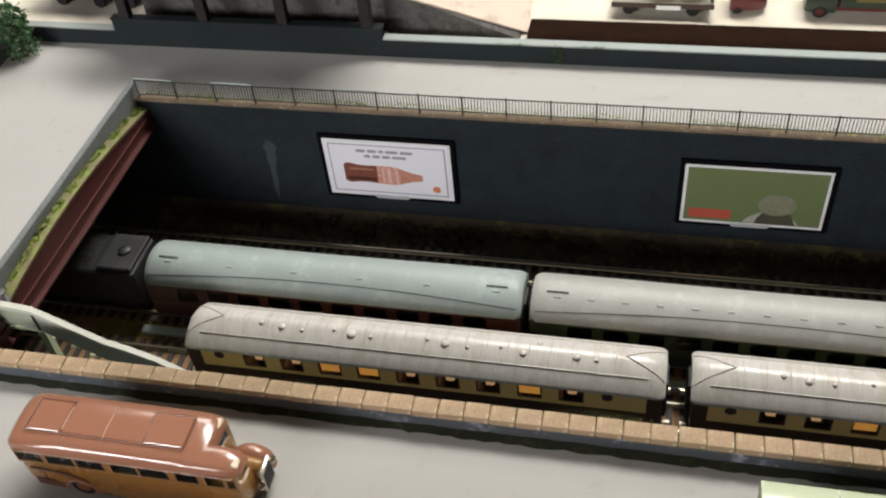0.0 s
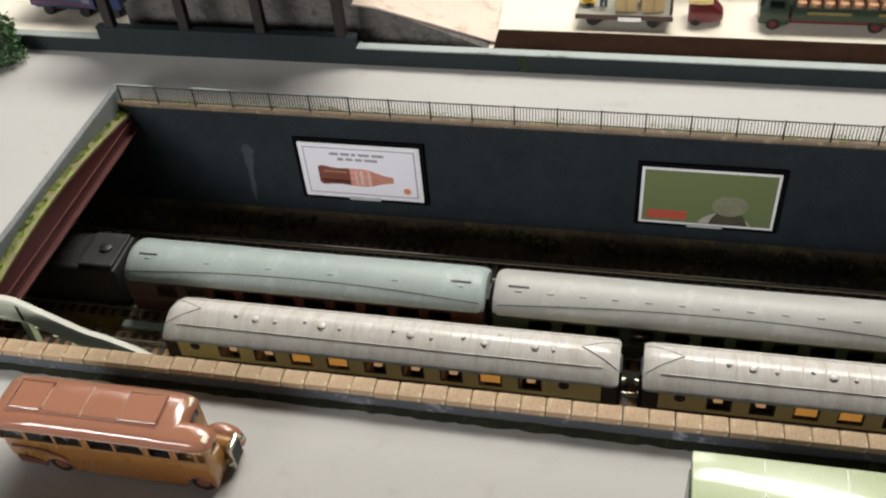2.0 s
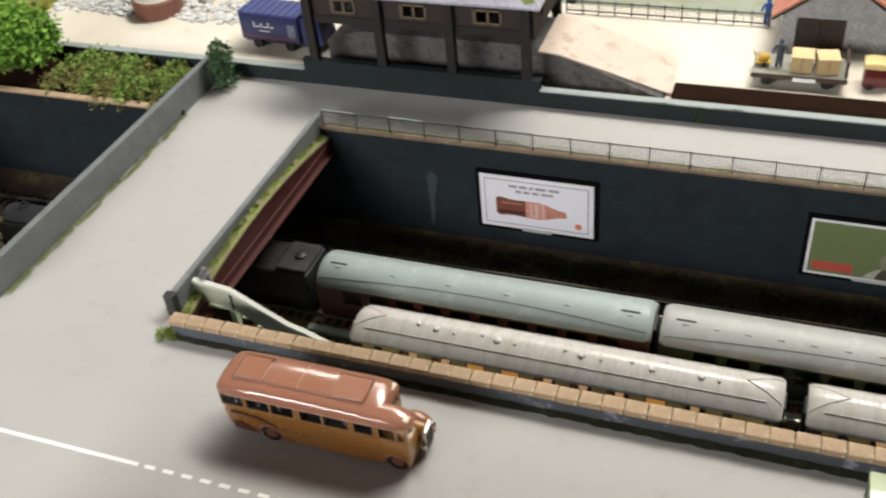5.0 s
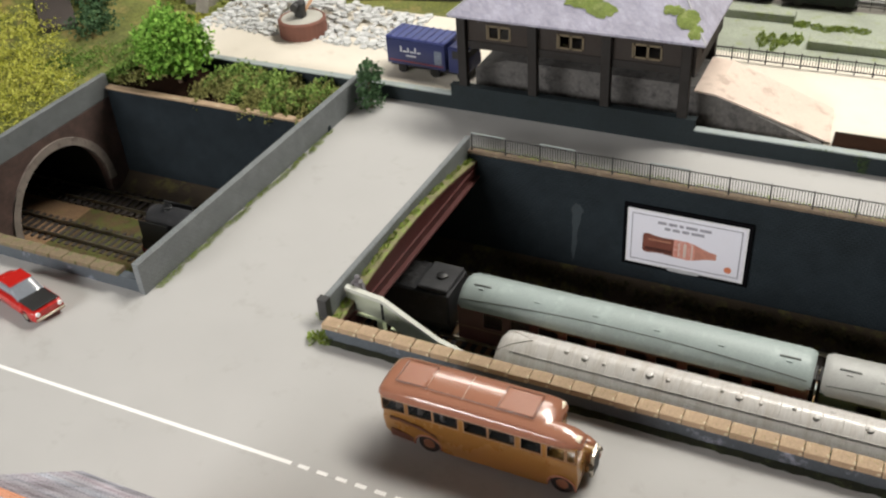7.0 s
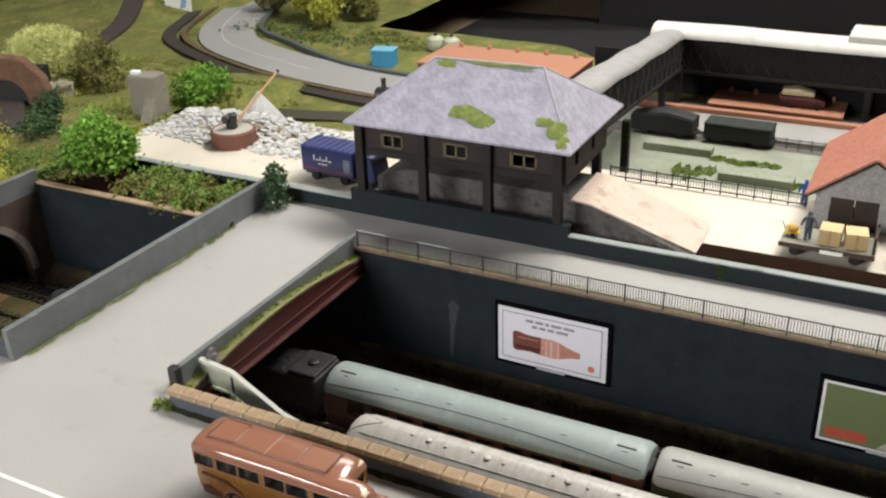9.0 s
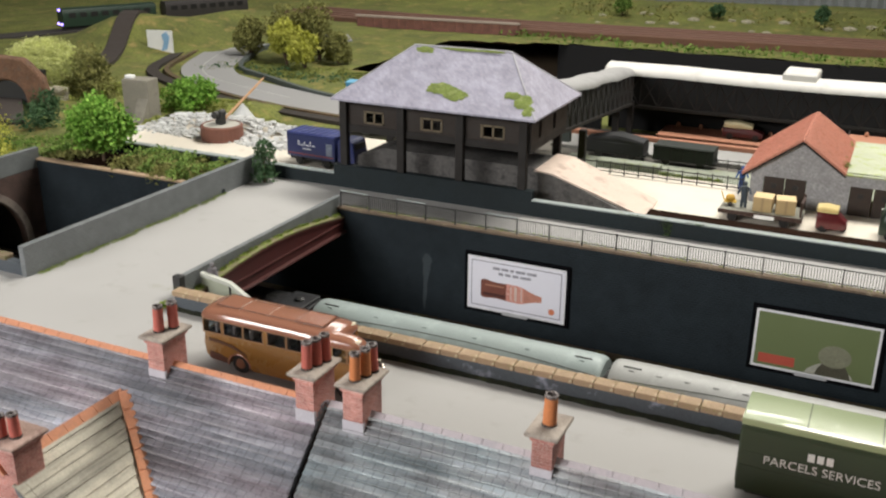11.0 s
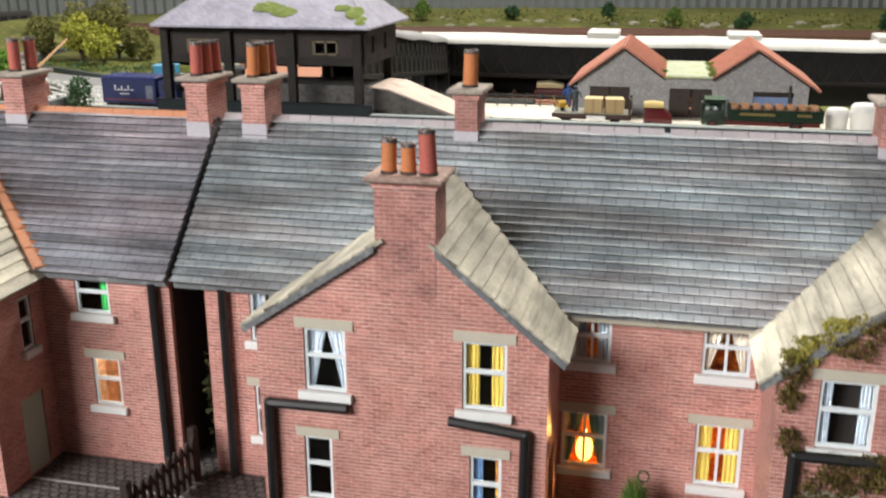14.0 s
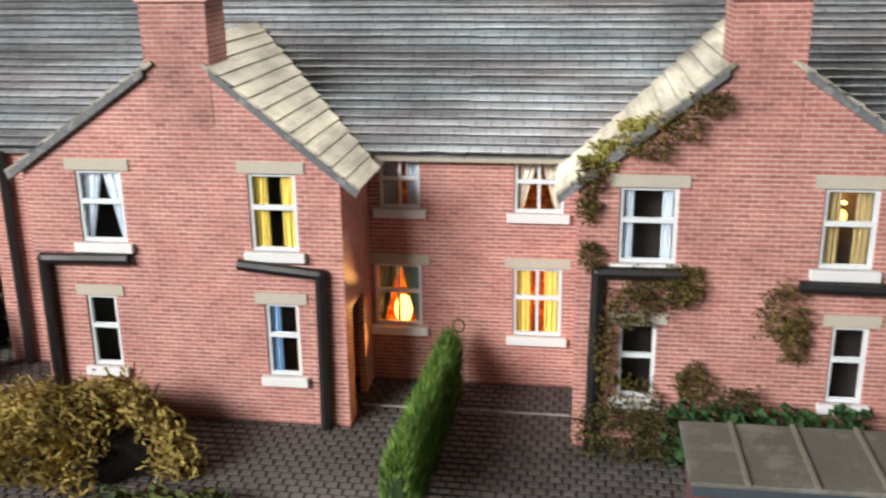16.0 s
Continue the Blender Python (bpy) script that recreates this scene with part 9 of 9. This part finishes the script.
def hill_tunnel():
    t = thing("rock_tunnel", -850, 592, 186, 24, "rough orange-brown rock tunnel mouth in the hillside", "tunnel")
    rock = mat("orange_brown_rock", (0.24, 0.13, 0.08), 0.95, var=0.4, fine=400, coarse=60, bump=1.0, dist=0.003, second=(0.16, 0.11, 0.08))
    arch = [(22 * math.cos(math.pi * k / 14), 26 + 24 * math.sin(math.pi * k / 14)) for k in range(15)]
    part("face", prism(bmesh.new(), [(-46, -4), (-50, 40), (-36, 66), (-8, 78), (24, 74), (44, 52), (50, 20), (48, -4), (22, -4)] + arch + [(-22, -4)], "y", 0, 14), rock, t, "rough rock face", 2)
    # Solid black block just inside the arch, in place of a dark interior.
    part("bore", box(bmesh.new(), -24, 24, 5, 60, -4, 52), BLACK, t, "black block standing for the dark inside the tunnel")


hill_tunnel()
stone = mat("pale_rock", (0.5, 0.46, 0.36), 0.9, var=0.3, bump=1.0, dist=0.002, second=(0.35, 0.36, 0.16))
g = random.Random(14)
bm = bmesh.new()
for k in range(14):
    c = Vector((-930 + g.uniform(-60, 90), 650 + g.uniform(-30, 60), 0))
    c.z = height(c.x, c.y) + 2
    n0 = len(bm.verts)
    bmesh.ops.create_icosphere(bm, subdivisions=2, radius=g.uniform(8, 18), matrix=Matrix.Translation(c))
    bm.verts.ensure_lookup_table()
    for v in bm.verts[n0:]:
        v.co += Vector(noise.noise_vector(v.co * 0.12)) * 5
tagged(part("hill_rocks", bm, stone), "pale rocks on the yellow-green hill", "rocks", "", "stuff")
hs = [(-905 + 30 * (k % 7) + 9 * (k // 7 % 2), 300 + 30 * (k // 7), height(-905 + 30 * (k % 7), max(300 + 30 * (k // 7), 470)) + 2 + 3 * (k % 3), 22, 20, 13) for k in range(42)]
tagged(clumps("hill_foliage", hs, YELLOW, None, "", 700, 1.3, 172), "yellow-green foliage over the near hill", "foliage", "", "stuff")
hs = [(-960 + 34 * (k % 7) - 30 * (k // 7), 470 + 34 * (k // 7), height(-960 + 34 * (k % 7), 470 + 34 * (k // 7)) + 4, 24, 22, 12) for k in range(35)]
tagged(clumps("hill_foliage", hs, YELLOW, None, "", 640, 1.5, 72), "yellow-green foliage over the hill", "foliage", "", "stuff")
mound = []
for k in range(46):
    r, a = (k + 0.5) / 46, k * 2.4
    px, py = -905 + 62 * r ** 0.5 * math.cos(a), 705 + 48 * r ** 0.5 * math.sin(a)
    mound.append((px, py, 196 + 62 * (1 - r ** 1.3), 17, 15, 9))
tagged(clumps("hill_mound", mound, leaf_mat("pale_yellow_leaves", (0.56, 0.62, 0.18), (0.84, 0.86, 0.42)), None, "", 800, 1.0, 272), "pale yellow-green foliage heaped on the hill", "foliage", "", "stuff")
rough_run("hill_shrubs", -790, -690, 490, 560, 189, 6, GREEN_A, "green shrubs on the hillside", 700, 1.2, 73, 14)
rough_run("hill_grass_tufts", -800, -690, 580, 640, 188, 3, YELLOW, "yellow tufts by the upper track", 500, 1.0, 74, 14)
for x, y, h, s, m, seed, lab in ((-810, 606, 34, 20, DARKLEAF, 81, "round dark green bush by the rock tunnel"), (-772, 560, 30, 22, DARKLEAF, 82, "dark green bush by the upper track")):
    b = thing("bush", x, y, 188, 0, lab, "bush")
    clumps("foliage", [(0, 0, h * 0.5, s, s, h * 0.5), (4, 3, h * 0.7, s * 0.6, s * 0.6, h * 0.35)], m, b, "", 500, 1.9, seed)
    part("stem", rod(bmesh.new(), (0, 0, -2), (0, 0, h * 0.6), 2, 1, 6), BARK, b)
tree(-838, 712, 180, 86, 34, OLIVE, "olive brown bushy tree on the slope", "tree", 0.1, 560, 2.0, 83)
tree(-700, 742, 178, 52, 36, BRIGHT, "bright green bushy tree behind the quarry", "tree", 0.1, 560, 1.9, 84)
for k, (x, y, h, m) in enumerate(((-905, 1250, 96, YELLOW), (-850, 1225, 78, YELLOW), (-940, 1300, 110, OLIVE), (-880, 1320, 120, OLIVE), (-820, 1290, 70, OLIVE), (-1010, 1290, 86, OLIVE))):
    tree(x, y, 146, h, h * 0.36, m, "yellow-green tree on the grass island" if m is YELLOW else "olive green tree on the grass island", "tree", 0.1, 420, 2.6, 90 + k, "island trees", 9)
rough_run("island_bushes", -1000, -700, 1120, 1180, 152, 9, DARKLEAF, "dark green shrubs along the kerb", 60, 2.4, 75, 12)
g = random.Random(5)
for k in range(9):
    x, y = -560 + 210 * k + g.uniform(-60, 60), 2110 + g.uniform(-20, 90)
    tree(x, y, height(x, y), g.uniform(34, 60), g.uniform(16, 24), DARKLEAF if k % 3 else GREEN_A, "small dark green tree on the far bank", "tree", 0.08, 220, 2.8, 110 + k, "far bank trees")
rough_run("bank_bushes", -700, 1500, 1752, 1800, 152, 10, GREEN_A, "green bushes along the far bank", 90, 3.5, 76, 34)
rough_run("bank_bushes", -700, 1500, 2090, 2280, 172, 14, OLIVE, "olive bushes on the far slope", 90, 4.0, 77, 34)
bm = bmesh.new()
for k in range(60):
    c = Vector((g.uniform(-600, 1500), g.uniform(2080, 2200), 0))
    c.z = height(c.x, c.y)
    bmesh.ops.create_icosphere(bm, subdivisions=1, radius=g.uniform(5, 14), matrix=Matrix.Translation(c) @ Matrix.Diagonal((1.4, 1, 0.6, 1)))
tagged(part("bank_rocks", bm, stone), "pale rocks scattered on the far slope", "rocks", "", "stuff")

# corrugated board at the far edge of the layout
secs = []
for k in range(340):
    x = -2600 + 13 * k
    y = 2330 + 0.2 * (x + 700) + (-8 if k % 2 else 0)
    secs.append([(x, y, 130), (x, y, 560), (x, y + 14, 560), (x, y + 14, 130)])
bm = loft(bmesh.new(), secs)
solid("backscene_board", bm, mat("grey_corrugated_sheet", (0.26, 0.28, 0.29), 0.55, var=0.1, coarse=10, fine=200), "grey corrugated sheet along the far edge", "board")
ribbon("left_line", [(-1850, 880), (-1690, 1060), (-1590, 1240), (-1505, 1440), (-1415, 1640), (-1310, 1860)], 30, 5, mat("dark_far_bed", (0.05, 0.045, 0.04), 0.9), "dark far track bed", "track", flat=150)


def far_coach(x, y, turn, tone, label, lamps=False):
    t = thing("far_coach", x, y, 155, turn, label, "railway coach", "far train")
    b = bmesh.new()
    loft(b, [section(-105, 16, 8, 46, 9), section(105, 16, 8, 46, 9)])
    part("body", b, mat("far_coach_%d" % int(-x), tone, 0.4), t, "", 0, True)
    for k in range(8):
        part("window", box(bmesh.new(), -92 + 24 * k, -77 + 24 * k, -16.4, -15.4, 26, 36), BLACK, t)
    part("frame", box(bmesh.new(), -100, 100, -10, 10, 0, 8), BLACK, t)
    if lamps:
        glow = glow_mat("violet_lamp_glow", (0.35, 0.25, 1.0), 6.0)
        for y0, z0 in ((0, 42), (-9, 13), (9, 13)):
            part("front_lamp", rod(bmesh.new(), (-108, y0, z0), (-105, y0, z0), 2.6, 2.6, 10), glow, t, "lit violet-blue lamp", 0, True)


far_coach(-1652, 1128, 61, (0.10, 0.015, 0.015), "dark red coach on the far line")
far_coach(-1500, 1450, 66, (0.02, 0.045, 0.03), "dark green engine with lit front lamps on the far line", True)
far_coach(-1405, 1664, 66, (0.05, 0.045, 0.045), "dark grey coach on the far line")


def tank_engine():
    """A small black engine on the siding behind the station."""
    ribbon("siding", [(-760, 800), (-640, 826), (-480, 866), (-340, 896)], 16, 3, mat("siding_bed", (0.06, 0.055, 0.035), 0.9, var=0.4, fine=400, bump=0.8), "rusty siding behind the station building", "track", flat=150)
    t = thing("tank_engine", -488, 865, 153, 14, "small black steam engine on a siding", "steam engine")
    m = mat("dull_black_engine", (0.02, 0.021, 0.023), 0.45, var=0.2, coat=0.2)
    part("frame", box(bmesh.new(), -58, 58, -13, 13, 10, 15), m, t, "", 0.5)
    part("boiler", rod(bmesh.new(), (-50, 0, 27), (22, 0, 27), 10.5, 10.5, 20), m, t, "black boiler", 0, True)
    part("smokebox_door", rod(bmesh.new(), (-52, 0, 27), (-50, 0, 27), 8.5, 9.6, 18), m, t, "", 0, True)
    part("chimney", lathe(bmesh.new(), (-42, 0, 36), [(4.2, 0), (3.0, 2), (2.8, 10), (3.6, 11), (3.4, 12), (2.2, 12)], 14), m, t, "", 0, True)
    part("dome", lathe(bmesh.new(), (-12, 0, 36), [(4.4, 0), (4.2, 4), (3, 7), (0.6, 8)], 14), m, t, "", 0, True)
    for s in (-1, 1):
        part("side_tank", box(bmesh.new(), -26, 22, s * 11.5 - 3, s * 11.5 + 3, 15, 33), m, t, "black side tank", 0.6)
        for x in (-32, -6, 20):
            part("wheel", rod(bmesh.new(), (x, s * 8, 9), (x, s * 10.4, 9), 9, 9, 18), WHEEL, t)
    cab = cells(bmesh.new(), "x", 22, 44, 15, 42, -14, -13, [(27, 37, 29, 38)])
    cells(cab, "x", 22, 44, 15, 42, 13, 14, [(27, 37, 29, 38)])
    box(cab, 22, 23, -13, 13, 15, 42)
    part("cab", cab, m, t)
    part("cab_roof", loft(bmesh.new(), [across(20, -15, 15, 42, 4), across(48, -15, 15, 42, 4)]), m, t, "", 0, True)
    part("bunker", box(bmesh.new(), 44, 58, -13, 13, 15, 33), m, t, "", 0.5)
    part("buffer_beam", box(bmesh.new(), -60, -58, -14, 14, 9, 15), mat("dull_red_beam", (0.22, 0.03, 0.02), 0.5), t, "dull red buffer beam", 0.3)


tank_engine()

g = random.Random(77)
tufts = []
for k in range(150):
    x, y = g.uniform(-1060, -640), g.uniform(640, 960)
    if x > -690 and y < 720 or y > 860 and x > -820:
        continue
    tufts.append((x, y, height(x, y) + 0.5, g.uniform(10, 22), g.uniform(8, 16), g.uniform(1.5, 5)))
tagged(clumps("meadow_tufts", tufts, leaf_mat("lime_meadow", (0.20, 0.24, 0.05), (0.46, 0.50, 0.14)), None, "", 260, 1.3, 78), "lime green grass tufts over the slope", "grass", "", "stuff")
tufts = [(g.uniform(-1010, -640), g.uniform(1140, 1240), 151, g.uniform(8, 20), g.uniform(8, 16), g.uniform(1.5, 4)) for k in range(60)]
tagged(clumps("island_tufts", tufts, leaf_mat("island_grass", (0.14, 0.17, 0.04), (0.34, 0.36, 0.10)), None, "", 220, 1.4, 79), "olive grass tufts on the road island", "grass", "", "stuff")
